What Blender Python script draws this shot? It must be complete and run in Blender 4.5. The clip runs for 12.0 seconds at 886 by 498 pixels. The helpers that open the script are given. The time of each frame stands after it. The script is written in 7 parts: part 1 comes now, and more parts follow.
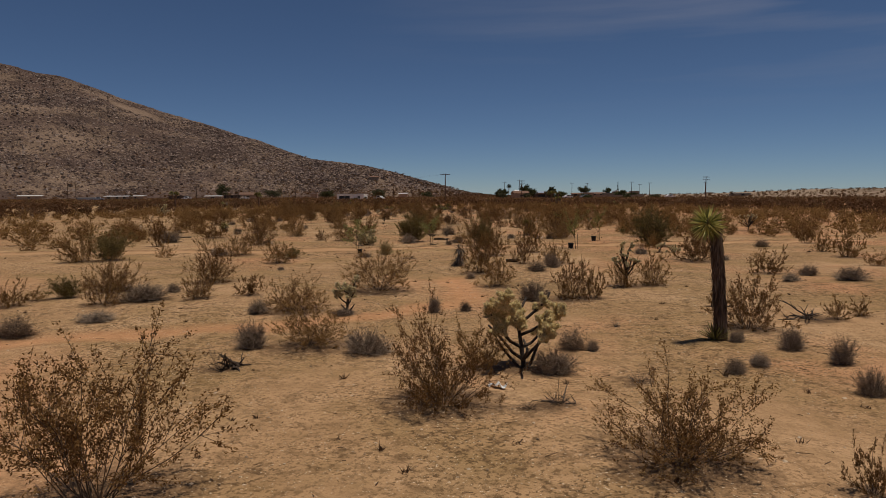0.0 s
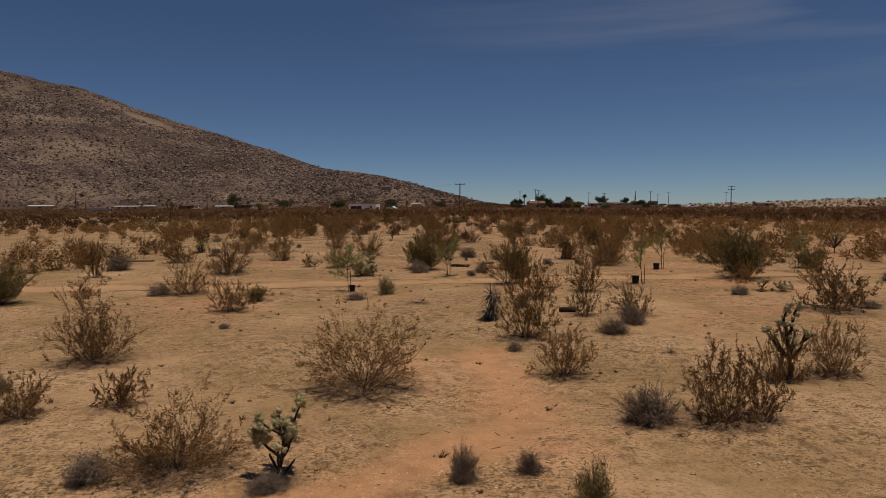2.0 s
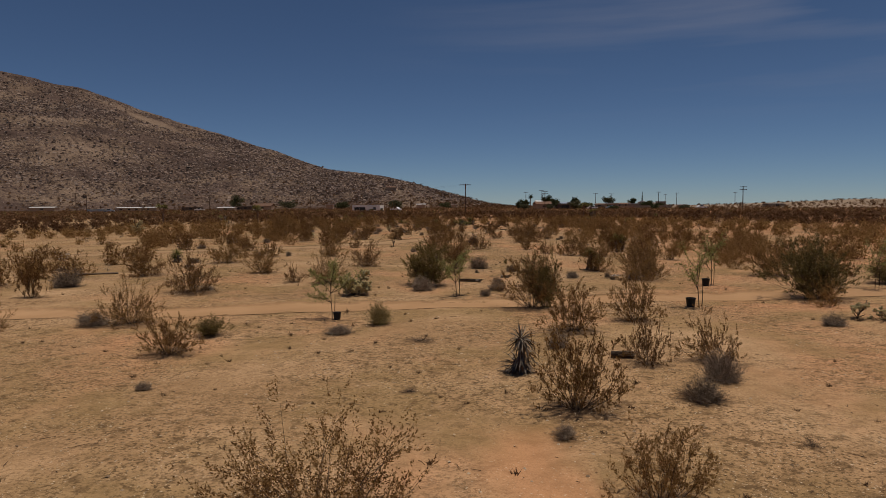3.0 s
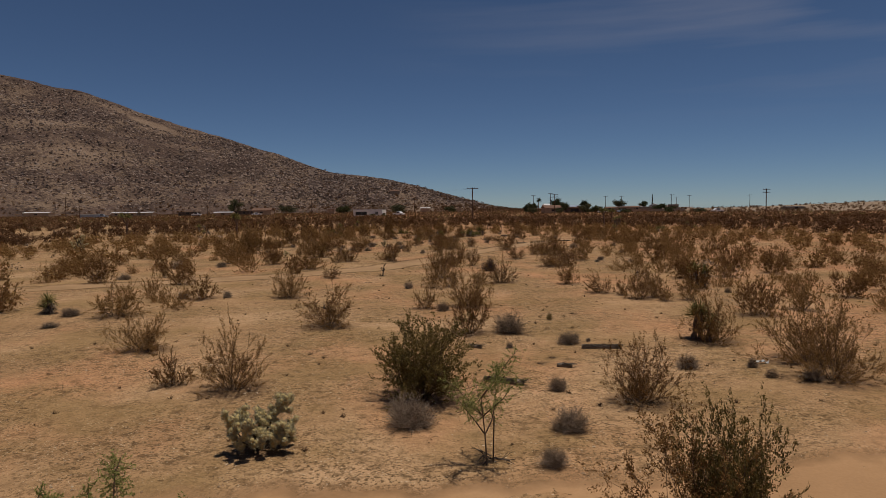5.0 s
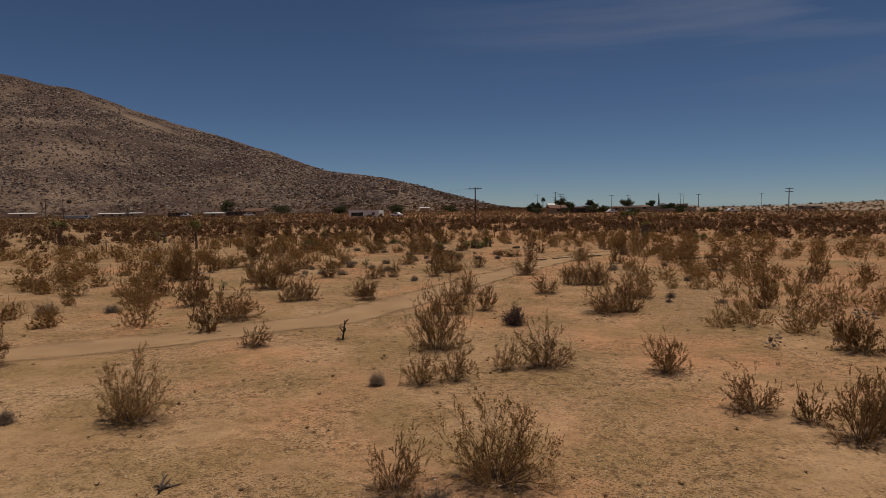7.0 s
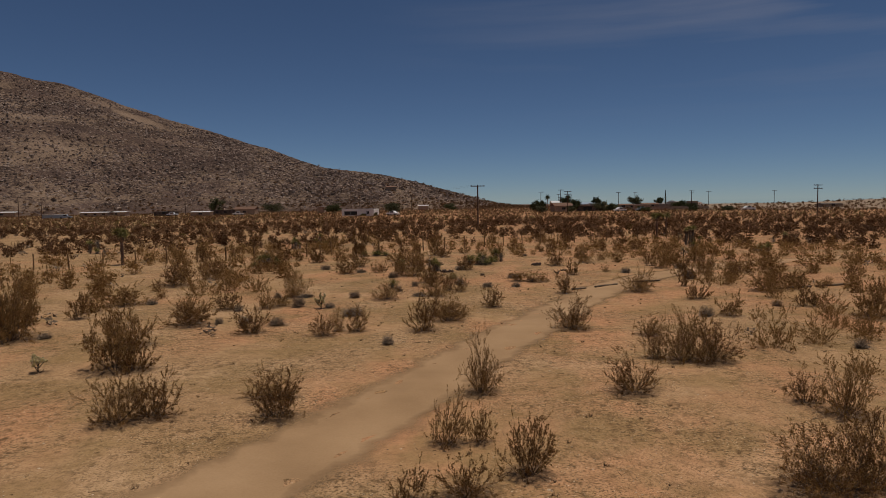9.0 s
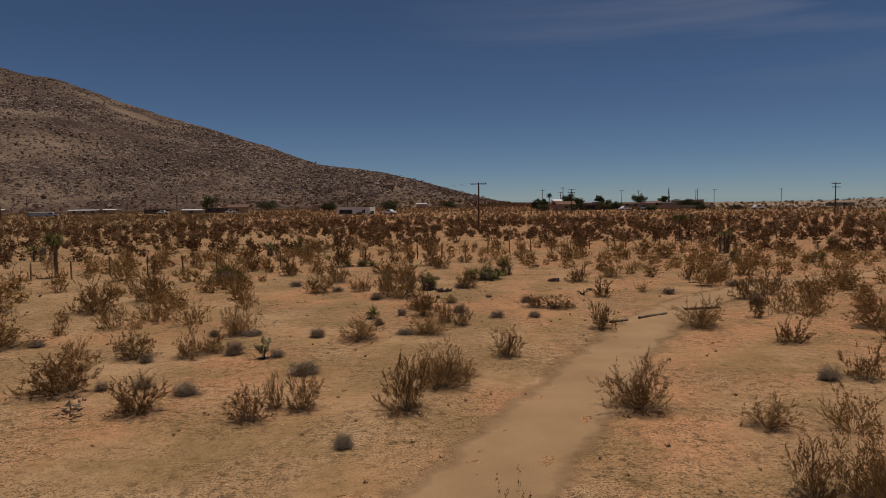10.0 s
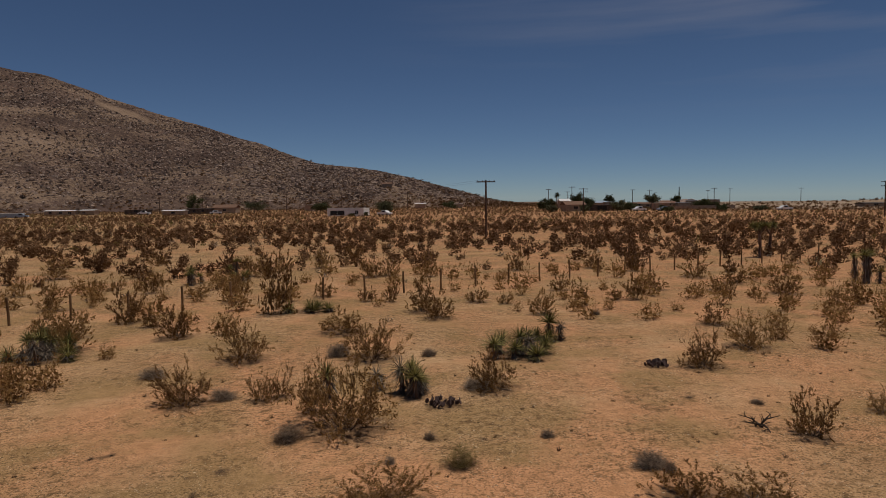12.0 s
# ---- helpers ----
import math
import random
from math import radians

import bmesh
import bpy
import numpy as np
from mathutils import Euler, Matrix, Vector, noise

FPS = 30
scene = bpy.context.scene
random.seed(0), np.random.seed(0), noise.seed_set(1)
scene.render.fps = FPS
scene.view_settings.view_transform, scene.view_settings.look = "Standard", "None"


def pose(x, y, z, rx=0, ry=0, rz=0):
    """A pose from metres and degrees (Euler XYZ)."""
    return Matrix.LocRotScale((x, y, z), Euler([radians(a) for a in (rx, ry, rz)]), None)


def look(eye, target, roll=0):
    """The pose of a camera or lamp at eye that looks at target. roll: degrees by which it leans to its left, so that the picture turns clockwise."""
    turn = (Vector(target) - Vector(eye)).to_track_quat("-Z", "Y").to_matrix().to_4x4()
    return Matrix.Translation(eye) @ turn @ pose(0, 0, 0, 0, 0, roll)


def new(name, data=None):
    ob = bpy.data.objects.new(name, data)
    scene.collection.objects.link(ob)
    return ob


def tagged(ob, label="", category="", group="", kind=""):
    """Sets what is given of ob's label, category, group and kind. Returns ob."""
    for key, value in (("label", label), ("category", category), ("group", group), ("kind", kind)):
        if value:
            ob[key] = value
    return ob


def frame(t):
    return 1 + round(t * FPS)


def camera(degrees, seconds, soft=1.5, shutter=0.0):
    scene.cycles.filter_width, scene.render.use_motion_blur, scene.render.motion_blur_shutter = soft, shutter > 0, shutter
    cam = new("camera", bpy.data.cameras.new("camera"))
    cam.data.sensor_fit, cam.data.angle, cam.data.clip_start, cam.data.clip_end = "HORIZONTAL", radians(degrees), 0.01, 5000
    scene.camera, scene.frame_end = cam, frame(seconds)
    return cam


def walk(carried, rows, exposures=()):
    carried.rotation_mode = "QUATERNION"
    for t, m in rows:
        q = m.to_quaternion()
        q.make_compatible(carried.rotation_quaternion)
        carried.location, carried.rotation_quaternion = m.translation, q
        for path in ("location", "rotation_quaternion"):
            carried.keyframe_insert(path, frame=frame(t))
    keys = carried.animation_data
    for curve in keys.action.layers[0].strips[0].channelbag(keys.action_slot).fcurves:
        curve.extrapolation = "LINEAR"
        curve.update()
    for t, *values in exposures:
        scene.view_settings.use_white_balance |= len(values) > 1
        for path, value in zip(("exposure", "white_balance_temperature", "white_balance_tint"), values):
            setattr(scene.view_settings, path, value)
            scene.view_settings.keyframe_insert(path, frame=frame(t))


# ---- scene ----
cam = camera(66.0, 12.0, soft=0.8)
PATH = [
    (0, (0.162, -1.987, 2.567), (0.157, 0.006, 2.405), -0.3),
    (0.5, (0.082, 0.192, 2.477), (0.069, 2.186, 2.322), -0.2),
    (1, (0.01, 2.229, 2.536), (-0.014, 4.224, 2.39), -0.3),
    (1.5, (-0.051, 4.092, 2.712), (-0.087, 6.087, 2.571), -0.4),
    (2, (-0.123, 5.919, 2.795), (-0.167, 7.914, 2.661), -0.3),
    (2.5, (-0.198, 7.959, 2.84), (-0.25, 9.954, 2.707), -0.5),
    (3, (-0.316, 10.519, 2.91), (-0.374, 12.514, 2.778), -0.4),
    (3.2, (-0.378, 11.669, 2.97), (-0.439, 13.663, 2.836), -0.5),
    (4.8, (-0.724, 21.259, 3.496), (-0.795, 23.254, 3.368), -0.7),
    (5, (-0.755, 22.637, 3.508), (-0.827, 24.632, 3.384), -0.6),
    (5.5, (-0.848, 25.958, 3.665), (-0.923, 27.953, 3.541), -0.6),
    (6, (-0.965, 29.313, 3.834), (-1.04, 31.308, 3.708), -0.6),
    (6.5, (-1.055, 32.77, 4.002), (-1.131, 34.764, 3.876), -0.7),
    (7, (-1.158, 36.285, 4.171), (-1.231, 38.279, 4.043), -0.7),
    (7.2, (-1.119, 37.758, 4.258), (-1.197, 39.752, 4.126), -0.9),
    (8.8, (-1.496, 50.102, 4.633), (-1.565, 52.096, 4.495), -1.0),
    (9, (-1.485, 51.888, 4.629), (-1.557, 53.882, 4.492), -0.8),
    (9.5, (-1.588, 56.255, 4.722), (-1.658, 58.249, 4.584), -0.7),
    (10, (-1.659, 60.788, 4.872), (-1.728, 62.781, 4.728), -0.7),
    (10.5, (-1.77, 65.551, 4.908), (-1.839, 67.544, 4.764), -0.6),
    (11, (-1.863, 70.401, 4.988), (-1.933, 72.395, 4.842), -0.7),
    (11.5, (-2.032, 75.252, 5.061), (-2.103, 77.246, 4.913), -0.7),
    (12, (-2.271, 80.064, 5.116), (-2.34, 82.057, 4.97), -0.7),
]
walk(cam, [(t, look(eye, target, roll)) for t, eye, target, roll in PATH], [(0.0, -0.28), (1.2, -0.34), (5.2, -0.34), (6.8, -0.41), (12.0, -0.41)])

# ---- light ----
SUN_UP, SUN_TURN = 79.0, -75.0
world = bpy.data.worlds.new("desert_sky")
scene.world = world
world.use_nodes = True
wn, wl = world.node_tree.nodes, world.node_tree.links
wn.clear()
w_out, w_back = wn.new("ShaderNodeOutputWorld"), wn.new("ShaderNodeBackground")
w_sky = wn.new("ShaderNodeTexSky")
w_sky.sky_type, w_sky.sun_disc = "NISHITA", False
w_sky.sun_elevation, w_sky.sun_rotation = radians(SUN_UP), radians(-SUN_TURN)
w_sky.altitude, w_sky.air_density, w_sky.dust_density, w_sky.ozone_density = 3000, 0.78, 0.0, 4.8
w_back.inputs["Strength"].default_value = 0.056
# thin high cloud streaks, drawn out along the horizon
w_co, w_map, w_noise, w_ramp, w_mix = (wn.new(k) for k in ("ShaderNodeTexCoord", "ShaderNodeMapping", "ShaderNodeTexNoise", "ShaderNodeValToRGB", "ShaderNodeMix"))
w_map.inputs["Scale"].default_value = (1.1, 2.2, 16.0)
w_map.inputs["Rotation"].default_value = (0.0, radians(5.0), radians(18.0))
w_noise.inputs["Scale"].default_value, w_noise.inputs["Detail"].default_value = 1.6, 6.0
w_ramp.color_ramp.elements[0].position, w_ramp.color_ramp.elements[1].position = 0.50, 0.74
w_ramp.color_ramp.elements[1].color = (0.38, 0.38, 0.38, 1)
w_mix.data_type = "RGBA"
w_mix.inputs[7].default_value = (5.6, 5.4, 6.2, 1)
wl.new(w_co.outputs["Generated"], w_map.inputs["Vector"])
wl.new(w_map.outputs["Vector"], w_noise.inputs["Vector"])
wl.new(w_noise.outputs["Fac"], w_ramp.inputs["Fac"])
# the streaks thin out towards the west and the horizon
w_part, w_east, w_high, w_both, w_veil = (wn.new(k) for k in ("ShaderNodeSeparateXYZ", "ShaderNodeMapRange", "ShaderNodeMapRange", "ShaderNodeMath", "ShaderNodeMath"))
w_east.inputs["From Min"].default_value, w_east.inputs["From Max"].default_value = -0.15, 0.40
w_high.inputs["From Min"].default_value, w_high.inputs["From Max"].default_value = 0.10, 0.26
w_both.operation = w_veil.operation = "MULTIPLY"
wl.new(w_co.outputs["Generated"], w_part.inputs[0])
wl.new(w_part.outputs["X"], w_east.inputs["Value"])
wl.new(w_part.outputs["Z"], w_high.inputs["Value"])
wl.new(w_east.outputs["Result"], w_both.inputs[0])
wl.new(w_high.outputs["Result"], w_both.inputs[1])
wl.new(w_both.outputs[0], w_veil.inputs[0])
wl.new(w_ramp.outputs["Color"], w_veil.inputs[1])
wl.new(w_veil.outputs[0], w_mix.inputs[0])
wl.new(w_sky.outputs["Color"], w_mix.inputs[6])
w_tint = wn.new("ShaderNodeMix")
w_tint.data_type, w_tint.blend_type = "RGBA", "MULTIPLY"
w_tint.inputs[0].default_value = 1.0
w_tint.inputs[7].default_value = (0.95, 0.975, 1.0, 1)
wl.new(w_mix.outputs[2], w_tint.inputs[6])
wl.new(w_tint.outputs[2], w_back.inputs["Color"])
wl.new(w_back.outputs["Background"], w_out.inputs["Surface"])

sun = new("sun", bpy.data.lights.new("sun", "SUN"))
sun.data.energy, sun.data.angle, sun.data.color = 3.5, radians(0.6), (1.0, 0.92, 0.80)
sun_from = Vector((-math.sin(radians(SUN_TURN)) * math.cos(radians(SUN_UP)), math.cos(radians(SUN_TURN)) * math.cos(radians(SUN_UP)), math.sin(radians(SUN_UP))))
sun.matrix_world = look(sun_from * 200, (0, 0, 0))


# ---- materials ----
def material(name, stops, rough=0.85, scale=6.0, detail=6.0, fine=60.0, fine_amount=0.25, bump=0.3, bump_scale=40.0, by_object=0.0, by_island=0.0, stretch=(1, 1, 1), metal=0.0, sheer=0.0):
    """Colour from a wide noise over the given stops, broken by a fine grain, with relief; it may vary from object to object or piece to piece."""
    m = bpy.data.materials.new(name)
    m.use_nodes = True
    n, l = m.node_tree.nodes, m.node_tree.links
    b = n["Principled BSDF"]
    b.inputs["Roughness"].default_value, b.inputs["Metallic"].default_value = rough, metal
    b.inputs["Specular IOR Level"].default_value = 0.25
    co, mp = n.new("ShaderNodeTexCoord"), n.new("ShaderNodeMapping")
    mp.inputs["Scale"].default_value = stretch
    l.new(co.outputs["Object"], mp.inputs["Vector"])
    wide, grain = n.new("ShaderNodeTexNoise"), n.new("ShaderNodeTexNoise")
    wide.inputs["Scale"].default_value, wide.inputs["Detail"].default_value = scale, detail
    grain.inputs["Scale"].default_value, grain.inputs["Detail"].default_value = fine, 3.0
    l.new(mp.outputs["Vector"], wide.inputs["Vector"])
    l.new(mp.outputs["Vector"], grain.inputs["Vector"])
    add = n.new("ShaderNodeMath")
    add.operation = "MULTIPLY_ADD"
    add.inputs[1].default_value = fine_amount
    l.new(grain.outputs["Fac"], add.inputs[0])
    l.new(wide.outputs["Fac"], add.inputs[2])
    low = n.new("ShaderNodeMath")
    low.operation = "SUBTRACT"
    low.inputs[1].default_value = fine_amount / 2
    l.new(add.outputs[0], low.inputs[0])
    last = low
    for amount, node, socket in ((by_object, "ShaderNodeObjectInfo", "Random"), (by_island, "ShaderNodeNewGeometry", "Random Per Island")):
        if amount:
            source, shift, off = n.new(node), n.new("ShaderNodeMath"), n.new("ShaderNodeMath")
            off.operation, shift.operation = "SUBTRACT", "MULTIPLY_ADD"
            off.inputs[1].default_value, shift.inputs[1].default_value = 0.5, amount
            l.new(source.outputs[socket], off.inputs[0])
            l.new(off.outputs[0], shift.inputs[0])
            l.new(last.outputs[0], shift.inputs[2])
            last = shift
    ramp = n.new("ShaderNodeValToRGB")
    ramp.color_ramp.elements[0].position, ramp.color_ramp.elements[1].position = stops[0][0], stops[-1][0]
    ramp.color_ramp.elements[0].color, ramp.color_ramp.elements[1].color = (*stops[0][1], 1), (*stops[-1][1], 1)
    for at, colour in stops[1:-1]:
        ramp.color_ramp.elements.new(at).color = (*colour, 1)
    l.new(last.outputs[0], ramp.inputs["Fac"])
    l.new(ramp.outputs["Color"], b.inputs["Base Color"])
    if bump:
        rough_noise, bm_node = n.new("ShaderNodeTexNoise"), n.new("ShaderNodeBump")
        rough_noise.inputs["Scale"].default_value, rough_noise.inputs["Detail"].default_value = bump_scale, 5.0
        bm_node.inputs["Strength"].default_value, bm_node.inputs["Distance"].default_value = bump, 0.02
        l.new(mp.outputs["Vector"], rough_noise.inputs["Vector"])
        l.new(rough_noise.outputs["Fac"], bm_node.inputs["Height"])
        l.new(bm_node.outputs["Normal"], b.inputs["Normal"])
    if sheer:
        b.inputs["Transmission Weight"].default_value = 0.0
        thin, mixed = n.new("ShaderNodeBsdfTranslucent"), n.new("ShaderNodeMixShader")
        mixed.inputs[0].default_value = sheer
        l.new(ramp.outputs["Color"], thin.inputs["Color"])
        l.new(b.outputs[0], mixed.inputs[1])
        l.new(thin.outputs[0], mixed.inputs[2])
        l.new(mixed.outputs[0], n["Material Output"].inputs["Surface"])
    return m


def ground_material():
    """Decomposed granite: pale tan sand, rust-orange washes, grit, dark crust; patches at three sizes."""
    m = bpy.data.materials.new("desert_sand")
    m.use_nodes = True
    n, l = m.node_tree.nodes, m.node_tree.links
    b = n["Principled BSDF"]
    b.inputs["Roughness"].default_value, b.inputs["Specular IOR Level"].default_value = 0.95, 0.1
    co = n.new("ShaderNodeTexCoord")

    def tex(scale, detail, rough=0.5, stretch=None):
        t = n.new("ShaderNodeTexNoise")
        t.inputs["Scale"].default_value, t.inputs["Detail"].default_value, t.inputs["Roughness"].default_value = scale, detail, rough
        if stretch:
            mp = n.new("ShaderNodeMapping")
            mp.inputs["Scale"].default_value = stretch
            l.new(co.outputs["Object"], mp.inputs["Vector"])
            l.new(mp.outputs["Vector"], t.inputs["Vector"])
        else:
            l.new(co.outputs["Object"], t.inputs["Vector"])
        return t

    def ramp(source, *stops):
        r = n.new("ShaderNodeValToRGB")
        r.color_ramp.elements[0].position, r.color_ramp.elements[0].color = stops[0][0], (*stops[0][1], 1)
        r.color_ramp.elements[1].position, r.color_ramp.elements[1].color = stops[-1][0], (*stops[-1][1], 1)
        for at, colour in stops[1:-1]:
            r.color_ramp.elements.new(at).color = (*colour, 1)
        l.new(source, r.inputs["Fac"])
        return r.outputs["Color"]

    def mix(fac, a, c, kind="MIX"):
        x = n.new("ShaderNodeMix")
        x.data_type, x.blend_type = "RGBA", kind
        if isinstance(fac, float):
            x.inputs[0].default_value = fac
        else:
            l.new(fac, x.inputs[0])
        for socket, value in ((6, a), (7, c)):
            if isinstance(value, tuple):
                x.inputs[socket].default_value = (*value, 1)
            else:
                l.new(value, x.inputs[socket])
        return x.outputs[2]

    black = (0, 0, 0)
    base = ramp(tex(0.22, 7, 0.58).outputs["Fac"], (0.32, SAND_DARK), (0.50, SAND_MID), (0.68, SAND_PALE))
    tilt, redder = n.new("ShaderNodeVectorMath"), n.new("ShaderNodeMath")
    tilt.operation, tilt.inputs[1].default_value, redder.operation = "DOT_PRODUCT", (0.003, 0.0011, 0.0), "ADD"
    l.new(co.outputs["Object"], tilt.inputs[0])
    l.new(tilt.outputs["Value"], redder.inputs[0])
    l.new(tex(0.17, 6, 0.6, (1.0, 0.6, 1.0)).outputs["Fac"], redder.inputs[1])
    rust = ramp(redder.outputs[0], (0.52, black), (0.68, (0.9, 0.9, 0.9)))
    colour = mix(rust, base, SAND_RUST)
    dull = ramp(tex(0.33, 7, 0.62).outputs["Fac"], (0.46, black), (0.60, (0.82, 0.82, 0.82)))
    colour = mix(dull, colour, SAND_DULL)
    mottle = ramp(tex(2.4, 7, 0.62).outputs["Fac"], (0.30, (0.78, 0.77, 0.74)), (0.52, (1.0, 1.0, 1.0)), (0.72, (1.10, 1.10, 1.11)))
    colour = mix(1.0, colour, mottle, "MULTIPLY")
    crumbly = ramp(tex(0.30, 6, 0.62).outputs["Fac"], (0.38, (0.26, 0.26, 0.26)), (0.55, (1.0, 1.0, 1.0)))
    smudge = ramp(tex(4.2, 8, 0.72).outputs["Fac"], (0.50, black), (0.62, (0.85, 0.85, 0.85)))
    colour = mix(mix(1.0, smudge, crumbly, "MULTIPLY"), colour, SAND_CRUST)
    crumbs = ramp(tex(19, 5, 0.7).outputs["Fac"], (0.51, black), (0.585, (0.95, 0.95, 0.95)))
    colour = mix(mix(1.0, crumbs, crumbly, "MULTIPLY"), colour, SAND_CRUST)
    worn = n.new("ShaderNodeAttribute")
    worn.attribute_name = "worn"
    colour = mix(worn.outputs["Fac"], colour, mix(1.0, mottle, SAND_PATH, "MULTIPLY"))
    # under shrubs the sand darkens: dry litter, with the shrub's shade painted in
    mulch_shade = n.new("ShaderNodeAttribute")
    mulch_shade.attribute_name = "mulch_shade"
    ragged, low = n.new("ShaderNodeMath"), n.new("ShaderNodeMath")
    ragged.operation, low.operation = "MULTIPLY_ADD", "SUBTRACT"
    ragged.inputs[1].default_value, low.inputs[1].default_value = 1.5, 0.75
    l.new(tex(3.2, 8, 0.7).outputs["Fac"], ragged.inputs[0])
    l.new(mulch_shade.outputs["Fac"], ragged.inputs[2])
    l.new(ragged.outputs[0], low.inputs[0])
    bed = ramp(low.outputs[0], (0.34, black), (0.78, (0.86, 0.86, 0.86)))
    duff_shade = ramp(tex(24, 5, 0.7).outputs["Fac"], (0.36, SAND_FLECK), (0.66, SAND_DUFF_SHADE))
    colour = mix(bed, colour, duff_shade)
    grit = ramp(tex(60, 4, 0.7).outputs["Fac"], (0.33, (0.74, 0.72, 0.70)), (0.50, (0.98, 0.98, 0.98)), (0.72, (1.16, 1.15, 1.13)))
    colour = mix(0.7, colour, grit, "MULTIPLY")
    chips = ramp(tex(34, 2, 0.5).outputs["Fac"], (0.67, black), (0.70, (0.9, 0.9, 0.9)))
    colour = mix(mix(1.0, chips, crumbly, "MULTIPLY"), colour, (0.70, 0.56, 0.40))
    l.new(colour, b.inputs["Base Color"])
    coarse, fine, one, two = tex(3.0, 8, 0.6), tex(45, 5, 0.6), n.new("ShaderNodeBump"), n.new("ShaderNodeBump")
    one.inputs["Strength"].default_value, one.inputs["Distance"].default_value = 0.45, 0.08
    two.inputs["Strength"].default_value, two.inputs["Distance"].default_value = 0.35, 0.012
    l.new(coarse.outputs["Fac"], one.inputs["Height"])
    l.new(fine.outputs["Fac"], two.inputs["Height"])
    l.new(one.outputs["Normal"], two.inputs["Normal"])
    l.new(two.outputs["Normal"], b.inputs["Normal"])
    return m


CHUTE_AT, CHUTE_TURN, CHUTE_SIZE = (-312.0, 690.0, 90.0), -18.0, (47.0, 10.5, 50.0)


def hill_material():
    """Tan scree almost hidden under dark varnished stones, thinner in gullies, with one bare sandy chute near the crest."""
    m = bpy.data.materials.new("stony_hillside")
    m.use_nodes = True
    n, l = m.node_tree.nodes, m.node_tree.links
    b = n["Principled BSDF"]
    b.inputs["Roughness"].default_value, b.inputs["Specular IOR Level"].default_value = 0.9, 0.15
    co = n.new("ShaderNodeTexCoord")

    def tex(scale, detail, rough, stretch):
        t, mp = n.new("ShaderNodeTexNoise"), n.new("ShaderNodeMapping")
        mp.inputs["Scale"].default_value = stretch
        t.inputs["Scale"].default_value, t.inputs["Detail"].default_value, t.inputs["Roughness"].default_value = scale, detail, rough
        l.new(co.outputs["Object"], mp.inputs["Vector"])
        l.new(mp.outputs["Vector"], t.inputs["Vector"])
        return t.outputs["Fac"]

    def ramp(source, *stops):
        r = n.new("ShaderNodeValToRGB")
        r.color_ramp.elements[0].position, r.color_ramp.elements[0].color = stops[0][0], (*stops[0][1], 1)
        r.color_ramp.elements[1].position, r.color_ramp.elements[1].color = stops[-1][0], (*stops[-1][1], 1)
        for at, colour in stops[1:-1]:
            r.color_ramp.elements.new(at).color = (*colour, 1)
        l.new(source, r.inputs["Fac"])
        return r.outputs["Color"]

    def mix(fac, a, c):
        x = n.new("ShaderNodeMix")
        x.data_type = "RGBA"
        for socket, value in ((0, fac), (6, a), (7, c)):
            l.new(value, x.inputs[socket])
        return x.outputs[2]

    scree = ramp(tex(0.02, 8, 0.6, (1, 1, 1)), (0.3, (0.185, 0.123, 0.084)), (0.7, (0.285, 0.195, 0.135)))
    stones = ramp(tex(0.045, 6, 0.6, (1, 1, 1)), (0.35, (0.052, 0.032, 0.025)), (0.65, (0.115, 0.072, 0.057)))
    add = n.new("ShaderNodeMath")
    add.operation = "MULTIPLY_ADD"
    l.new(tex(0.016, 7, 0.62, (1, 1, 2.2)), add.inputs[0])
    add.inputs[1].default_value = 0.8
    l.new(tex(0.42, 7, 0.85, (1, 1, 1.6)), add.inputs[2])
    cover = ramp(add.outputs[0], (0.81, (0, 0, 0)), (0.92, (0.97, 0.97, 0.97)))
    chute = n.new("ShaderNodeMapping")
    chute.vector_type = "TEXTURE"
    chute.inputs["Location"].default_value, chute.inputs["Rotation"].default_value, chute.inputs["Scale"].default_value = CHUTE_AT, (0, 0, radians(CHUTE_TURN)), CHUTE_SIZE
    reach = n.new("ShaderNodeVectorMath")
    reach.operation = "LENGTH"
    l.new(co.outputs["Object"], chute.inputs["Vector"])
    l.new(chute.outputs["Vector"], reach.inputs[0])
    bare = ramp(reach.outputs["Value"], (0.5, (0.85, 0.85, 0.85)), (1.1, (0, 0, 0)))
    cut = n.new("ShaderNodeMix")
    cut.data_type, cut.blend_type = "RGBA", "SUBTRACT"
    cut.inputs[0].default_value = 1.0
    l.new(cover, cut.inputs[6])
    l.new(bare, cut.inputs[7])
    l.new(mix(cut.outputs[2], scree, stones), b.inputs["Base Color"])
    bump_node = n.new("ShaderNodeBump")
    bump_node.inputs["Strength"].default_value, bump_node.inputs["Distance"].default_value = 1.0, 1.2
    l.new(tex(0.25, 8, 0.7, (1, 1, 1)), bump_node.inputs["Height"])
    l.new(bump_node.outputs["Normal"], b.inputs["Normal"])
    return m


SAND_DARK, SAND_MID, SAND_PALE = (0.37, 0.219, 0.109), (0.455, 0.274, 0.142), (0.545, 0.345, 0.190)
SAND_RUST, SAND_PATH, SAND_CRUST, SAND_FLECK, SAND_DULL, SAND_DUFF_SHADE = (0.55, 0.275, 0.139), (0.53, 0.262, 0.126), (0.120, 0.069, 0.032), (0.085, 0.050, 0.030), (0.33, 0.205, 0.092), (0.19, 0.112, 0.058)
M_SAND = ground_material()
M_ROAD = material("packed_dirt", ((0.30, (0.315, 0.189, 0.095)), (0.5, (0.37, 0.225, 0.116)), (0.72, (0.425, 0.264, 0.140))), rough=0.95, scale=0.5, fine=24, fine_amount=0.3, bump=0.4, bump_scale=18, stretch=(1, 1, 1))
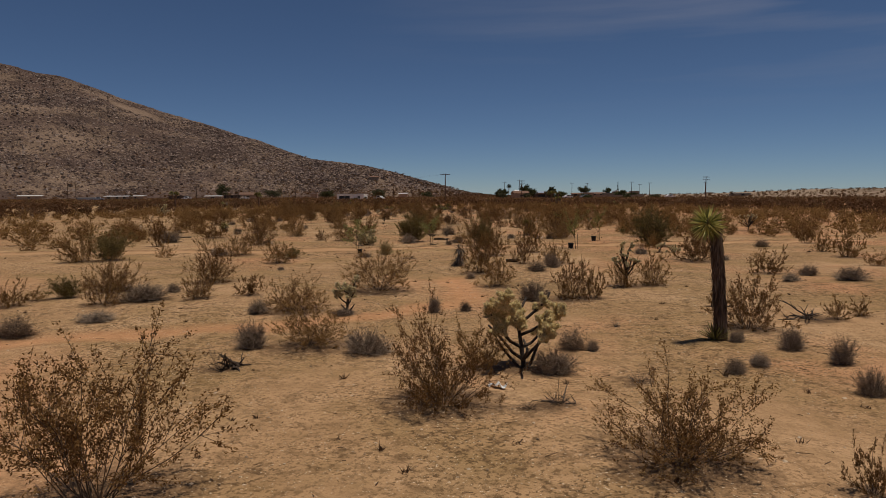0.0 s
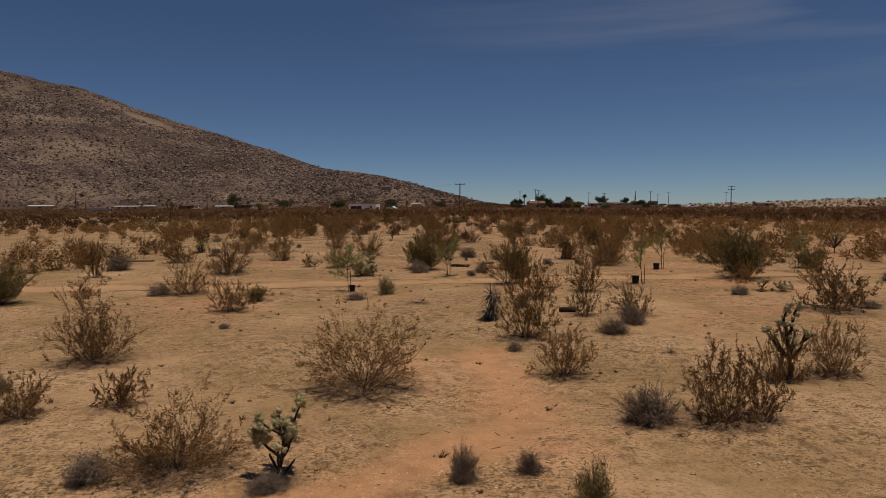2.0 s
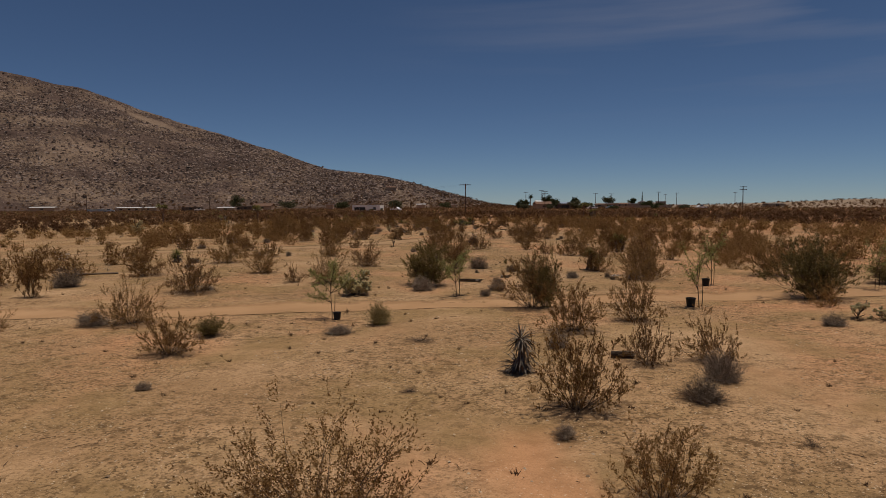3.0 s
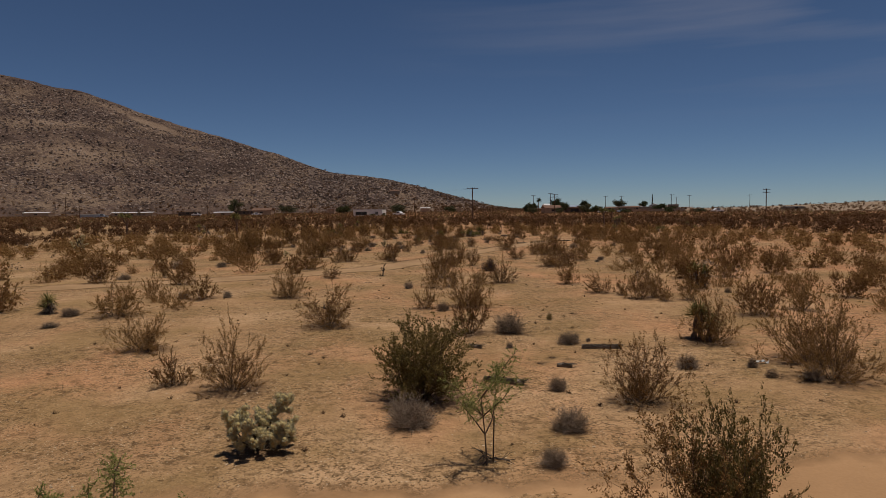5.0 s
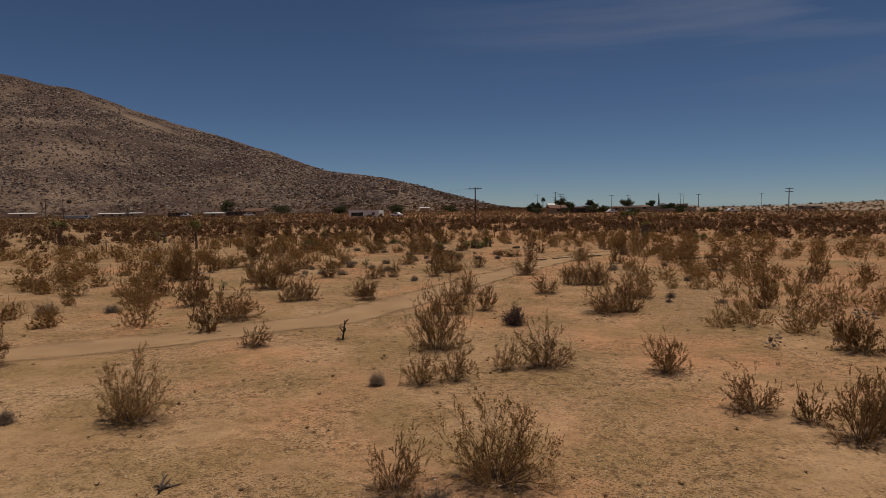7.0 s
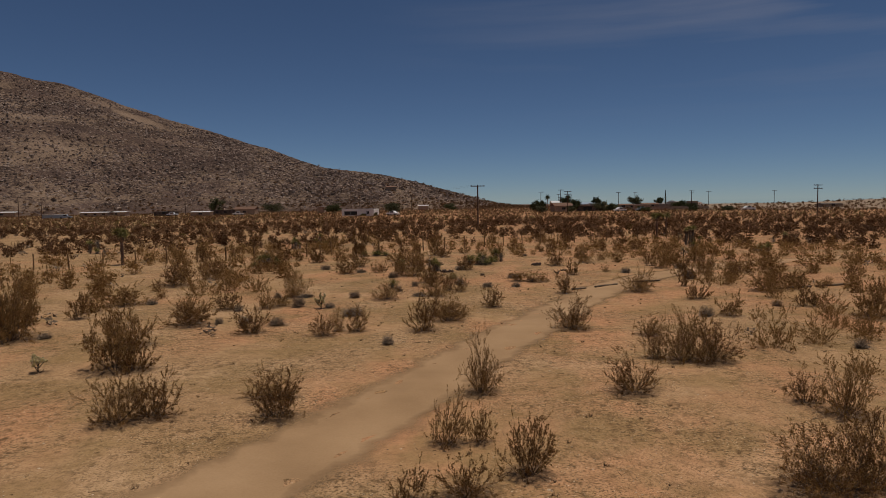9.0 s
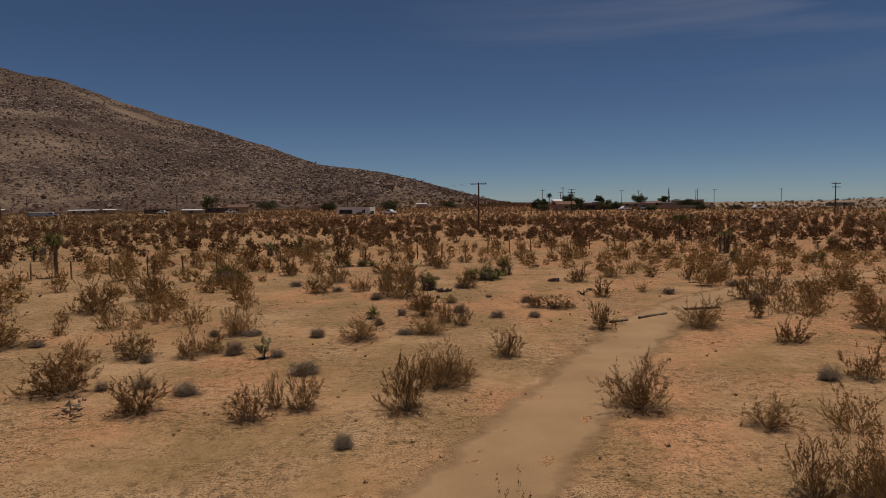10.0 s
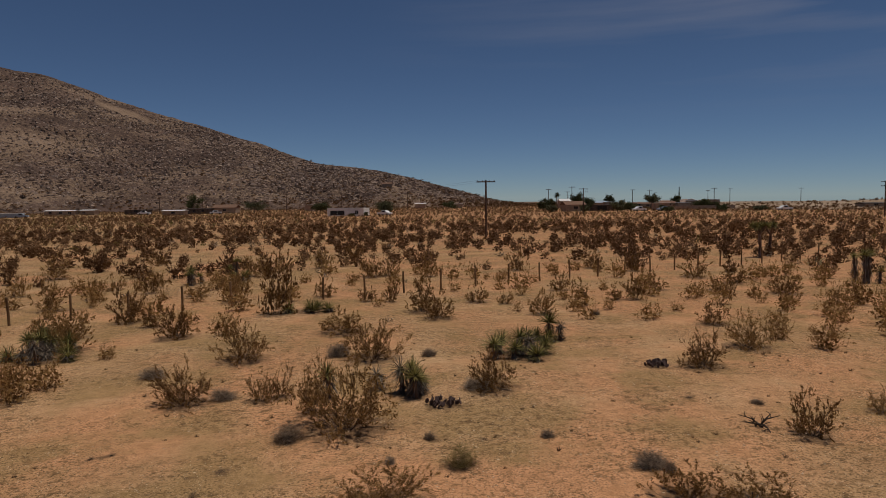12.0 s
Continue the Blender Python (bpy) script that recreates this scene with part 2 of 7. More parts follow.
M_TRACK = material("orange_dirt", ((0.30, (0.37, 0.208, 0.100)), (0.5, (0.43, 0.243, 0.118)), (0.72, (0.49, 0.285, 0.145))), rough=0.95, scale=0.5, fine=24, fine_amount=0.3, bump=0.4, bump_scale=18)
M_LEAF = material("resinous_leaves", ((0.25, (0.135, 0.066, 0.022)), (0.5, (0.245, 0.131, 0.045)), (0.75, (0.38, 0.232, 0.090))), rough=0.9, scale=3, bump=0, by_object=0.42, by_island=0.5, sheer=0.52)
# creosote leaves for distant scrub, darkened to hold the shade of their sides
M_SCRUB_SHADED = material("shaded_scrub_leaves", ((0.25, (0.070, 0.032, 0.014)), (0.5, (0.130, 0.064, 0.028)), (0.75, (0.22, 0.122, 0.056))), rough=0.9, scale=0.2, bump=0, by_island=0.4, sheer=0.25)
M_LEAF_GREEN = material("fresh_leaves", ((0.25, (0.095, 0.070, 0.020)), (0.5, (0.17, 0.124, 0.038)), (0.75, (0.27, 0.195, 0.066))), rough=0.6, scale=3, bump=0, by_object=0.2, by_island=0.5, sheer=0.4)
M_STEM = material("grey_stems", ((0.3, (0.060, 0.037, 0.023)), (0.7, (0.175, 0.117, 0.074))), scale=9, by_object=0.2, by_island=0.35, bump=0)
M_GREY = material("dry_grey_twigs", ((0.25, (0.115, 0.082, 0.058)), (0.5, (0.225, 0.164, 0.116)), (0.75, (0.37, 0.28, 0.20))), scale=5, by_object=0.3, by_island=0.5, bump=0)
M_PURPLE = material("purple_twigs", ((0.25, (0.05, 0.03, 0.028)), (0.75, (0.13, 0.085, 0.075))), scale=5, by_object=0.2, by_island=0.5, bump=0)
M_TUFT = material("olive_grass", ((0.25, (0.16, 0.120, 0.045)), (0.75, (0.34, 0.26, 0.105))), scale=5, by_object=0.2, by_island=0.5, bump=0)
M_DEAD = material("weathered_deadwood", ((0.3, (0.035, 0.024, 0.018)), (0.7, (0.13, 0.095, 0.072))), scale=7, bump=0.5, by_island=0.3)
M_SPINE = material("straw_spines", ((0.25, (0.56, 0.42, 0.19)), (0.6, (0.80, 0.64, 0.35)), (0.8, (0.90, 0.78, 0.50))), scale=14, fine=90, bump=0, by_object=0.25, by_island=0.3, sheer=0.3)
M_SPINE_SILVER = material("silver_spines", ((0.25, (0.34, 0.30, 0.18)), (0.6, (0.55, 0.49, 0.32)), (0.8, (0.72, 0.66, 0.46))), scale=14, fine=90, bump=0, by_object=0.25, by_island=0.3, sheer=0.3)
M_FLESH = material("cactus_flesh", ((0.3, (0.42, 0.31, 0.13)), (0.7, (0.60, 0.48, 0.23))), scale=12, bump=0.5, by_object=0.2)
M_OLD = material("old_cactus_wood", ((0.3, (0.022, 0.015, 0.011)), (0.7, (0.085, 0.058, 0.04))), scale=12, bump=0.6, by_object=0.2)
M_YUCCA = material("yucca_blades", ((0.2, (0.072, 0.066, 0.020)), (0.5, (0.18, 0.156, 0.046)), (0.8, (0.42, 0.36, 0.125))), rough=0.65, scale=5, bump=0, by_object=0.2, by_island=0.6, sheer=0.15)
M_YUCCA_OLD = material("dead_yucca_blades", ((0.2, (0.075, 0.057, 0.043)), (0.5, (0.17, 0.13, 0.097)), (0.8, (0.31, 0.25, 0.185))), scale=5, bump=0, by_object=0.2, by_island=0.6)
M_SHAG = material("shaggy_trunk", ((0.25, (0.075, 0.047, 0.030)), (0.5, (0.165, 0.105, 0.070)), (0.75, (0.30, 0.205, 0.14))), scale=5, bump=0.8, bump_scale=30, by_island=0.5, stretch=(1, 1, 0.25))
M_LIME = material("joshua_blades", ((0.2, (0.13, 0.135, 0.035)), (0.5, (0.42, 0.40, 0.11)), (0.8, (0.80, 0.73, 0.28))), rough=0.35, scale=5, bump=0, by_island=0.6, sheer=0.35)
M_POST = material("weathered_post", ((0.3, (0.13, 0.075, 0.035)), (0.7, (0.30, 0.185, 0.09))), scale=5, bump=0.6, by_object=0.3, stretch=(1, 1, 0.12))
M_LOG = material("log_bark", ((0.3, (0.06, 0.042, 0.03)), (0.7, (0.20, 0.145, 0.10))), scale=9, bump=0.8, by_object=0.2, stretch=(0.2, 1, 1))
M_POLE = material("creosoted_pole", ((0.3, (0.06, 0.035, 0.025)), (0.7, (0.15, 0.09, 0.06))), scale=4, bump=0.3, stretch=(1, 1, 0.1), by_object=0.2)
M_WIRE = material("power_line_metal", ((0.3, (0.10, 0.09, 0.08)), (0.7, (0.17, 0.15, 0.14))), rough=0.5, metal=0.4, bump=0)
M_POT = material("black_plastic", ((0.3, (0.012, 0.012, 0.013)), (0.7, (0.028, 0.027, 0.027))), rough=0.5, bump=0.1)
M_SPROUT = material("pale_green_leaflets", ((0.25, (0.15, 0.17, 0.045)), (0.75, (0.36, 0.36, 0.12))), bump=0, by_island=0.5, by_object=0.15, sheer=0.5)
M_STONE = material("granite_bits", ((0.3, (0.22, 0.145, 0.085)), (0.7, (0.58, 0.44, 0.30))), scale=8, by_island=0.7, bump=0.3)
M_LITTER = material("dry_litter", ((0.3, (0.075, 0.042, 0.023)), (0.7, (0.20, 0.118, 0.062))), scale=8, by_island=0.6, bump=0)
M_PLASTIC = material("white_plastic", ((0.3, (0.62, 0.61, 0.60)), (0.7, (0.80, 0.79, 0.78))), rough=0.4, bump=0.2)
M_WHITE = material("white_stucco", ((0.3, (0.66, 0.65, 0.62)), (0.7, (0.80, 0.79, 0.76))), scale=0.8, bump=0.2)
M_TAN = material("tan_stucco", ((0.3, (0.27, 0.20, 0.145)), (0.7, (0.38, 0.29, 0.215))), scale=0.8, bump=0.2, by_object=0.3)
M_ROOF = material("roof_sheet", ((0.3, (0.40, 0.38, 0.36)), (0.7, (0.62, 0.60, 0.57))), rough=0.5, scale=0.7, bump=0.2, by_object=0.4)
M_ROOF_DARK = material("dark_shingles", ((0.3, (0.05, 0.04, 0.035)), (0.7, (0.13, 0.10, 0.085))), scale=1.5, bump=0.4)
M_GLASS = material("dark_window_glass", ((0.3, (0.02, 0.022, 0.025)), (0.7, (0.04, 0.042, 0.046))), rough=0.15, bump=0)
M_TREE = material("tree_leaves", ((0.25, (0.030, 0.036, 0.014)), (0.75, (0.095, 0.098, 0.038))), bump=0, by_object=0.3, by_island=0.5, sheer=0.2)
M_TREE_GREY = material("grey_green_leaves", ((0.25, (0.055, 0.056, 0.028)), (0.75, (0.14, 0.135, 0.068))), bump=0, by_object=0.3, by_island=0.5, sheer=0.2)
M_BROWN_ROOF = material("red_brown_roof", ((0.3, (0.13, 0.07, 0.045)), (0.7, (0.22, 0.125, 0.085))), scale=1.5, bump=0.3, by_object=0.2)
M_TYRE = material("tyre_rubber", ((0.3, (0.015, 0.015, 0.015)), (0.7, (0.03, 0.03, 0.03))), bump=0)
M_CAR = material("white_car_paint", ((0.3, (0.70, 0.70, 0.70)), (0.7, (0.80, 0.80, 0.80))), rough=0.25, bump=0)
M_BLUE = material("blue_grey_metal", ((0.3, (0.22, 0.27, 0.34)), (0.7, (0.36, 0.42, 0.50))), rough=0.5, bump=0.1)
M_ROCK = material("varnished_boulders", ((0.22, (0.085, 0.055, 0.044)), (0.5, (0.17, 0.113, 0.090)), (0.80, (0.42, 0.31, 0.245))), scale=0.3, fine=2.0, by_island=1.0, bump=0.5, bump_scale=2.5)
M_HILL = hill_material()
M_DUNE = material("far_sandy_ridge", ((0.30, (0.18, 0.12, 0.075)), (0.5, (0.27, 0.185, 0.12)), (0.72, (0.34, 0.24, 0.16))), scale=0.02, fine=0.3, fine_amount=0.4, bump=0.5, bump_scale=0.4)


# ---- building helpers ----
def mesh_of(name, verts, faces, mat, smooth=False):
    me = bpy.data.meshes.new(name)
    me.from_pydata([tuple(v) for v in verts], [], [tuple(f) for f in faces])
    me.materials.append(mat)
    if smooth:
        me.polygons.foreach_set("use_smooth", [True] * len(me.polygons))
    me.update()
    return me


def thing(name, x, y, z=0.0, turn=0.0, size=(1, 1, 1), label="", category="", group=""):
    ob = new(name)
    ob.empty_display_size = 0.1
    ob.matrix_basis = Matrix.LocRotScale((x, y, z), Euler((0, 0, turn)), size)
    return tagged(ob, label, category, group)


def hang(name, me, parent, at=None, label=""):
    """One mesh object under a thing or under a part."""
    ob = new(name, me)
    ob.parent = parent
    if at is not None:
        ob.matrix_basis = at
    return tagged(ob, label)


class Soup:
    """Vertices and faces gathered piece by piece."""

    def __init__(self):
        self.v, self.f = [], []

    def tube(self, points, radii, sides=4, cap=True):
        first = len(self.v)
        prev = None
        for k, p in enumerate(points):
            ahead = (points[min(k + 1, len(points) - 1)] - points[max(k - 1, 0)]).normalized()
            side = ahead.orthogonal().normalized() if prev is None else (prev - ahead * prev.dot(ahead)).normalized()
            prev = side
            up = ahead.cross(side)
            for s in range(sides):
                a = 2 * math.pi * s / sides
                self.v.append(p + (side * math.cos(a) + up * math.sin(a)) * radii[k])
        for k in range(len(points) - 1):
            for s in range(sides):
                a, b = first + k * sides + s, first + k * sides + (s + 1) % sides
                self.f.append((a, b, b + sides, a + sides))
        if cap:
            self.f.append(tuple(range(first + (len(points) - 1) * sides, first + len(points) * sides)))

    def ribbon(self, points, half):
        """A thin flat strand along a line, narrowing to its tip: cheap where a twig is under a centimetre."""
        first = len(self.v)
        side = (points[-1] - points[0]).orthogonal().normalized() * half
        for k, p in enumerate(points):
            w = side * (1.0 - 0.75 * k / (len(points) - 1))
            self.v += [p - w, p + w]
        self.f += [(first + 2 * k, first + 2 * k + 1, first + 2 * k + 3, first + 2 * k + 2) for k in range(len(points) - 1)]

    def tri(self, a, b, c):
        k = len(self.v)
        self.v += [a, b, c]
        self.f.append((k, k + 1, k + 2))

    def leaf(self, at, way, size, wide, rng):
        side = way.orthogonal().normalized()
        side.rotate(Matrix.Rotation(rng.uniform(0, 6.28), 3, way))
        self.tri(at - side * wide * 0.5, at + side * wide * 0.5, at + way * size)

    def blade(self, at, way, length, wide, droop=0.0):
        """A stiff pointed leaf with a keel: four triangles."""
        side = way.cross(Vector((0, 0, 1)))
        side = side.normalized() if side.length > 1e-3 else Vector((1, 0, 0))
        keel = side.cross(way).normalized() * wide * 0.25
        mid, tip = at + way * length * 0.5, at + way * length - Vector((0, 0, droop * length))
        k = len(self.v)
        self.v += [at - side * wide * 0.5, at - keel, at + side * wide * 0.5, mid - side * wide * 0.42, mid - keel, mid + side * wide * 0.42, tip]
        self.f += [(k, k + 1, k + 4, k + 3), (k + 1, k + 2, k + 5, k + 4), (k + 3, k + 4, k + 6), (k + 4, k + 5, k + 6)]

    def box(self, a, b):
        k = len(self.v)
        for z in (a[2], b[2]):
            self.v += [Vector((a[0], a[1], z)), Vector((b[0], a[1], z)), Vector((b[0], b[1], z)), Vector((a[0], b[1], z))]
        self.f += [(k + 3, k + 2, k + 1, k), (k + 4, k + 5, k + 6, k + 7)]
        self.f += [(k + s, k + (s + 1) % 4, k + 4 + (s + 1) % 4, k + 4 + s) for s in range(4)]

    def pebble(self, at, size, rng):
        k = len(self.v)
        ring = [Vector((math.cos(a), math.sin(a), 0)) for a in (0.0, 1.3, 2.5, 3.8, 5.1)]
        self.v += [at + Vector((p.x * size * rng.uniform(0.7, 1.2), p.y * size * rng.uniform(0.7, 1.2), size * rng.uniform(-0.1, 0.25))) for p in ring]
        self.v.append(at + Vector((rng.uniform(-0.3, 0.3) * size, rng.uniform(-0.3, 0.3) * size, size * rng.uniform(0.4, 0.8))))
        self.f += [(k + s, k + (s + 1) % 5, k + 5) for s in range(5)]

    def block(self, at, half, rng):
        """A boulder: three leaning sides and a tilted top."""
        k, turn, tall = len(self.v), rng.uniform(0, 2.09), half * rng.uniform(0.22, 0.70)
        wide = [half * rng.uniform(0.9, 2.0) for _ in range(3)]
        for level, shrink in ((-0.5 * half, 1.1), (tall, rng.uniform(0.55, 0.9))):
            self.v += [at + Vector((math.cos(turn + 2.094 * q) * wide[q] * shrink, math.sin(turn + 2.094 * q) * wide[q] * shrink, level * (1.0 if level < 0 else rng.uniform(0.65, 1.1)))) for q in range(3)]
        self.f += [(k + q, k + (q + 1) % 3, k + 3 + (q + 1) % 3, k + 3 + q) for q in range(3)] + [(k + 3, k + 4, k + 5)]

    def mesh(self, name, mat, smooth=False):
        return mesh_of(name, self.v, self.f, mat, smooth)


def bent(start, way, length, steps, wander, lift, rng):
    """A crooked line that starts off along way and slowly turns up or down."""
    points, d = [start.copy()], way.normalized()
    for _ in range(steps):
        d = (d + Vector((rng.gauss(0, wander), rng.gauss(0, wander), rng.gauss(0, wander) + lift))).normalized()
        points.append(points[-1] + d * length / steps)
    return points


# ---- the ground ----
def near_line(x, y, line):
    """How far each point lies from a line of points in plan."""
    best = np.full(np.shape(x), 1e9)
    for (ax, ay), (bx, by) in zip(line, line[1:]):
        t = np.clip(((x - ax) * (bx - ax) + (y - ay) * (by - ay)) / ((bx - ax) ** 2 + (by - ay) ** 2), 0, 1)
        best = np.minimum(best, np.hypot(x - ax - t * (bx - ax), y - ay - t * (by - ay)))
    return best


CROSS_TRACK = [(-60, 21.5), (-30, 25.8), (-14, 28.3), (-4.2, 29.9), (0.5, 30.2), (4.6, 31.2), (14, 33.0), (40, 36.0), (70, 39.0)]
DIRT_ROAD = [(-40, 43.0), (-22, 51.5), (-12.5, 56.5), (-6.1, 61.0), (-3.6, 66.7), (-1.8, 71.2), (0.6, 76.5), (2.2, 80.5), (4.1, 84.6), (6.4, 89.0), (9.5, 93.5), (15, 99.0), (24, 104.0), (40, 110.0), (70, 121.0)]
FOOT_PATH = [(-8.0, 9.6), (-3.4, 11.3), (-1.7, 12.1), (-0.6, 13.1), (0.5, 14.2), (0.85, 15.6), (0.6, 17.2), (0.45, 18.6)]


def wave(x, y):
    """Slow swells, hummocks and scuffs of the sand."""
    return (0.045 * np.sin(0.33 * x + 0.9) * np.sin(0.27 * y + 0.4) + 0.022 * np.sin(0.9 * x + 0.41 * y) * np.sin(0.75 * y - 0.3 * x + 2.0)
            + 0.010 * np.sin(2.3 * x - 1.1 * y + 1.0) * np.sin(1.9 * y + 0.7 * x))


def ground_height(x, y):
    x, y = np.asarray(x, float), np.asarray(y, float)
    z = wave(x, y)
    for line, half, deep, rim in ((CROSS_TRACK, 0.85, 0.05, 0.035), (DIRT_ROAD, 1.15, 0.035, 0.0), (FOOT_PATH, 0.45, 0.025, 0.0)):
        d = near_line(x, y, line)
        s = np.clip((1.7 - d / half) / 1.1, 0, 1)
        z = z - deep * s * s * (3 - 2 * s) + rim * np.exp(-(((d - half * 1.35) / 0.25) ** 2))
    return z - 0.03 * np.maximum(0.0, np.hypot(x, y - 38.0) - 475.0)


def ground_at(x, y):
    return float(ground_height(x, y))


def spread(edges):
    """Grid lines at given steps between given edges."""
    out = []
    for a, b, step in edges:
        out += list(np.arange(a, b, step))
    return np.array(out + [edges[-1][1]])


def build_ground():
    gx = spread([(-3600, -400, 400), (-400, -60, 20), (-60, -20, 2.0), (-20, -12, 0.5), (-12, 9.9, 0.3), (9.9, 20, 0.5), (20, 60, 2.0), (60, 400, 20), (400, 3600, 400)])
    gy = spread([(-600, -20, 60), (-20, 0, 1.0), (0, 108, 0.3), (108, 120, 0.5), (120, 160, 1.0), (160, 640, 12), (640, 4600, 330)])
    xx, yy = np.meshgrid(gx, gy)
    zz = ground_height(xx, yy)
    rng = np.random.default_rng(4)
    zz = zz + rng.normal(0, 0.006, zz.shape) * (np.abs(xx) < 25) * (yy < 125)
    verts = np.stack([xx, yy, zz], -1).reshape(-1, 3)
    nx, ny = len(gx), len(gy)
    a = (np.arange(ny - 1)[:, None] * nx + np.arange(nx - 1)).ravel()
    faces = np.stack([a, a + 1, a + nx + 1, a + nx], 1)
    me = bpy.data.meshes.new("ground")
    me.vertices.add(len(verts))
    me.vertices.foreach_set("co", verts.ravel())
    me.loops.add(faces.size)
    me.loops.foreach_set("vertex_index", faces.ravel())
    me.polygons.add(len(faces))
    me.polygons.foreach_set("loop_start", np.arange(0, faces.size, 4))
    me.update(calc_edges=True)
    me.polygons.foreach_set("use_smooth", np.ones(len(faces), bool))
    d = near_line(xx, yy, FOOT_PATH)
    ragged = 0.25 * np.sin(2.1 * xx + 1.3 * yy) * np.sin(1.7 * yy - 0.6 * xx)
    worn = np.clip((0.68 + ragged - d) / 0.45, 0, 1) * 0.72
    me.attributes.new("worn", "FLOAT", "POINT").data.foreach_set("value", worn.ravel().astype(np.float32))
    me.materials.append(M_SAND)
    me.attributes.new("mulch_shade", "FLOAT", "POINT")
    return tagged(new("ground", me), "dry tan and rust-orange desert sand with grit", "ground", kind="structure")


def lay_mulch_shade(ob):
    """Marks the ground under each planted shrub, where its own dry litter gathers and its shade is coloured in."""
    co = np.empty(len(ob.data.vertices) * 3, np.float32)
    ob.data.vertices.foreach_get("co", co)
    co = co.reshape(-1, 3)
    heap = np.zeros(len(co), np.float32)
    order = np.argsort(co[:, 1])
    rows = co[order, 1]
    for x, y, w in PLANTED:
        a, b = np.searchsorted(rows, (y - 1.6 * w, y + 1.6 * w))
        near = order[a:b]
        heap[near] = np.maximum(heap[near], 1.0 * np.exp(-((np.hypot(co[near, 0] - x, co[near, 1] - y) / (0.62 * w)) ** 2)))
    ob.data.attributes["mulch_shade"].data.foreach_set("value", heap)


def fade_edges(mat):
    """Lets a strip run out raggedly into the sand along its rims, by its own attribute."""
    n, l = mat.node_tree.nodes, mat.node_tree.links
    rim, noise_node, add, cut, clear, mixed = (n.new(k) for k in ("ShaderNodeAttribute", "ShaderNodeTexNoise", "ShaderNodeMath", "ShaderNodeMapRange", "ShaderNodeBsdfTransparent", "ShaderNodeMixShader"))
    rim.attribute_name = "rim"
    co = n.new("ShaderNodeTexCoord")
    l.new(co.outputs["Object"], noise_node.inputs["Vector"])
    noise_node.inputs["Scale"].default_value, noise_node.inputs["Detail"].default_value = 1.1, 8.0
    add.operation = "ADD"
    l.new(rim.outputs["Fac"], add.inputs[0])
    l.new(noise_node.outputs["Fac"], add.inputs[1])
    cut.inputs["From Min"].default_value, cut.inputs["From Max"].default_value = 0.66, 1.18
    l.new(add.outputs[0], cut.inputs["Value"])
    l.new(cut.outputs["Result"], mixed.inputs[0])
    l.new(clear.outputs[0], mixed.inputs[1])
    l.new(n["Principled BSDF"].outputs[0], mixed.inputs[2])
    l.new(mixed.outputs[0], n["Material Output"].inputs["Surface"])


def build_road(name, line, half, label, mat):
    """A worn strip laid just over the sunken ground, with two faint wheel ruts."""
    pts = []
    for (ax, ay), (bx, by) in zip(line, line[1:]):
        steps = max(2, int(math.hypot(bx - ax, by - ay) / 0.35))
        pts += [Vector((ax + (bx - ax) * k / steps, ay + (by - ay) * k / steps)) for k in range(steps)]
    for _ in range(12):
        pts = [pts[0]] + [(pts[k - 1] + pts[k] * 2 + pts[k + 1]) / 4 for k in range(1, len(pts) - 1)] + [pts[-1]]
    across = np.linspace(-1.35, 1.35, 15)
    verts, rim = [], []
    for k, p in enumerate(pts):
        d = (pts[min(k + 1, len(pts) - 1)] - pts[max(k - 1, 0)]).normalized()
        for a in across:
            x, y = p.x - d.y * a * half, p.y + d.x * a * half
            rut = -0.012 * math.exp(-(((abs(a) - 0.52) / 0.16) ** 2))
            verts.append((x, y, ground_at(x, y) + 0.016 + rut))
            rim.append(max(0.0, min(1.0, (1.32 - abs(a)) / 0.95)))
    n = len(across)
    faces = [(r * n + c, r * n + c + 1, (r + 1) * n + c + 1, (r + 1) * n + c) for r in range(len(pts) - 1) for c in range(n - 1)]
    me = mesh_of(name, verts, faces, mat, True)
    me.attributes.new("rim", "FLOAT", "POINT").data.foreach_set("value", np.array(rim, np.float32))
    tagged(new(name, me), label, "dirt road", kind="structure")


ground = build_ground()
fade_edges(M_ROAD)
fade_edges(M_TRACK)
build_road("road_1", CROSS_TRACK, 0.95, "packed orange dirt track crossing the scrub", M_TRACK)
build_road("road_2", DIRT_ROAD, 1.25, "smooth pale dirt driveway winding through the scrub", M_ROAD)


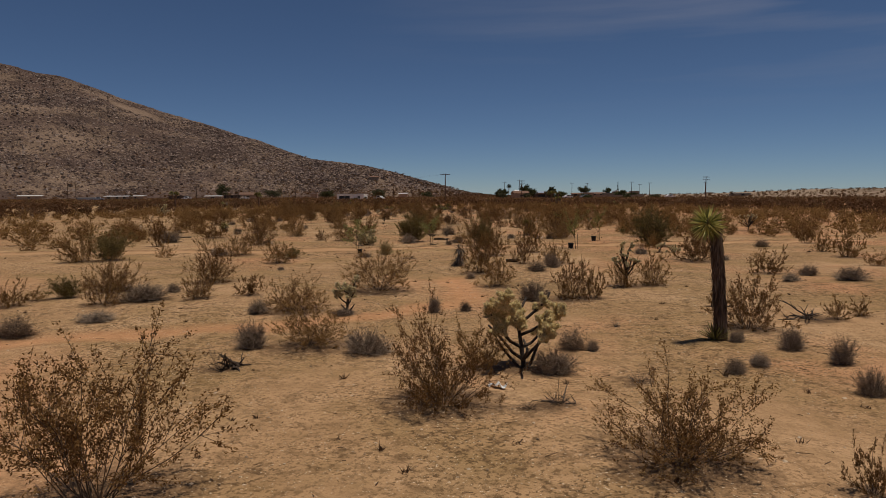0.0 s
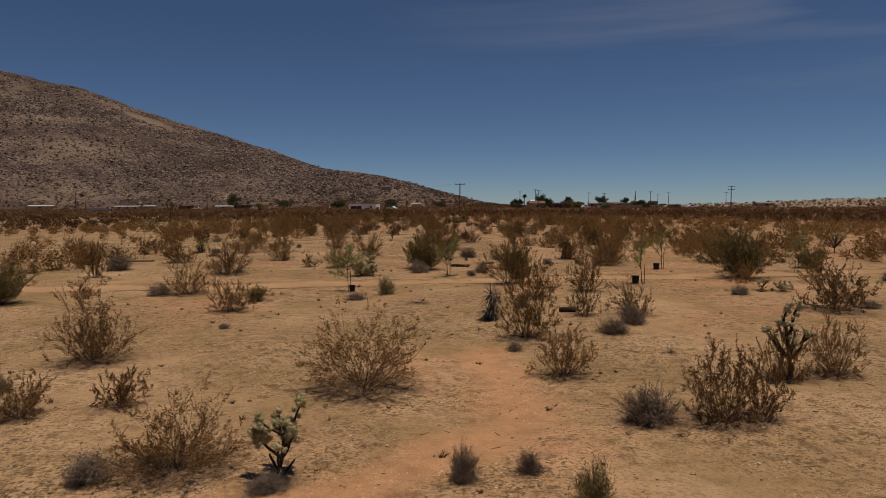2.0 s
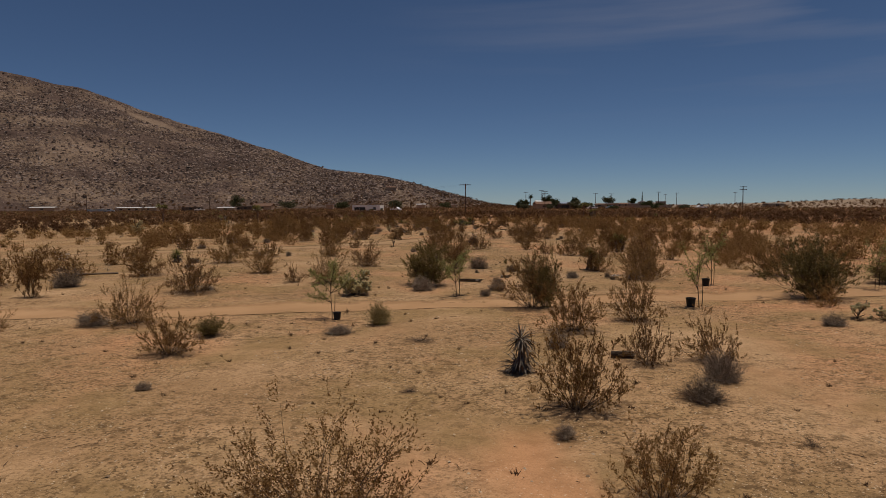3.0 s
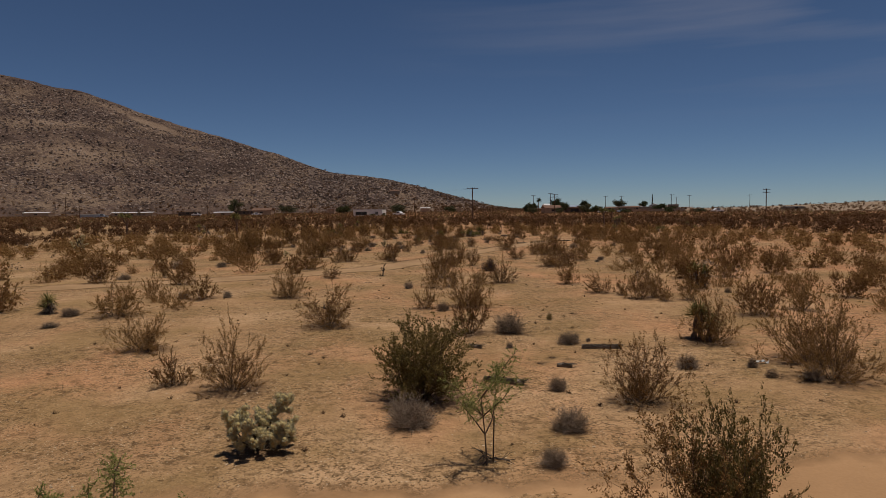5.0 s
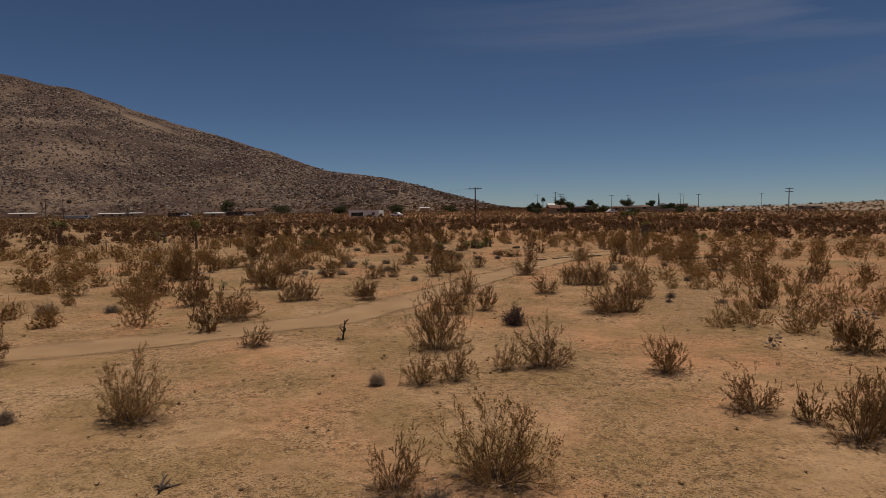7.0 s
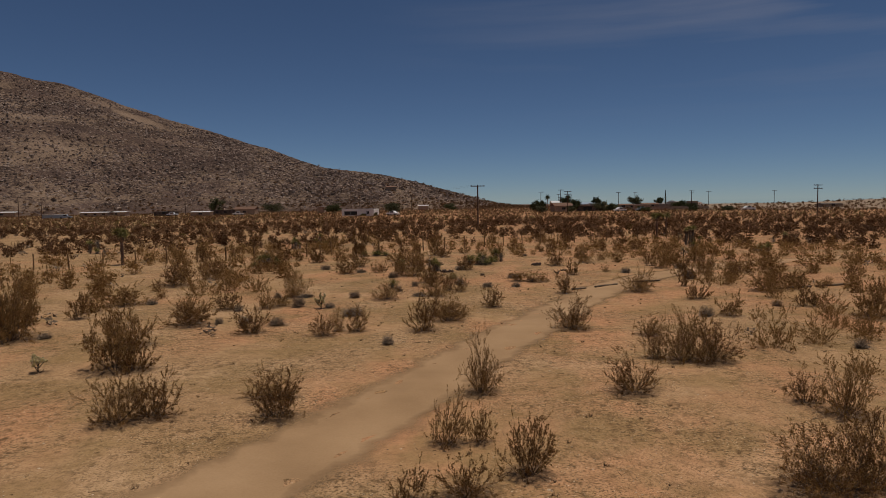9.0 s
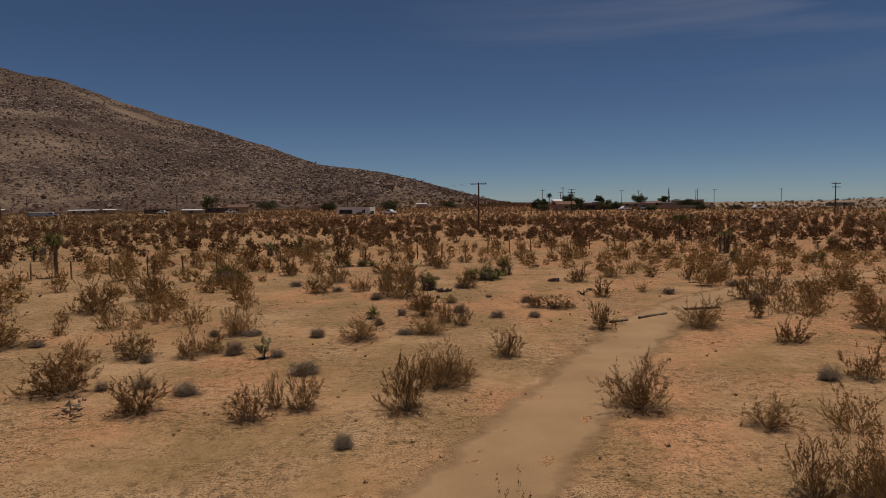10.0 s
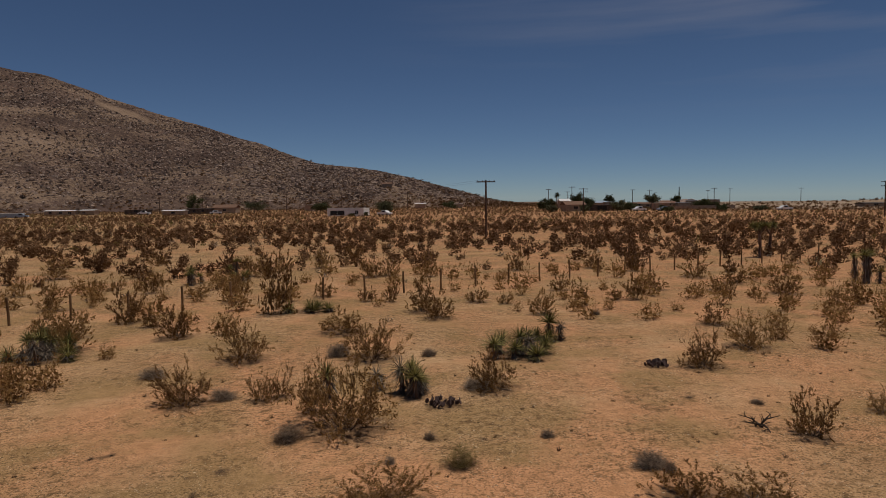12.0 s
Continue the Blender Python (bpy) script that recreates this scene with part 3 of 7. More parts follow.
# ---- hills ----
def hill_sheet(name, profile, near_r, far_r, centre, step, rough, mat, label, power=1.0, shrink=0.0, rows=70, crag=0.0):
    """A hillside round a centre: for each bearing (degrees left of north) a crest of given rise (degrees), sloping from near_r up to far_r and down behind; crag: the height of its outcrops."""
    bearings = np.array([p[0] for p in profile], float)
    rises = np.array([p[1] for p in profile], float)
    az = np.concatenate([np.arange(bearings[0], min(38.0, bearings[-1]), step), np.arange(38.0, bearings[-1], 0.6)])
    crest = np.interp(az, bearings, rises)
    crest = np.convolve(np.pad(crest, 2, "edge"), np.ones(5) / 5, "valid")
    verts, reach = [], far_r
    for a, c in zip(az, crest):
        far_r = reach if not shrink else reach - shrink * min(1.0, max(0.0, (27.0 - a) / 20.0))
        rr = np.concatenate([np.linspace(near_r, far_r, rows), np.linspace(far_r + 12, far_r * 1.9, 10)])
        top = math.tan(radians(c)) * far_r
        for r in rr:
            s = (r - near_r) / (far_r - near_r)
            z = top * (max(s, 0) ** power if s <= 1 else max(0.0, 1 - 0.9 * (s - 1)))
            x, y = centre[0] - math.sin(radians(a)) * r, centre[1] + math.cos(radians(a)) * r
            p = Vector((x * 0.011, y * 0.011, 0.0))
            bumpy = noise.fractal(p, 0.9, 2.1, 6) * rough + noise.ridged_multi_fractal(p * 2.2, 0.9, 2.0, 4, 1.0, 2.0) * rough * 0.25
            z += bumpy * min(1.0, z / (rough * 3.0 + 0.1)) * (0.35 if 0.9 < s < 1.05 else 1.0)
            if crag and s < 1.05:
                q = Vector((x * 0.16, y * 0.16, z * 0.16))
                z += crag * min(1.0, z / 8.0) * (noise.turbulence(q, 4, True) - 0.5) * (0.5 + max(0.0, noise.noise(p * 2.5) + 0.3)) * (0.5 if s > 0.94 else 1.0)
            verts.append((x, y, z - 0.4))
    n = len(rr)
    faces = [(i * n + k, i * n + k + 1, (i + 1) * n + k + 1, (i + 1) * n + k) for i in range(len(az) - 1) for k in range(n - 1)]
    me = mesh_of(name, verts, faces, mat, not crag)
    return tagged(new(name, me), label, "hill", kind="structure"), verts


CREST = [(-8, 0.0), (-4.5, 0.08), (-2.7, 0.30), (-1.5, 0.55), (-0.2, 0.98), (1.8, 1.55), (4.8, 2.28), (6.8, 2.76), (9.7, 3.03), (11.6, 3.35), (14.2, 4.2), (15.7, 4.77), (17.2, 5.15), (18.7, 5.65), (20.4, 6.1), (22.0, 6.5), (23.5, 6.9), (24.7, 7.38), (26.2, 7.8), (27.4, 8.2), (28.6, 8.6), (29.5, 8.93), (30.5, 9.2), (31.9, 9.27), (32.5, 9.38), (33.2, 9.6), (34.1, 9.7), (37.0, 10.1), (40.0, 10.4), (46.0, 10.9), (54.0, 10.0), (64.0, 7.0), (76.0, 2.0)]
hill, hill_points = hill_sheet("hill_1", CREST, 450.0, 772.0, (-1.0, 38.0), 0.13, 5.0, M_HILL, "steep brown hillside strewn with dark boulders", 1.15, 205.0, 150, 1.9)
RIDGE = [(-72, 0.0), (-60, 0.6), (-45, 0.72), (-35, 0.66), (-31, 0.62), (-27, 0.45), (-22, 0.3), (-15, 0.15), (-8, 0.0)]
ridge, ridge_points = hill_sheet("hill_2", RIDGE, 290.0, 385.0, (-1.0, 38.0), 0.5, 0.6, M_DUNE, "low pale sandy ridge dotted with scrub", 1.0)


FAR_KNOLL = [(-18.4, 0.0), (-17.5, 0.08), (-16.9, 0.24), (-16.3, 0.36), (-15.8, 0.34), (-15.4, 0.16), (-14.8, 0.0)]
hill_sheet("hill_3", FAR_KNOLL, 470.0, 562.0, (-1.0, 38.0), 0.12, 0.4, M_ROCK, "small dark stony knoll on the horizon", 1.0)


def hill_foot(x, y):
    """The height of the slope nearest to a place."""
    return min(hill_points, key=lambda p: (p[0] - x) ** 2 + (p[1] - y) ** 2)[2]


def hill_top(x, y):
    """How high the crest stands along the bearing of a place."""
    a = math.degrees(math.atan2(-(x + 1.0), y - 38.0))
    return math.tan(radians(float(np.interp(a, [c[0] for c in CREST], [c[1] for c in CREST])))) * (772.0 - 205.0 * min(1.0, max(0.0, (27.0 - a) / 20.0)))


def scatter_rocks():
    """Blocky boulders all over the slope, packed where the hillside is stony and left out of the bare chute."""
    rng = random.Random(21)
    soup = Soup()
    for _ in range(175000):
        x, y, z = rng.choice(hill_points)
        x, y = x + rng.uniform(-1.5, 1.5), y + rng.uniform(-1.5, 1.5)
        stony = noise.noise(Vector((x * 0.012, y * 0.012, z * 0.02 + 3.0))) + 0.6 * noise.noise(Vector((x * 0.05, y * 0.05, 9.0)))
        if z < 1.0 + 5.0 * rng.random() or z > 0.985 * hill_top(x, y) or rng.random() > 0.35 + z / 22.0 or rng.random() > (math.hypot(x + 1, y - 38) - 330) / 420 or stony < rng.uniform(-0.75, 0.40) or math.hypot(x, y - 38) > 790:
            continue
        off = Vector((x, y, z)) - Vector(CHUTE_AT)
        off.rotate(Euler((0, 0, radians(-CHUTE_TURN))))
        if math.hypot(off.x / CHUTE_SIZE[0], off.y / CHUTE_SIZE[1]) < rng.uniform(0.7, 1.2):
            continue
        soup.block(Vector((x, y, z)), 0.38 + 0.66 * rng.random() ** 3.0, rng)
    tagged(new("boulder_field", soup.mesh("boulder_field", M_ROCK)), "dark varnished boulders covering the hillside", "boulders", kind="stuff")


scatter_rocks()


# ---- plants ----
def creosote_mesh(seed, stems, plumes, tufts, leaves, leaf, green=False, thick=0.006, bare=0.16, lean=84.0):
    """A vase of crooked stems from one root crown, ending in upright plumes of small leaves, scaled to one metre high and wide: the stems' mesh and the leaves' mesh."""
    rng = random.Random(seed)
    wood, green_soup = Soup(), Soup()
    for s in range(stems):
        a, tilt = s * 2.4 + rng.uniform(-0.5, 0.5), radians(lean) * ((s + rng.random()) / stems) ** 0.52
        way = Vector((math.cos(a) * math.sin(tilt), math.sin(a) * math.sin(tilt), math.cos(tilt)))
        start = Vector((math.cos(a), math.sin(a), 0)) * rng.uniform(0.0, 0.09)
        start.z = -0.03
        uneven = 1.0 + 0.36 * noise.noise(Vector((math.cos(a) * 1.3, math.sin(a) * 1.3, seed * 1.7)))
        length = rng.uniform(0.60, 0.95) * uneven * (0.92 + 0.12 * tilt - 0.12 * tilt ** 2)
        line = bent(start, way, length, 5, 0.19, 0.05, rng)
        wood.tube([line[0], line[1], line[3], line[5]], [thick, thick * 0.8, thick * 0.55, thick * 0.2], 3, False)
        for f in range(plumes):
            k = rng.uniform(bare, 1.0) * 5 if f else 4.6
            i = min(int(k), 4)
            at = line[i].lerp(line[i + 1], k - i)
            d = ((line[i + 1] - line[i]).normalized() * 0.8 + Vector((rng.gauss(0, 0.60), rng.gauss(0, 0.60), rng.gauss(0.10, 0.48)))).normalized()
            long = rng.uniform(0.12, 0.30)
            sub = bent(at, d, long, 3, 0.16, 0.06, rng)
            wood.ribbon([sub[0], sub[2], sub[3]], thick * 0.36)
            for t in range(tufts):
                q = (0.25 + 0.75 * (t + rng.random()) / tufts) * 3
                j = min(int(q), 2)
                p = sub[j].lerp(sub[j + 1], min(1.0, q - j))
                d2 = ((sub[j + 1] - sub[j]).normalized() + Vector((rng.gauss(0, 0.45), rng.gauss(0, 0.45), rng.gauss(0.1, 0.35)))).normalized()
                for _ in range(leaves):
                    o = p + d2 * rng.uniform(0.0, 0.045) + Vector((rng.gauss(0, 0.009), rng.gauss(0, 0.009), rng.gauss(0, 0.009)))
                    d3 = (d2 + Vector((rng.gauss(0, 0.6), rng.gauss(0, 0.6), rng.gauss(0, 0.6)))).normalized()
                    green_soup.leaf(o, d3, leaf * rng.uniform(0.75, 1.4), leaf * 0.64, rng)
    reach = sorted(max(abs(v.x), abs(v.y)) for v in green_soup.v)[int(len(green_soup.v) * 0.95)]
    top = sorted(v.z for v in green_soup.v)[int(len(green_soup.v) * 0.98)]
    sway = rng.uniform(0.0, 0.16)
    for soup in (wood, green_soup):
        soup.v = [Vector((v.x / reach * 0.5 + sway * max(0.0, v.z), v.y / reach * 0.5, v.z / top)) for v in soup.v]
    return wood.mesh("branching", M_STEM), green_soup.mesh("foliage", M_LEAF_GREEN if green else M_LEAF)


def bursage_mesh(seed, count, mat, leaf, flat=0.75, bits=5):
    """A low dome of fine dry twigs, one metre wide and high before scaling."""
    rng = random.Random(seed)
    soup, small = Soup(), Soup()
    for _ in range(count):
        a, tilt = rng.uniform(0, 6.283), math.acos(rng.uniform(0.05, 1.0))
        way = Vector((math.cos(a) * math.sin(tilt), math.sin(a) * math.sin(tilt), math.cos(tilt) * flat + 0.1)).normalized()
        r = rng.uniform(0.62, 1.0) * (0.85 + 0.25 * noise.noise(way * 2.0 + Vector((seed, 0, 0))))
        reach = r * (0.5 + 0.5 * way.z * 0.9)
        start = Vector((rng.gauss(0, 0.06), rng.gauss(0, 0.06), -0.02))
        line = bent(start, way, reach, 3, 0.14, 0.03, rng)
        soup.ribbon(line, 0.0052)
        for _ in range(bits):
            p = line[1].lerp(line[3], rng.uniform(0.1, 1.0))
            d = (way + Vector((rng.gauss(0, 0.7), rng.gauss(0, 0.7), rng.gauss(0.2, 0.6)))).normalized()
            side = d.orthogonal().normalized() * 0.004
            soup.tri(p - side * 0.8, p + side * 0.8, p + d * rng.uniform(0.08, 0.2))
            for _ in range(2):
                d2 = Vector((rng.gauss(0, 1), rng.gauss(0, 1), rng.gauss(0.3, 1))).normalized()
                small.leaf(p + d * rng.uniform(0.02, 0.16), d2, leaf * rng.uniform(0.6, 1.3), leaf * 0.5, rng)
    return soup.mesh("twigs", mat), small.mesh("leaves", mat)


# by how near the way passes (near, middle, far) and by size, so that leaves keep one true size
CREOSOTE = {
    ("near", "small"): [creosote_mesh(11 + k, 18, 8, 7, 5, 0.032, thick=0.008) for k in range(3)],
    ("near", "middle"): [creosote_mesh(21 + k, 28, 9, 7, 5, 0.0240, thick=0.0058) for k in range(4)],
    ("near", "large"): [creosote_mesh(31 + k, 40, 10, 7, 5, 0.0190, thick=0.0048) for k in range(3)],
    ("middle", "small"): [creosote_mesh(41 + k, 16, 6, 5, 5, 0.046, thick=0.009) for k in range(3)],
    ("middle", "middle"): [creosote_mesh(51 + k, 22, 7, 5, 5, 0.038, thick=0.006) for k in range(4)],
    ("middle", "large"): [creosote_mesh(61 + k, 30, 8, 6, 5, 0.0290, thick=0.005) for k in range(3)],
    ("far", "small"): [creosote_mesh(71 + k, 15, 6, 4, 4, 0.056, thick=0.010) for k in range(3)],
    ("far", "middle"): [creosote_mesh(76 + k, 18, 6, 5, 4, 0.053, thick=0.006) for k in range(4)],
    ("far", "large"): [creosote_mesh(81 + k, 22, 7, 5, 4, 0.045, thick=0.005) for k in range(4)],
}
CREOSOTE_BARE = [creosote_mesh(36 + k, 54, 8, 6, 5, 0.0175, thick=0.0046, bare=0.42) for k in range(2)]
CREOSOTE_OPEN = [creosote_mesh(96 + k, 28, 10, 8, 5, 0.0175, thick=0.0046, bare=0.30, lean=56.0) for k in range(2)]
CREOSOTE_GREEN = [creosote_mesh(86 + k, 46, 11, 7, 6, 0.0225, True, thick=0.005, bare=0.12, lean=56.0) for k in range(2)]
BURSAGE = [bursage_mesh(91 + k, 320, M_GREY, 0.030, 0.95, bits=8) for k in range(4)]
PURPLE = [bursage_mesh(99, 230, M_PURPLE, 0.05, 1.1)]
TUFT = [bursage_mesh(103, 260, M_TUFT, 0.04, 1.3)]
TWIGS = [bursage_mesh(107 + k, 40, M_DEAD, 0.02, 0.55, 3) for k in range(3)]
picker = random.Random(5)
PLANTED = []


def shrub(kind, meshes, x, y, h, w, label, category, group, parts, wide=1.2, tall=1.0):
    turn, stretch = picker.uniform(0, 6.283), picker.uniform(0.88, 1.12)
    ob = thing(kind, x, y, ground_at(x, y), turn, (w / wide * stretch, w / wide / stretch, h / tall), label, category, group)
    for name, me in zip(parts, picker.choice(meshes)):
        hang(name, me, ob)
    PLANTED.append((x, y, w))
    return ob


def creosote(x, y, h, w):
    """Larger and nearer shrubs take the fuller meshes; the far side of the plan the lighter ones."""
    reach = max(8.0, 1.54 * abs(x + 1)) if y < 85 else math.hypot(x + 1, y - 78)
    big = max(h, w)
    meshes = CREOSOTE["near" if reach < 13 else "middle" if reach < 27 else "far", "small" if big < 0.72 else "middle" if big < 1.25 else "large"]
    size = "tall spreading" if h > 1.25 else "low" if h < 0.7 else "rounded"
    return shrub("creosote_bush", meshes, x, y, h * 1.03, w * 1.03, size + " creosote bush with brown-olive leaves on bare sand", "shrub", "creosote bushes", ("branching", "foliage"), 1.0, 1.0)


def bare_creosote(x, y, h, w):
    return shrub("creosote_bush", CREOSOTE_BARE, x, y, h, w, "open creosote bush with many bare grey stems", "shrub", "creosote bushes", ("branching", "foliage"), 1.0, 1.0)


def open_creosote(x, y, h, w):
    return shrub("creosote_bush", CREOSOTE_OPEN, x, y, h, w, "tall wispy creosote bush with few open branches", "shrub", "creosote bushes", ("branching", "foliage"), 1.0, 1.0)


def green_creosote(x, y, h, w):
    return shrub("creosote_bush", CREOSOTE_GREEN, x, y, h, w, "dense green-leaved creosote bush", "shrub", "creosote bushes", ("branching", "foliage"), 1.0, 1.0)


def bursage(x, y, h, w):
    return shrub("bursage", BURSAGE, x, y, h, w, "low grey-brown dome of dry bursage twigs on sand", "shrub", "bursage shrubs", ("branching", "foliage"), 1.10, 0.76)


def purple(x, y, h, w):
    return shrub("bursage", PURPLE, x, y, h, w, "dark purplish leafless shrub on sand", "shrub", "bursage shrubs", ("branching", "foliage"), 1.08, 0.74)


def tuft(x, y, h, w):
    return shrub("grass_tuft", TUFT, x, y, h, w, "dense olive tuft of wiry desert grass", "grass", "", ("grass_dome", "seed_dust"), 1.12, 0.85)


def dead_twigs(x, y, h, w):
    return shrub("dead_bush", TWIGS, x, y, h, w, "small dry dark leafless dead bush on sand", "dead plant", "dead bushes", ("branching",), 1.25, 0.6)


creosote(3.73, 3.53, 0.45, 0.42)
open_creosote(-2.79, 3.53, 1.30, 1.66)
creosote(2.37, 4.20, 0.83, 1.35)
dead_twigs(1.14, 5.85, 0.23, 0.40)
dead_twigs(1.50, 6.00, 0.34, 0.50)
creosote(0.12, 6.10, 1.03, 1.30)
bursage(5.56, 6.46, 0.39, 0.43)
dead_twigs(2.76, 7.01, 0.19, 0.53)
bursage(1.72, 7.55, 0.39, 0.63)
bursage(4.26, 7.51, 0.26, 0.32)
creosote(0.67, 7.79, 0.54, 0.66)
bursage(4.79, 7.88, 0.21, 0.37)
dead_twigs(-3.15, 7.90, 0.42, 0.60)
bursage(6.07, 8.02, 0.46, 0.42)
bursage(-1.08, 8.81, 0.45, 0.78)
bursage(2.55, 8.91, 0.24, 0.23)
bursage(5.79, 8.95, 0.41, 0.46)
bursage(2.26, 9.06, 0.43, 0.52)
bursage(-3.12, 9.35, 0.52, 0.61)
creosote(-2.14, 9.44, 0.82, 1.44)
bursage(-7.70, 10.35, 0.47, 0.73)
dead_twigs(3.46, 11.01, 0.21, 0.33)
creosote(5.90, 10.75, 0.93, 1.20)
creosote(8.06, 11.64, 0.46, 0.46)
dead_twigs(7.61, 11.65, 0.29, 0.80)
bursage(-6.94, 11.72, 0.25, 0.81)
creosote(8.76, 11.94, 0.41, 0.47)
tuft(1.14, 12.18, 0.46, 0.46)
bursage(-2.02, 12.49, 0.17, 0.48)
bursage(-3.87, 12.57, 0.39, 0.52)
bursage(-0.07, 12.67, 0.40, 0.35)
creosote(-3.14, 12.91, 0.68, 1.26)
bursage(0.62, 12.92, 0.24, 0.31)
creosote(-9.81, 13.52, 0.58, 0.78)
creosote(-7.84, 13.87, 1.06, 1.06)
creosote(-9.72, 14.34, 0.31, 0.55)
bursage(-7.10, 14.35, 0.49, 1.23)
creosote(-5.86, 14.51, 0.55, 0.73)
bursage(2.36, 14.68, 0.52, 0.78)
creosote(3.31, 14.73, 0.92, 1.05)
green_creosote(-9.20, 14.77, 0.49, 0.70)
creosote(3.84, 14.77, 0.71, 0.63)
creosote(-4.77, 15.03, 0.46, 0.65)
bursage(-6.91, 15.67, 0.26, 0.40)
creosote(-8.58, 15.91, 0.83, 1.39)
bare_creosote(-1.60, 16.26, 1.12, 1.76)
creosote(5.09, 16.72, 0.79, 0.72)
creosote(5.99, 17.00, 0.86, 0.92)
creosote(1.60, 17.01, 0.74, 0.93)
bursage(11.65, 17.22, 0.45, 0.96)
bursage(10.00, 17.28, 0.32, 0.56)
creosote(-6.64, 17.79, 1.33, 1.44)
bursage(11.16, 18.56, 0.38, 0.60)
dead_twigs(3.89, 18.71, 0.18, 0.35)
bursage(0.97, 19.03, 0.17, 0.37)
creosote(10.33, 19.37, 0.75, 1.00)
creosote(1.31, 20.12, 1.10, 1.14)
bursage(3.22, 20.52, 0.36, 0.74)
dead_twigs(-1.15, 21.02, 0.14, 0.28)
bursage(-5.40, 21.04, 0.14, 0.28)
bursage(3.88, 21.57, 0.55, 0.66)
creosote(15.14, 21.63, 0.49, 0.79)
creosote(2.98, 22.62, 0.98, 0.73)
creosote(4.27, 22.91, 0.87, 0.98)
creosote(9.59, 23.58, 1.15, 1.77)
creosote(-6.15, 23.72, 0.77, 1.03)
creosote(-13.87, 24.04, 1.08, 1.30)
bursage(10.79, 24.16, 0.25, 0.75)
bursage(1.58, 24.17, 0.34, 0.47)
green_creosote(-12.98, 24.65, 1.11, 1.44)
dead_twigs(-1.23, 24.75, 0.22, 0.66)
creosote(16.01, 24.76, 1.00, 1.11)
green_creosote(-6.04, 25.52, 0.41, 0.71)
bursage(-3.13, 25.74, 0.23, 0.71)
creosote(2.13, 25.80, 1.00, 1.18)
bursage(8.46, 26.75, 0.37, 0.62)
tuft(-2.35, 26.86, 0.63, 0.74)
bursage(-9.47, 26.98, 0.42, 0.85)
creosote(3.86, 27.01, 1.12, 1.08)
creosote(-8.65, 27.20, 1.10, 1.45)
creosote(16.45, 27.37, 0.85, 0.73)
open_creosote(1.57, 29.32, 1.32, 1.76)
green_creosote(1.95, 29.45, 1.38, 0.95)
bursage(15.08, 30.00, 0.43, 0.75)
green_creosote(10.45, 31.41, 1.70, 2.19)
bursage(0.37, 31.56, 0.28, 0.43)
creosote(-14.13, 31.83, 1.20, 0.86)
creosote(18.32, 32.32, 0.85, 1.14)
creosote(-9.37, 32.99, 1.23, 1.62)
creosote(-21.34, 33.08, 1.02, 1.75)
bursage(0.82, 33.11, 0.42, 0.65)
bursage(-1.69, 33.37, 0.55, 0.87)
bursage(-9.07, 33.54, 0.22, 0.53)
bursage(-14.61, 34.61, 0.82, 1.07)
creosote(2.33, 34.77, 1.07, 1.25)
green_creosote(14.70, 34.90, 0.75, 1.40)
green_creosote(-1.63, 34.93, 1.41, 1.75)
creosote(-5.31, 35.44, 1.23, 1.35)
bursage(0.95, 35.58, 0.30, 0.40)
creosote(-6.65, 35.82, 0.64, 0.68)
bursage(6.05, 36.16, 0.34, 0.49)
creosote(6.45, 36.24, 1.20, 1.61)
bursage(5.37, 36.45, 0.22, 0.30)
creosote(11.77, 37.25, 1.37, 1.68)
bursage(5.36, 37.38, 0.23, 0.26)
bursage(3.99, 37.43, 0.31, 0.57)
dead_twigs(0.82, 37.79, 0.10, 0.26)
creosote(6.85, 37.92, 1.52, 1.73)
dead_twigs(1.17, 38.33, 0.14, 0.30)
creosote(-13.64, 38.71, 0.80, 1.60)
creosote(-8.75, 38.98, 0.90, 1.29)
bursage(0.27, 39.55, 0.18, 0.20)
bursage(1.82, 40.13, 0.36, 0.59)
creosote(5.46, 40.15, 1.41, 1.41)
bursage(2.37, 40.37, 0.12, 0.15)
creosote(-0.75, 41.55, 1.01, 1.19)
bursage(0.41, 41.69, 0.69, 1.02)
creosote(-4.86, 42.37, 1.13, 1.55)
bursage(-13.40, 42.67, 0.20, 0.64)
tuft(1.75, 43.62, 0.26, 0.22)
creosote(8.38, 44.23, 1.00, 1.32)
creosote(-12.39, 44.57, 1.04, 1.67)
dead_twigs(2.62, 44.81, 0.28, 0.35)
bursage(-14.05, 44.84, 0.32, 0.70)
creosote(10.20, 45.18, 0.88, 1.18)
bursage(-1.60, 45.35, 0.35, 0.43)
creosote(-2.25, 45.99, 0.83, 0.95)
creosote(-0.75, 46.33, 1.15, 1.62)
creosote(6.42, 47.58, 0.56, 0.70)
creosote(7.44, 47.89, 0.74, 0.85)
creosote(5.61, 48.08, 1.08, 1.08)
creosote(-19.07, 48.24, 0.58, 1.04)
creosote(-24.02, 48.37, 0.84, 1.09)
creosote(13.43, 48.43, 0.89, 1.22)
creosote(6.36, 48.61, 0.89, 0.89)
creosote(-11.19, 48.88, 0.86, 1.17)
bursage(-11.92, 48.90, 0.34, 0.55)
creosote(5.23, 49.07, 0.69, 0.64)
bursage(-10.25, 49.10, 0.31, 0.39)
creosote(-7.83, 49.32, 1.25, 1.40)
creosote(4.50, 49.82, 0.84, 1.12)
bursage(9.60, 50.04, 0.22, 0.32)
creosote(8.73, 51.32, 1.11, 1.24)
bursage(-3.31, 51.95, 0.32, 0.46)
creosote(-2.29, 51.97, 0.82, 0.86)
creosote(-1.50, 52.33, 0.88, 0.81)
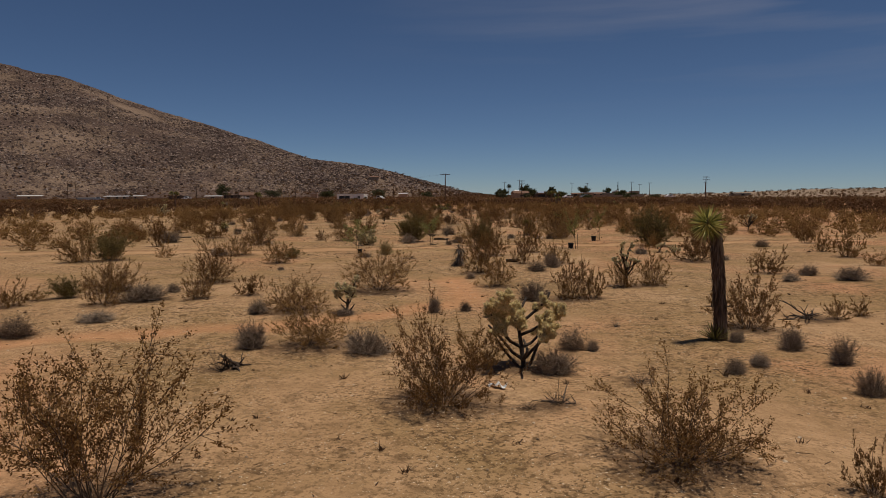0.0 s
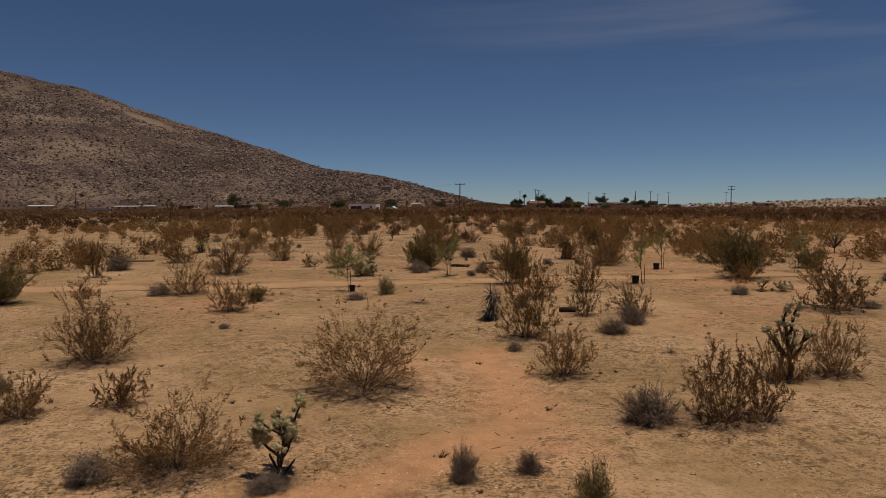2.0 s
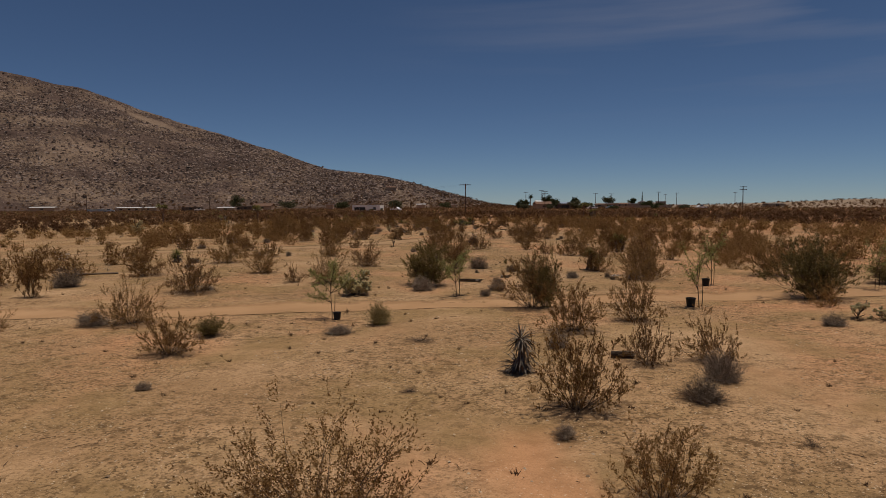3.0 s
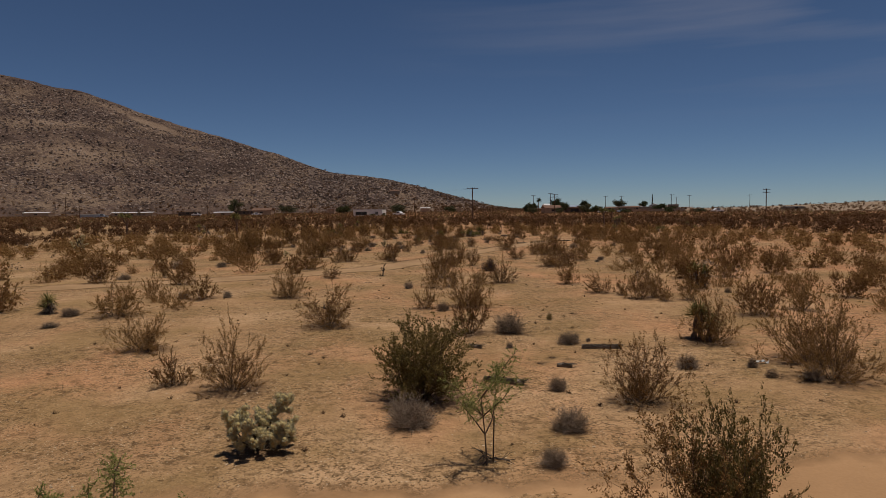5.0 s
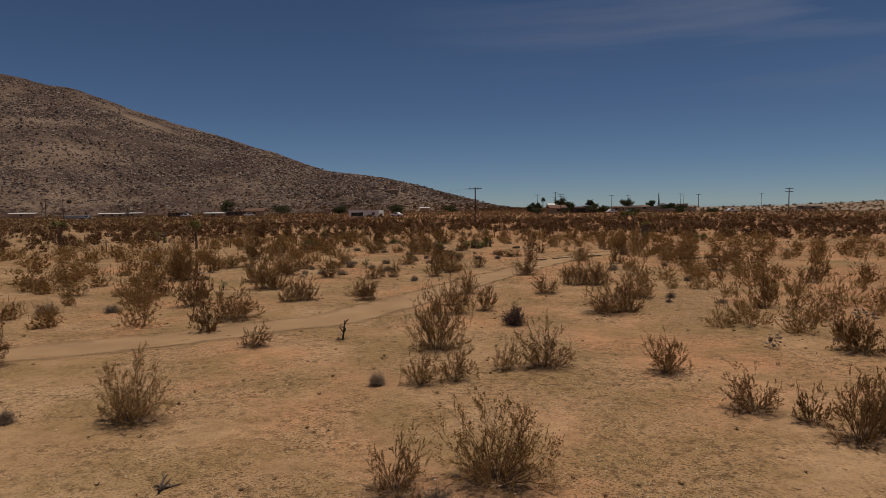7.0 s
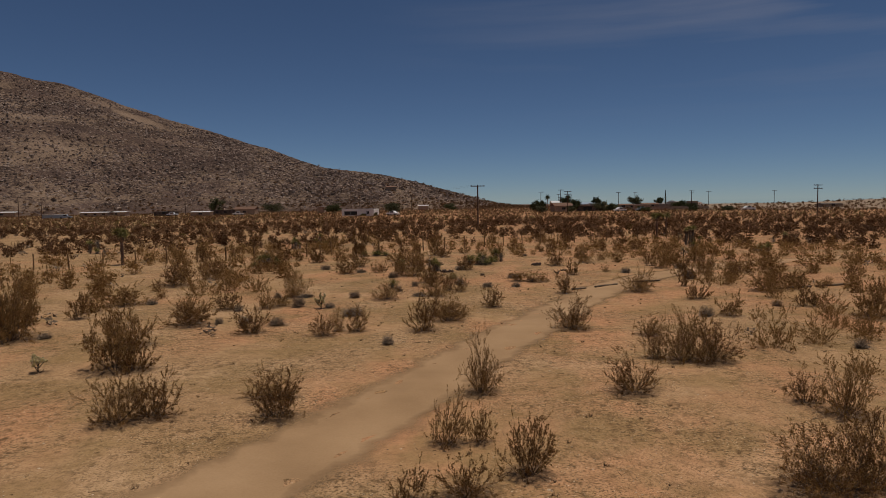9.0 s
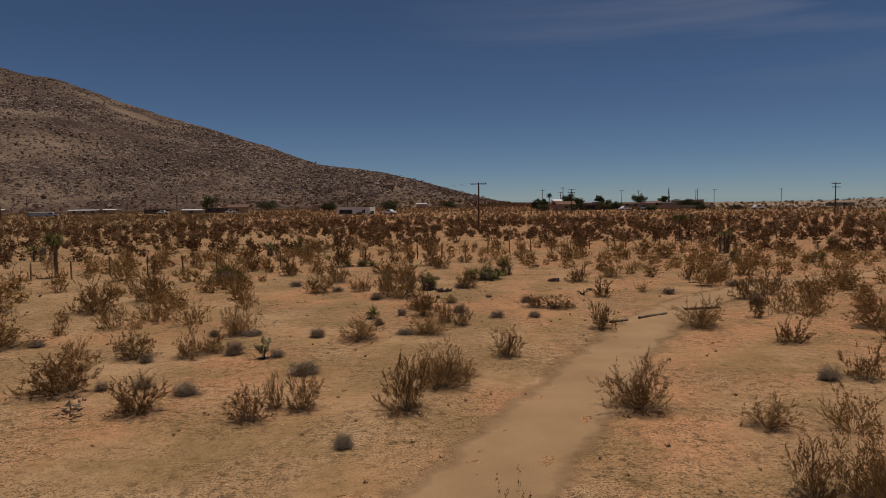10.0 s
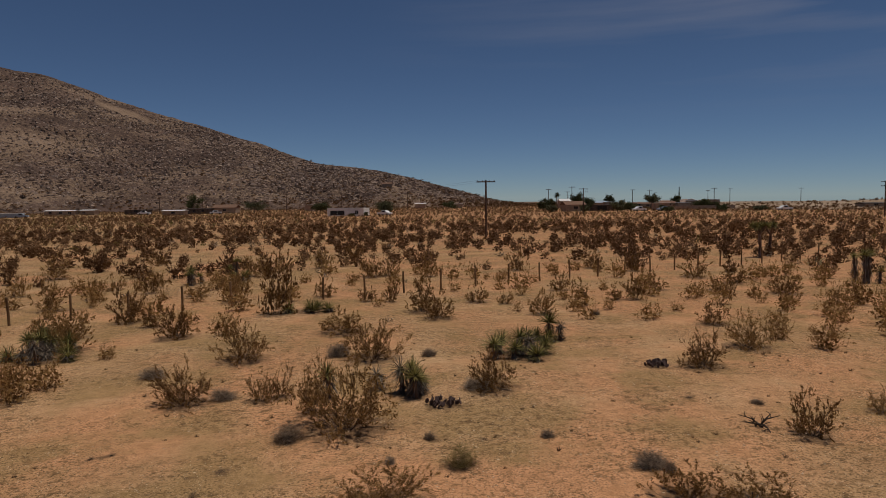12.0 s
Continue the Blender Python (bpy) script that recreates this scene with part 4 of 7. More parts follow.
creosote(3.65, 52.83, 0.85, 1.03)
creosote(-0.27, 53.24, 0.74, 0.71)
creosote(0.71, 53.47, 1.11, 1.36)
creosote(-14.11, 53.81, 0.89, 1.28)
creosote(-18.52, 54.66, 1.08, 1.30)
creosote(9.70, 55.34, 1.05, 1.41)
creosote(-2.06, 55.83, 1.80, 1.48)
creosote(11.74, 55.85, 1.41, 1.30)
bursage(-18.00, 56.13, 0.34, 0.69)
creosote(-7.63, 56.41, 0.68, 0.94)
creosote(10.16, 56.99, 0.79, 0.79)
creosote(14.59, 57.37, 1.14, 1.37)
creosote(-16.46, 57.38, 1.02, 0.91)
creosote(-10.05, 58.88, 0.96, 1.05)
purple(0.43, 59.96, 0.79, 0.89)
creosote(-9.89, 61.21, 1.10, 1.79)
creosote(-2.42, 62.06, 0.48, 0.61)
creosote(-1.55, 62.32, 0.71, 0.98)
creosote(4.17, 62.52, 1.02, 1.87)
creosote(5.04, 62.79, 1.14, 1.21)
creosote(11.43, 62.83, 0.81, 0.65)
bursage(-18.24, 63.11, 0.53, 0.92)
creosote(10.42, 63.26, 1.11, 1.11)
creosote(-0.49, 63.29, 0.96, 0.87)
bursage(-15.66, 63.31, 0.39, 0.69)
bursage(9.21, 64.37, 0.22, 0.44)
creosote(-1.93, 64.67, 0.98, 0.76)
creosote(-1.30, 64.80, 0.80, 0.55)
creosote(-13.02, 64.95, 1.29, 1.46)
bursage(7.25, 65.06, 0.19, 0.31)
creosote(-9.04, 65.92, 0.99, 1.09)
creosote(-16.10, 66.20, 1.07, 1.40)
creosote(-5.67, 66.30, 1.01, 1.11)
creosote(-8.42, 66.31, 0.92, 1.05)
bursage(7.72, 66.39, 0.30, 0.47)
creosote(6.56, 66.53, 1.15, 1.21)
creosote(6.08, 67.27, 0.76, 0.76)
creosote(-13.45, 67.27, 1.11, 0.89)
creosote(-6.23, 67.88, 0.44, 1.20)
creosote(-15.72, 68.09, 0.90, 1.03)
creosote(-1.18, 68.24, 1.39, 1.04)
creosote(2.52, 68.32, 0.97, 1.22)
creosote(-20.26, 68.41, 0.71, 1.31)
creosote(-23.47, 70.58, 0.98, 1.68)
creosote(-10.89, 70.58, 0.87, 1.16)
creosote(-11.61, 70.79, 1.59, 1.76)
creosote(5.42, 71.24, 1.11, 1.41)
creosote(4.62, 71.38, 1.30, 1.18)
creosote(16.34, 71.59, 0.91, 1.24)
creosote(3.98, 71.71, 0.91, 0.79)
bursage(10.61, 73.08, 0.37, 0.52)
creosote(12.51, 73.61, 0.77, 0.58)
creosote(-12.85, 73.82, 1.22, 1.73)
bursage(-4.13, 73.90, 0.34, 0.50)
creosote(-17.20, 74.68, 2.06, 1.66)
bursage(-16.35, 75.06, 0.26, 0.53)
creosote(4.67, 75.07, 0.70, 1.04)
creosote(-17.97, 75.38, 1.94, 1.94)
creosote(-6.60, 75.66, 0.67, 0.94)
creosote(-9.41, 76.13, 0.84, 1.13)
creosote(2.22, 76.27, 1.07, 1.51)
creosote(-3.10, 76.28, 1.18, 1.21)
creosote(-5.58, 76.49, 0.90, 0.82)
creosote(-6.27, 76.64, 0.78, 0.50)
creosote(-12.24, 77.59, 0.84, 1.66)
bursage(-8.87, 77.74, 0.40, 0.79)
bursage(-11.25, 78.03, 0.30, 0.36)
creosote(-2.27, 78.22, 1.04, 1.33)
bursage(-10.29, 78.34, 0.33, 0.61)
creosote(14.12, 78.44, 1.28, 1.74)
bursage(7.87, 78.81, 0.50, 0.63)
creosote(8.86, 78.97, 0.90, 1.08)
creosote(-17.57, 79.31, 0.99, 0.99)
creosote(-2.25, 79.47, 0.61, 1.64)
bursage(-6.28, 79.67, 0.41, 0.92)
creosote(13.13, 80.96, 0.63, 0.89)
creosote(12.70, 81.05, 0.78, 0.69)
bursage(-11.53, 81.10, 0.31, 0.47)
bursage(11.69, 81.25, 0.30, 0.49)
creosote(-12.16, 81.67, 0.73, 1.25)
bursage(-7.61, 81.67, 0.32, 0.51)
creosote(-10.44, 81.74, 0.81, 1.09)
creosote(-0.42, 81.74, 0.84, 0.90)
bursage(-9.11, 82.10, 0.54, 0.71)
creosote(-9.99, 82.39, 0.70, 0.96)
creosote(9.04, 83.38, 0.87, 1.19)
bursage(-16.48, 83.52, 0.31, 0.56)
creosote(-17.87, 83.53, 0.97, 2.14)
creosote(-5.35, 84.18, 0.91, 1.54)
bursage(-6.99, 84.60, 0.39, 0.62)
bursage(-10.83, 84.87, 0.32, 0.42)
bursage(-9.52, 85.15, 0.20, 0.86)
creosote(-10.08, 85.27, 1.05, 1.37)
bursage(-3.94, 85.27, 0.24, 0.71)
creosote(-3.09, 85.36, 0.71, 1.43)
creosote(13.21, 85.95, 0.83, 1.65)
creosote(3.42, 86.35, 0.93, 1.04)
creosote(7.14, 86.47, 1.06, 1.72)
bursage(-5.09, 87.01, 0.35, 0.47)
creosote(-1.87, 87.09, 0.74, 0.71)
creosote(-2.52, 87.73, 0.84, 0.81)
creosote(9.94, 88.13, 0.81, 0.81)
bursage(-0.42, 88.85, 0.32, 0.68)
bursage(1.12, 88.93, 0.29, 0.60)
bursage(-4.40, 89.08, 0.35, 0.43)
creosote(-3.44, 89.14, 0.96, 1.22)
bursage(-1.97, 90.03, 0.45, 0.63)
creosote(-18.49, 90.70, 1.29, 1.94)
creosote(-3.69, 91.06, 0.57, 1.41)
creosote(2.37, 91.10, 0.56, 1.21)
creosote(2.95, 91.17, 0.37, 0.56)
creosote(1.45, 91.36, 0.50, 1.24)
dead_twigs(-7.08, 91.43, 0.15, 0.25)
bursage(11.38, 91.58, 0.63, 0.76)
creosote(13.96, 92.09, 0.91, 1.09)
bursage(1.45, 92.49, 0.24, 0.26)
dead_twigs(-6.98, 92.52, 0.11, 0.36)
bursage(1.15, 92.73, 0.35, 0.69)
tuft(-2.41, 92.83, 0.49, 0.71)
bursage(-3.80, 92.93, 0.18, 0.24)
dead_twigs(-9.83, 93.11, 0.14, 0.27)
dead_twigs(-9.51, 93.32, 0.14, 0.21)
creosote(11.65, 93.60, 1.20, 1.34)
creosote(-17.41, 93.96, 1.14, 1.96)
dead_twigs(-1.94, 94.21, 0.14, 0.18)
bursage(-3.10, 94.25, 0.18, 0.29)
bursage(-0.57, 94.38, 0.18, 0.36)
bursage(-6.16, 94.39, 0.45, 0.80)
creosote(5.05, 94.47, 0.90, 0.96)
creosote(13.37, 95.03, 1.31, 1.31)
creosote(-5.07, 95.08, 1.34, 2.11)
bursage(8.51, 95.35, 0.40, 0.78)
creosote(7.44, 96.08, 0.56, 0.66)
creosote(-6.01, 96.15, 1.23, 0.82)
bursage(4.80, 96.68, 0.15, 0.36)
creosote(-9.54, 96.92, 0.94, 1.30)
dead_twigs(3.29, 97.10, 0.10, 0.28)
creosote(-7.63, 97.15, 0.68, 0.73)
bursage(-8.66, 97.34, 0.31, 0.74)
creosote(-7.19, 97.50, 0.74, 0.67)
creosote(-1.63, 98.14, 0.91, 1.37)
bursage(-2.01, 98.20, 0.32, 0.92)
creosote(11.47, 98.52, 0.92, 1.24)
bursage(12.90, 98.55, 0.40, 0.87)
bursage(-11.45, 99.30, 0.38, 0.74)
creosote(4.81, 100.50, 0.93, 1.36)
creosote(11.50, 101.49, 0.89, 0.89)
creosote(-9.57, 101.69, 1.01, 1.65)
creosote(-5.34, 101.74, 1.04, 1.74)
bursage(-6.51, 102.11, 0.52, 0.84)
bursage(-3.53, 102.15, 0.28, 0.56)
creosote(-16.33, 102.78, 1.27, 1.85)
creosote(-23.46, 103.02, 1.75, 1.75)
creosote(7.25, 103.20, 1.09, 1.53)
creosote(15.68, 103.65, 1.25, 1.72)
creosote(-17.69, 105.14, 0.90, 1.93)
creosote(-13.35, 105.25, 1.11, 1.50)
creosote(-7.14, 106.08, 0.81, 1.97)
creosote(-23.20, 106.96, 1.40, 1.58)
creosote(7.50, 107.37, 0.86, 1.36)
creosote(-15.39, 107.51, 0.82, 1.05)
creosote(-16.93, 108.69, 1.46, 1.34)
creosote(-3.53, 109.01, 0.80, 1.33)
bursage(3.38, 110.15, 0.27, 0.45)
creosote(1.07, 110.17, 1.00, 1.25)
creosote(-10.90, 110.45, 2.62, 1.80)
creosote(-4.24, 110.70, 1.41, 1.54)
creosote(-22.27, 111.89, 1.36, 1.63)
creosote(15.83, 111.96, 0.78, 1.04)
creosote(15.28, 112.85, 0.94, 0.81)
creosote(-0.38, 113.21, 0.75, 0.69)
creosote(-1.76, 113.64, 0.98, 1.12)
creosote(-6.08, 113.84, 0.76, 0.79)
creosote(-7.28, 113.89, 0.65, 0.91)
creosote(6.16, 114.20, 1.13, 1.13)
creosote(5.19, 114.25, 0.85, 1.13)
creosote(10.81, 114.36, 0.79, 0.62)
bursage(3.71, 115.53, 0.29, 0.47)
creosote(14.26, 115.81, 0.88, 1.76)
creosote(10.71, 116.00, 0.53, 0.59)
creosote(-9.86, 116.01, 1.21, 1.21)
creosote(-16.89, 116.37, 0.83, 1.17)
creosote(2.81, 117.54, 0.93, 1.24)
creosote(-20.14, 117.65, 1.11, 1.11)
creosote(8.10, 117.71, 0.87, 1.24)
creosote(-15.29, 118.56, 0.97, 1.30)
creosote(-22.78, 118.98, 0.99, 1.16)
creosote(-20.61, 120.12, 0.85, 1.02)
creosote(13.53, 120.66, 1.00, 1.67)
creosote(12.22, 123.69, 1.26, 1.80)
creosote(-4.75, 124.92, 1.50, 1.12)
creosote(-30.05, 125.08, 1.53, 2.30)
creosote(-8.54, 125.20, 1.13, 1.70)
creosote(-15.55, 125.71, 1.34, 2.30)
creosote(-7.47, 125.80, 1.07, 1.53)
creosote(-16.94, 125.81, 1.35, 1.54)
creosote(9.19, 127.34, 1.37, 1.37)
creosote(1.32, 128.74, 1.54, 1.62)
creosote(6.87, 129.46, 1.22, 1.63)
creosote(-13.23, 131.19, 1.28, 1.71)
creosote(-26.99, 133.71, 1.22, 1.59)
creosote(-11.36, 135.60, 1.39, 1.62)


def rosette_mesh(seed, blades, length, wide, spread_deg, mat, droop=0.0, name="rosette"):
    """Stiff blades out of one point, from upright to spread_deg from the axis."""
    rng = random.Random(seed)
    soup = Soup()
    for k in range(blades):
        a, tilt = k * 2.4 + rng.uniform(-0.3, 0.3), radians(spread_deg) * math.sqrt((k + 0.5) / blades) * rng.uniform(0.9, 1.1)
        way = Vector((math.cos(a) * math.sin(tilt), math.sin(a) * math.sin(tilt), math.cos(tilt)))
        soup.blade(way * 0.04, way, length * rng.uniform(0.8, 1.1), wide, droop * rng.uniform(0.3, 1.2))
    return soup.mesh(name, mat)


def skirt_mesh(seed, blades, top, radius, length, mat):
    """Dead blades hanging down a stem."""
    rng = random.Random(seed)
    soup = Soup()
    for _ in range(blades):
        a, z = rng.uniform(0, 6.283), rng.uniform(0.15, 1.0) * top
        out = Vector((math.cos(a), math.sin(a), 0))
        way = (out * rng.uniform(0.15, 0.75) + Vector((0, 0, -1))).normalized()
        soup.blade(out * radius + Vector((0, 0, z)), way, min(length * rng.uniform(0.6, 1.1), z + 0.02), 0.028)
    return soup.mesh("skirt", mat)


YUCCA_HEAD = [rosette_mesh(201, 105, 0.48, 0.030, 100, M_YUCCA), rosette_mesh(202, 96, 0.44, 0.028, 115, M_YUCCA)]
YUCCA_DEAD = rosette_mesh(203, 60, 0.38, 0.030, 140, M_YUCCA_OLD, 0.2)
YUCCA_SKIRT = [skirt_mesh(204 + k, 70, 1.0, 0.09, 0.42, M_YUCCA_OLD) for k in range(2)]


def stem_mesh(height, radius, lean, seed, mat, sides=9):
    rng = random.Random(seed)
    soup = Soup()
    line = [Vector((lean * (k / 8) ** 1.4 + rng.gauss(0, radius * 0.12), rng.gauss(0, radius * 0.12), height * k / 8 - (0.06 if k == 0 else 0))) for k in range(9)]
    soup.tube(line, [radius * (1.25 - 0.35 * min(1, k / 2)) * rng.uniform(0.93, 1.07) for k in range(9)], sides)
    return soup.mesh("trunk", mat, True), line[-1]


def yucca_clump(x, y, stems, label, height=0.8, wide=0.9, seed=1, withered=False, head=1.0, skirt=True):
    """Mojave yuccas: short stems in dead skirts, each with a head of stiff blades."""
    rng = random.Random(seed)
    ob = thing("yucca", x, y, ground_at(x, y), rng.uniform(0, 6), (1, 1, 1), label, "yucca", "yucca clumps")
    for k in range(stems):
        a, r = k * 2.4, wide * 0.5 * math.sqrt(k / max(1, stems - 1)) if stems > 1 else 0
        px, py = math.cos(a) * r, math.sin(a) * r
        tall = height * rng.uniform(0.35, 1.0) if k else height
        size = head * rng.uniform(0.8, 1.1)
        me, top = stem_mesh(max(0.1, tall - 0.25), 0.07, rng.uniform(-0.12, 0.12), seed * 10 + k, M_SHAG)
        hang("trunk", me, ob, Matrix.Translation((px, py, 0)))
        dead = rng.random() < 0.2 or withered
        tip = Matrix.Translation((px + top.x, py + top.y, top.z)) @ Euler((rng.uniform(-0.3, 0.3), rng.uniform(-0.3, 0.3), rng.uniform(0, 6))).to_matrix().to_4x4() @ Matrix.Scale(size, 4)
        hang("dead_head" if dead else "leaf_head", YUCCA_DEAD if dead else rng.choice(YUCCA_HEAD), ob, tip)
        if skirt:
            hang("dead_skirt", rng.choice(YUCCA_SKIRT), ob, Matrix.Translation((px, py, 0)) @ Matrix.Diagonal((1.1, 1.1, max(0.2, top.z), 1)))
    PLANTED.append((x, y, wide))
    return ob


def joshua_pole(x, y, h):
    """A single shaggy trunk, leaning, with one bright head that has tipped over sideways."""
    ob = thing("joshua_tree", x, y, ground_at(x, y), 0.0, (1, 1, 1), "single-trunked young joshua tree with one drooping lime-green head", "joshua tree")
    trunk, top = stem_mesh(h, 0.078, -0.14, 300, M_SHAG, 14)
    hang("trunk", trunk, ob)
    rng = random.Random(301)
    soup = Soup()
    for _ in range(1500):
        a, z = rng.uniform(0, 6.283), rng.uniform(0.05, 0.98) * h
        out = Vector((math.cos(a), math.sin(a), 0))
        base = out * (0.072 + 0.02 * (1 - z / h)) + Vector((-0.14 * (z / h) ** 1.4, 0, z))
        soup.blade(base, (out * rng.uniform(0.05, 0.28) + Vector((0, 0, -1))).normalized(), min(0.22 * rng.uniform(0.6, 1.2), z + 0.03), 0.022)
    hang("dead_leaf_shag", soup.mesh("shag", M_SHAG), ob)
    neck = Soup()
    neck.tube([top - Vector((0, 0, 0.10)), top + Vector((-0.03, -0.02, 0.02)), top + Vector((-0.12, -0.08, 0.05)), top + Vector((-0.22, -0.15, 0.0))], [0.09, 0.095, 0.085, 0.06], 10)
    hang("neck", neck.mesh("neck", M_SHAG, True), ob)
    head = rosette_mesh(302, 140, 0.31, 0.026, 125, M_LIME, 0.02, "leaf_head")
    hang("leaf_head", head, ob, Matrix.Translation(top + Vector((-0.20, -0.13, 0.0))) @ Vector((-0.62, -0.78, -0.05)).to_track_quat("Z", "Y").to_matrix().to_4x4())
    hang("leaf_head", rosette_mesh(304, 60, 0.34, 0.028, 80, M_YUCCA), ob, Matrix.Translation((-0.12, -0.02, 0.0)), "dark green sprout at the foot")
    return ob


def joshua_tree(x, y, h, arms, seed):
    """A small branched joshua tree: forked trunk, each arm ending in a head."""
    rng = random.Random(seed)
    ob = thing("joshua_tree", x, y, ground_at(x, y), rng.uniform(0, 6), (1, 1, 1), "small branching joshua tree with dark green heads", "joshua tree", "joshua trees")
    me, top = stem_mesh(h * 0.62, 0.13, rng.uniform(-0.1, 0.1), seed, M_SHAG)
    hang("trunk", me, ob)
    for k in range(arms):
        a = k * 6.283 / arms + rng.uniform(-0.4, 0.4)
        way = Vector((math.cos(a) * 0.75, math.sin(a) * 0.75, 1.0))
        soup = Soup()
        line = bent(top - Vector((0, 0, 0.08)), way, h * rng.uniform(0.2, 0.36), 3, 0.1, 0.15, rng)
        soup.tube(line, [0.10, 0.09, 0.085, 0.07], 7)
        hang("arm", soup.mesh("arm", M_SHAG, True), ob)
        hang("leaf_head", rng.choice(YUCCA_HEAD), ob, Matrix.Translation(line[-1]) @ Euler((rng.uniform(-0.5, 0.5), rng.uniform(-0.5, 0.5), 0)).to_matrix().to_4x4() @ Matrix.Scale(1.05, 4))
    return ob


def joint_mesh(seed, silver=False):
    """One bristling cholla joint along z, 0.11 long: a knobbly core in a halo of fine straw spines."""
    rng = random.Random(seed)
    core, spines = Soup(), Soup()
    line = [Vector((0, 0, 0.11 * k / 4)) for k in range(5)]
    core.tube(line, [0.020, 0.036, 0.040, 0.034, 0.014], 8)
    for _ in range(150):
        a, z = rng.uniform(0, 6.283), rng.uniform(0.0, 0.115)
        out = Vector((math.cos(a), math.sin(a), rng.gauss(0.25, 0.5))).normalized()
        at = Vector((math.cos(a) * 0.034, math.sin(a) * 0.034, z))
        spines.leaf(at, out, rng.uniform(0.018, 0.038), 0.009, rng)
    return core.mesh("joint", M_FLESH, True), spines.mesh("spine_halo", M_SPINE_SILVER if silver else M_SPINE)


JOINTS = [joint_mesh(401), joint_mesh(402)]
SILVER_JOINTS = [joint_mesh(403, True), joint_mesh(404, True)]


def cholla(x, y, h, wide, label, seed=1, joints=70, arms=9, bare_foot=0.35, silver=True, low=False, plump=1.2, arm=1.0, lift=1.2):
    """A teddy-bear cholla: dark woody limbs, the upper ones crowded with straw-pale joints."""
    rng = random.Random(seed)
    ob = thing("cholla", x, y, ground_at(x, y), 0.0, (1, 1, 1), label, "cactus", "cholla cacti")
    tips = []
    line = bent(Vector((0, 0, -0.05)), Vector((rng.gauss(0, 0.1), rng.gauss(0, 0.1), 1)), h * (0.4 if low else 0.72), 5, 0.10, 0.03, rng)
    stem = Soup()
    stem.tube(line, [h * r for r in (0.032, 0.029, 0.027, 0.024, 0.021, 0.017)], 7)
    hang("trunk", stem.mesh("trunk", M_OLD, True), ob)
    for k in range(arms):
        i = max((0, 1, 1, 2, 2, 3, 3, 4, 4)[k % 9], 2 if bare_foot > 0.4 else 0)
        a = k * 2.4 + rng.uniform(-0.3, 0.3)
        up = rng.uniform(0.35, 0.75) if i < 2 else rng.uniform(0.3, 0.9)
        way = Vector((math.cos(a), math.sin(a), rng.uniform(-0.12, 0.75) if low else up * lift))
        sub = bent(line[i], way, wide * arm * rng.uniform(0.42, 0.62), 4, 0.18, 0.16, rng)
        for v in sub:
            v.z = min(v.z, h * 0.9 + 0.2 * (v.z - h * 0.9))
        limb = Soup()
        limb.tube(sub, [h * r for r in (0.023, 0.020, 0.018, 0.016, 0.014)], 6)
        hang("limb", limb.mesh("limb", M_OLD, True), ob)
        tips += [(sub[2], (sub[3] - sub[2]).normalized()), (sub[3], (sub[4] - sub[3]).normalized())] + [(sub[4], (sub[4] - sub[3]).normalized())] * 3
    tips += [(line[-1], Vector((0, 0, 1)))] * 4 + [(line[-2], Vector((0, 0, 1)))] * 3
    tips = [t for t in tips if t[0].z > h * bare_foot]
    grown = []
    for k in range(joints):
        if grown and rng.random() < 0.3:
            p, d = rng.choice(grown)
        else:
            p, d = rng.choice(tips)
            p = p + Vector((rng.gauss(0, 0.02), rng.gauss(0, 0.02), rng.gauss(0, 0.03)))
        d = (d * 0.5 + Vector((rng.gauss(0, 0.6), rng.gauss(0, 0.6), rng.gauss(0.2, 0.5)))).normalized()
        if p.z + d.z * 0.11 > h * 1.12 or math.hypot(p.x, p.y) > wide * 0.55:
            continue
        size = rng.uniform(0.5, 0.78) * plump
        m = Matrix.Translation(p) @ d.to_track_quat("Z", "Y").to_matrix().to_4x4() @ Matrix.Scale(size, 4)
        core, spines = (SILVER_JOINTS if silver else JOINTS)[k % 2]
        one = hang("joint", core, ob, m)
        hang("spine_halo", spines, one)
        grown.append((p + d * 0.095 * size, d))
    PLANTED.append((x, y, wide))
    return ob


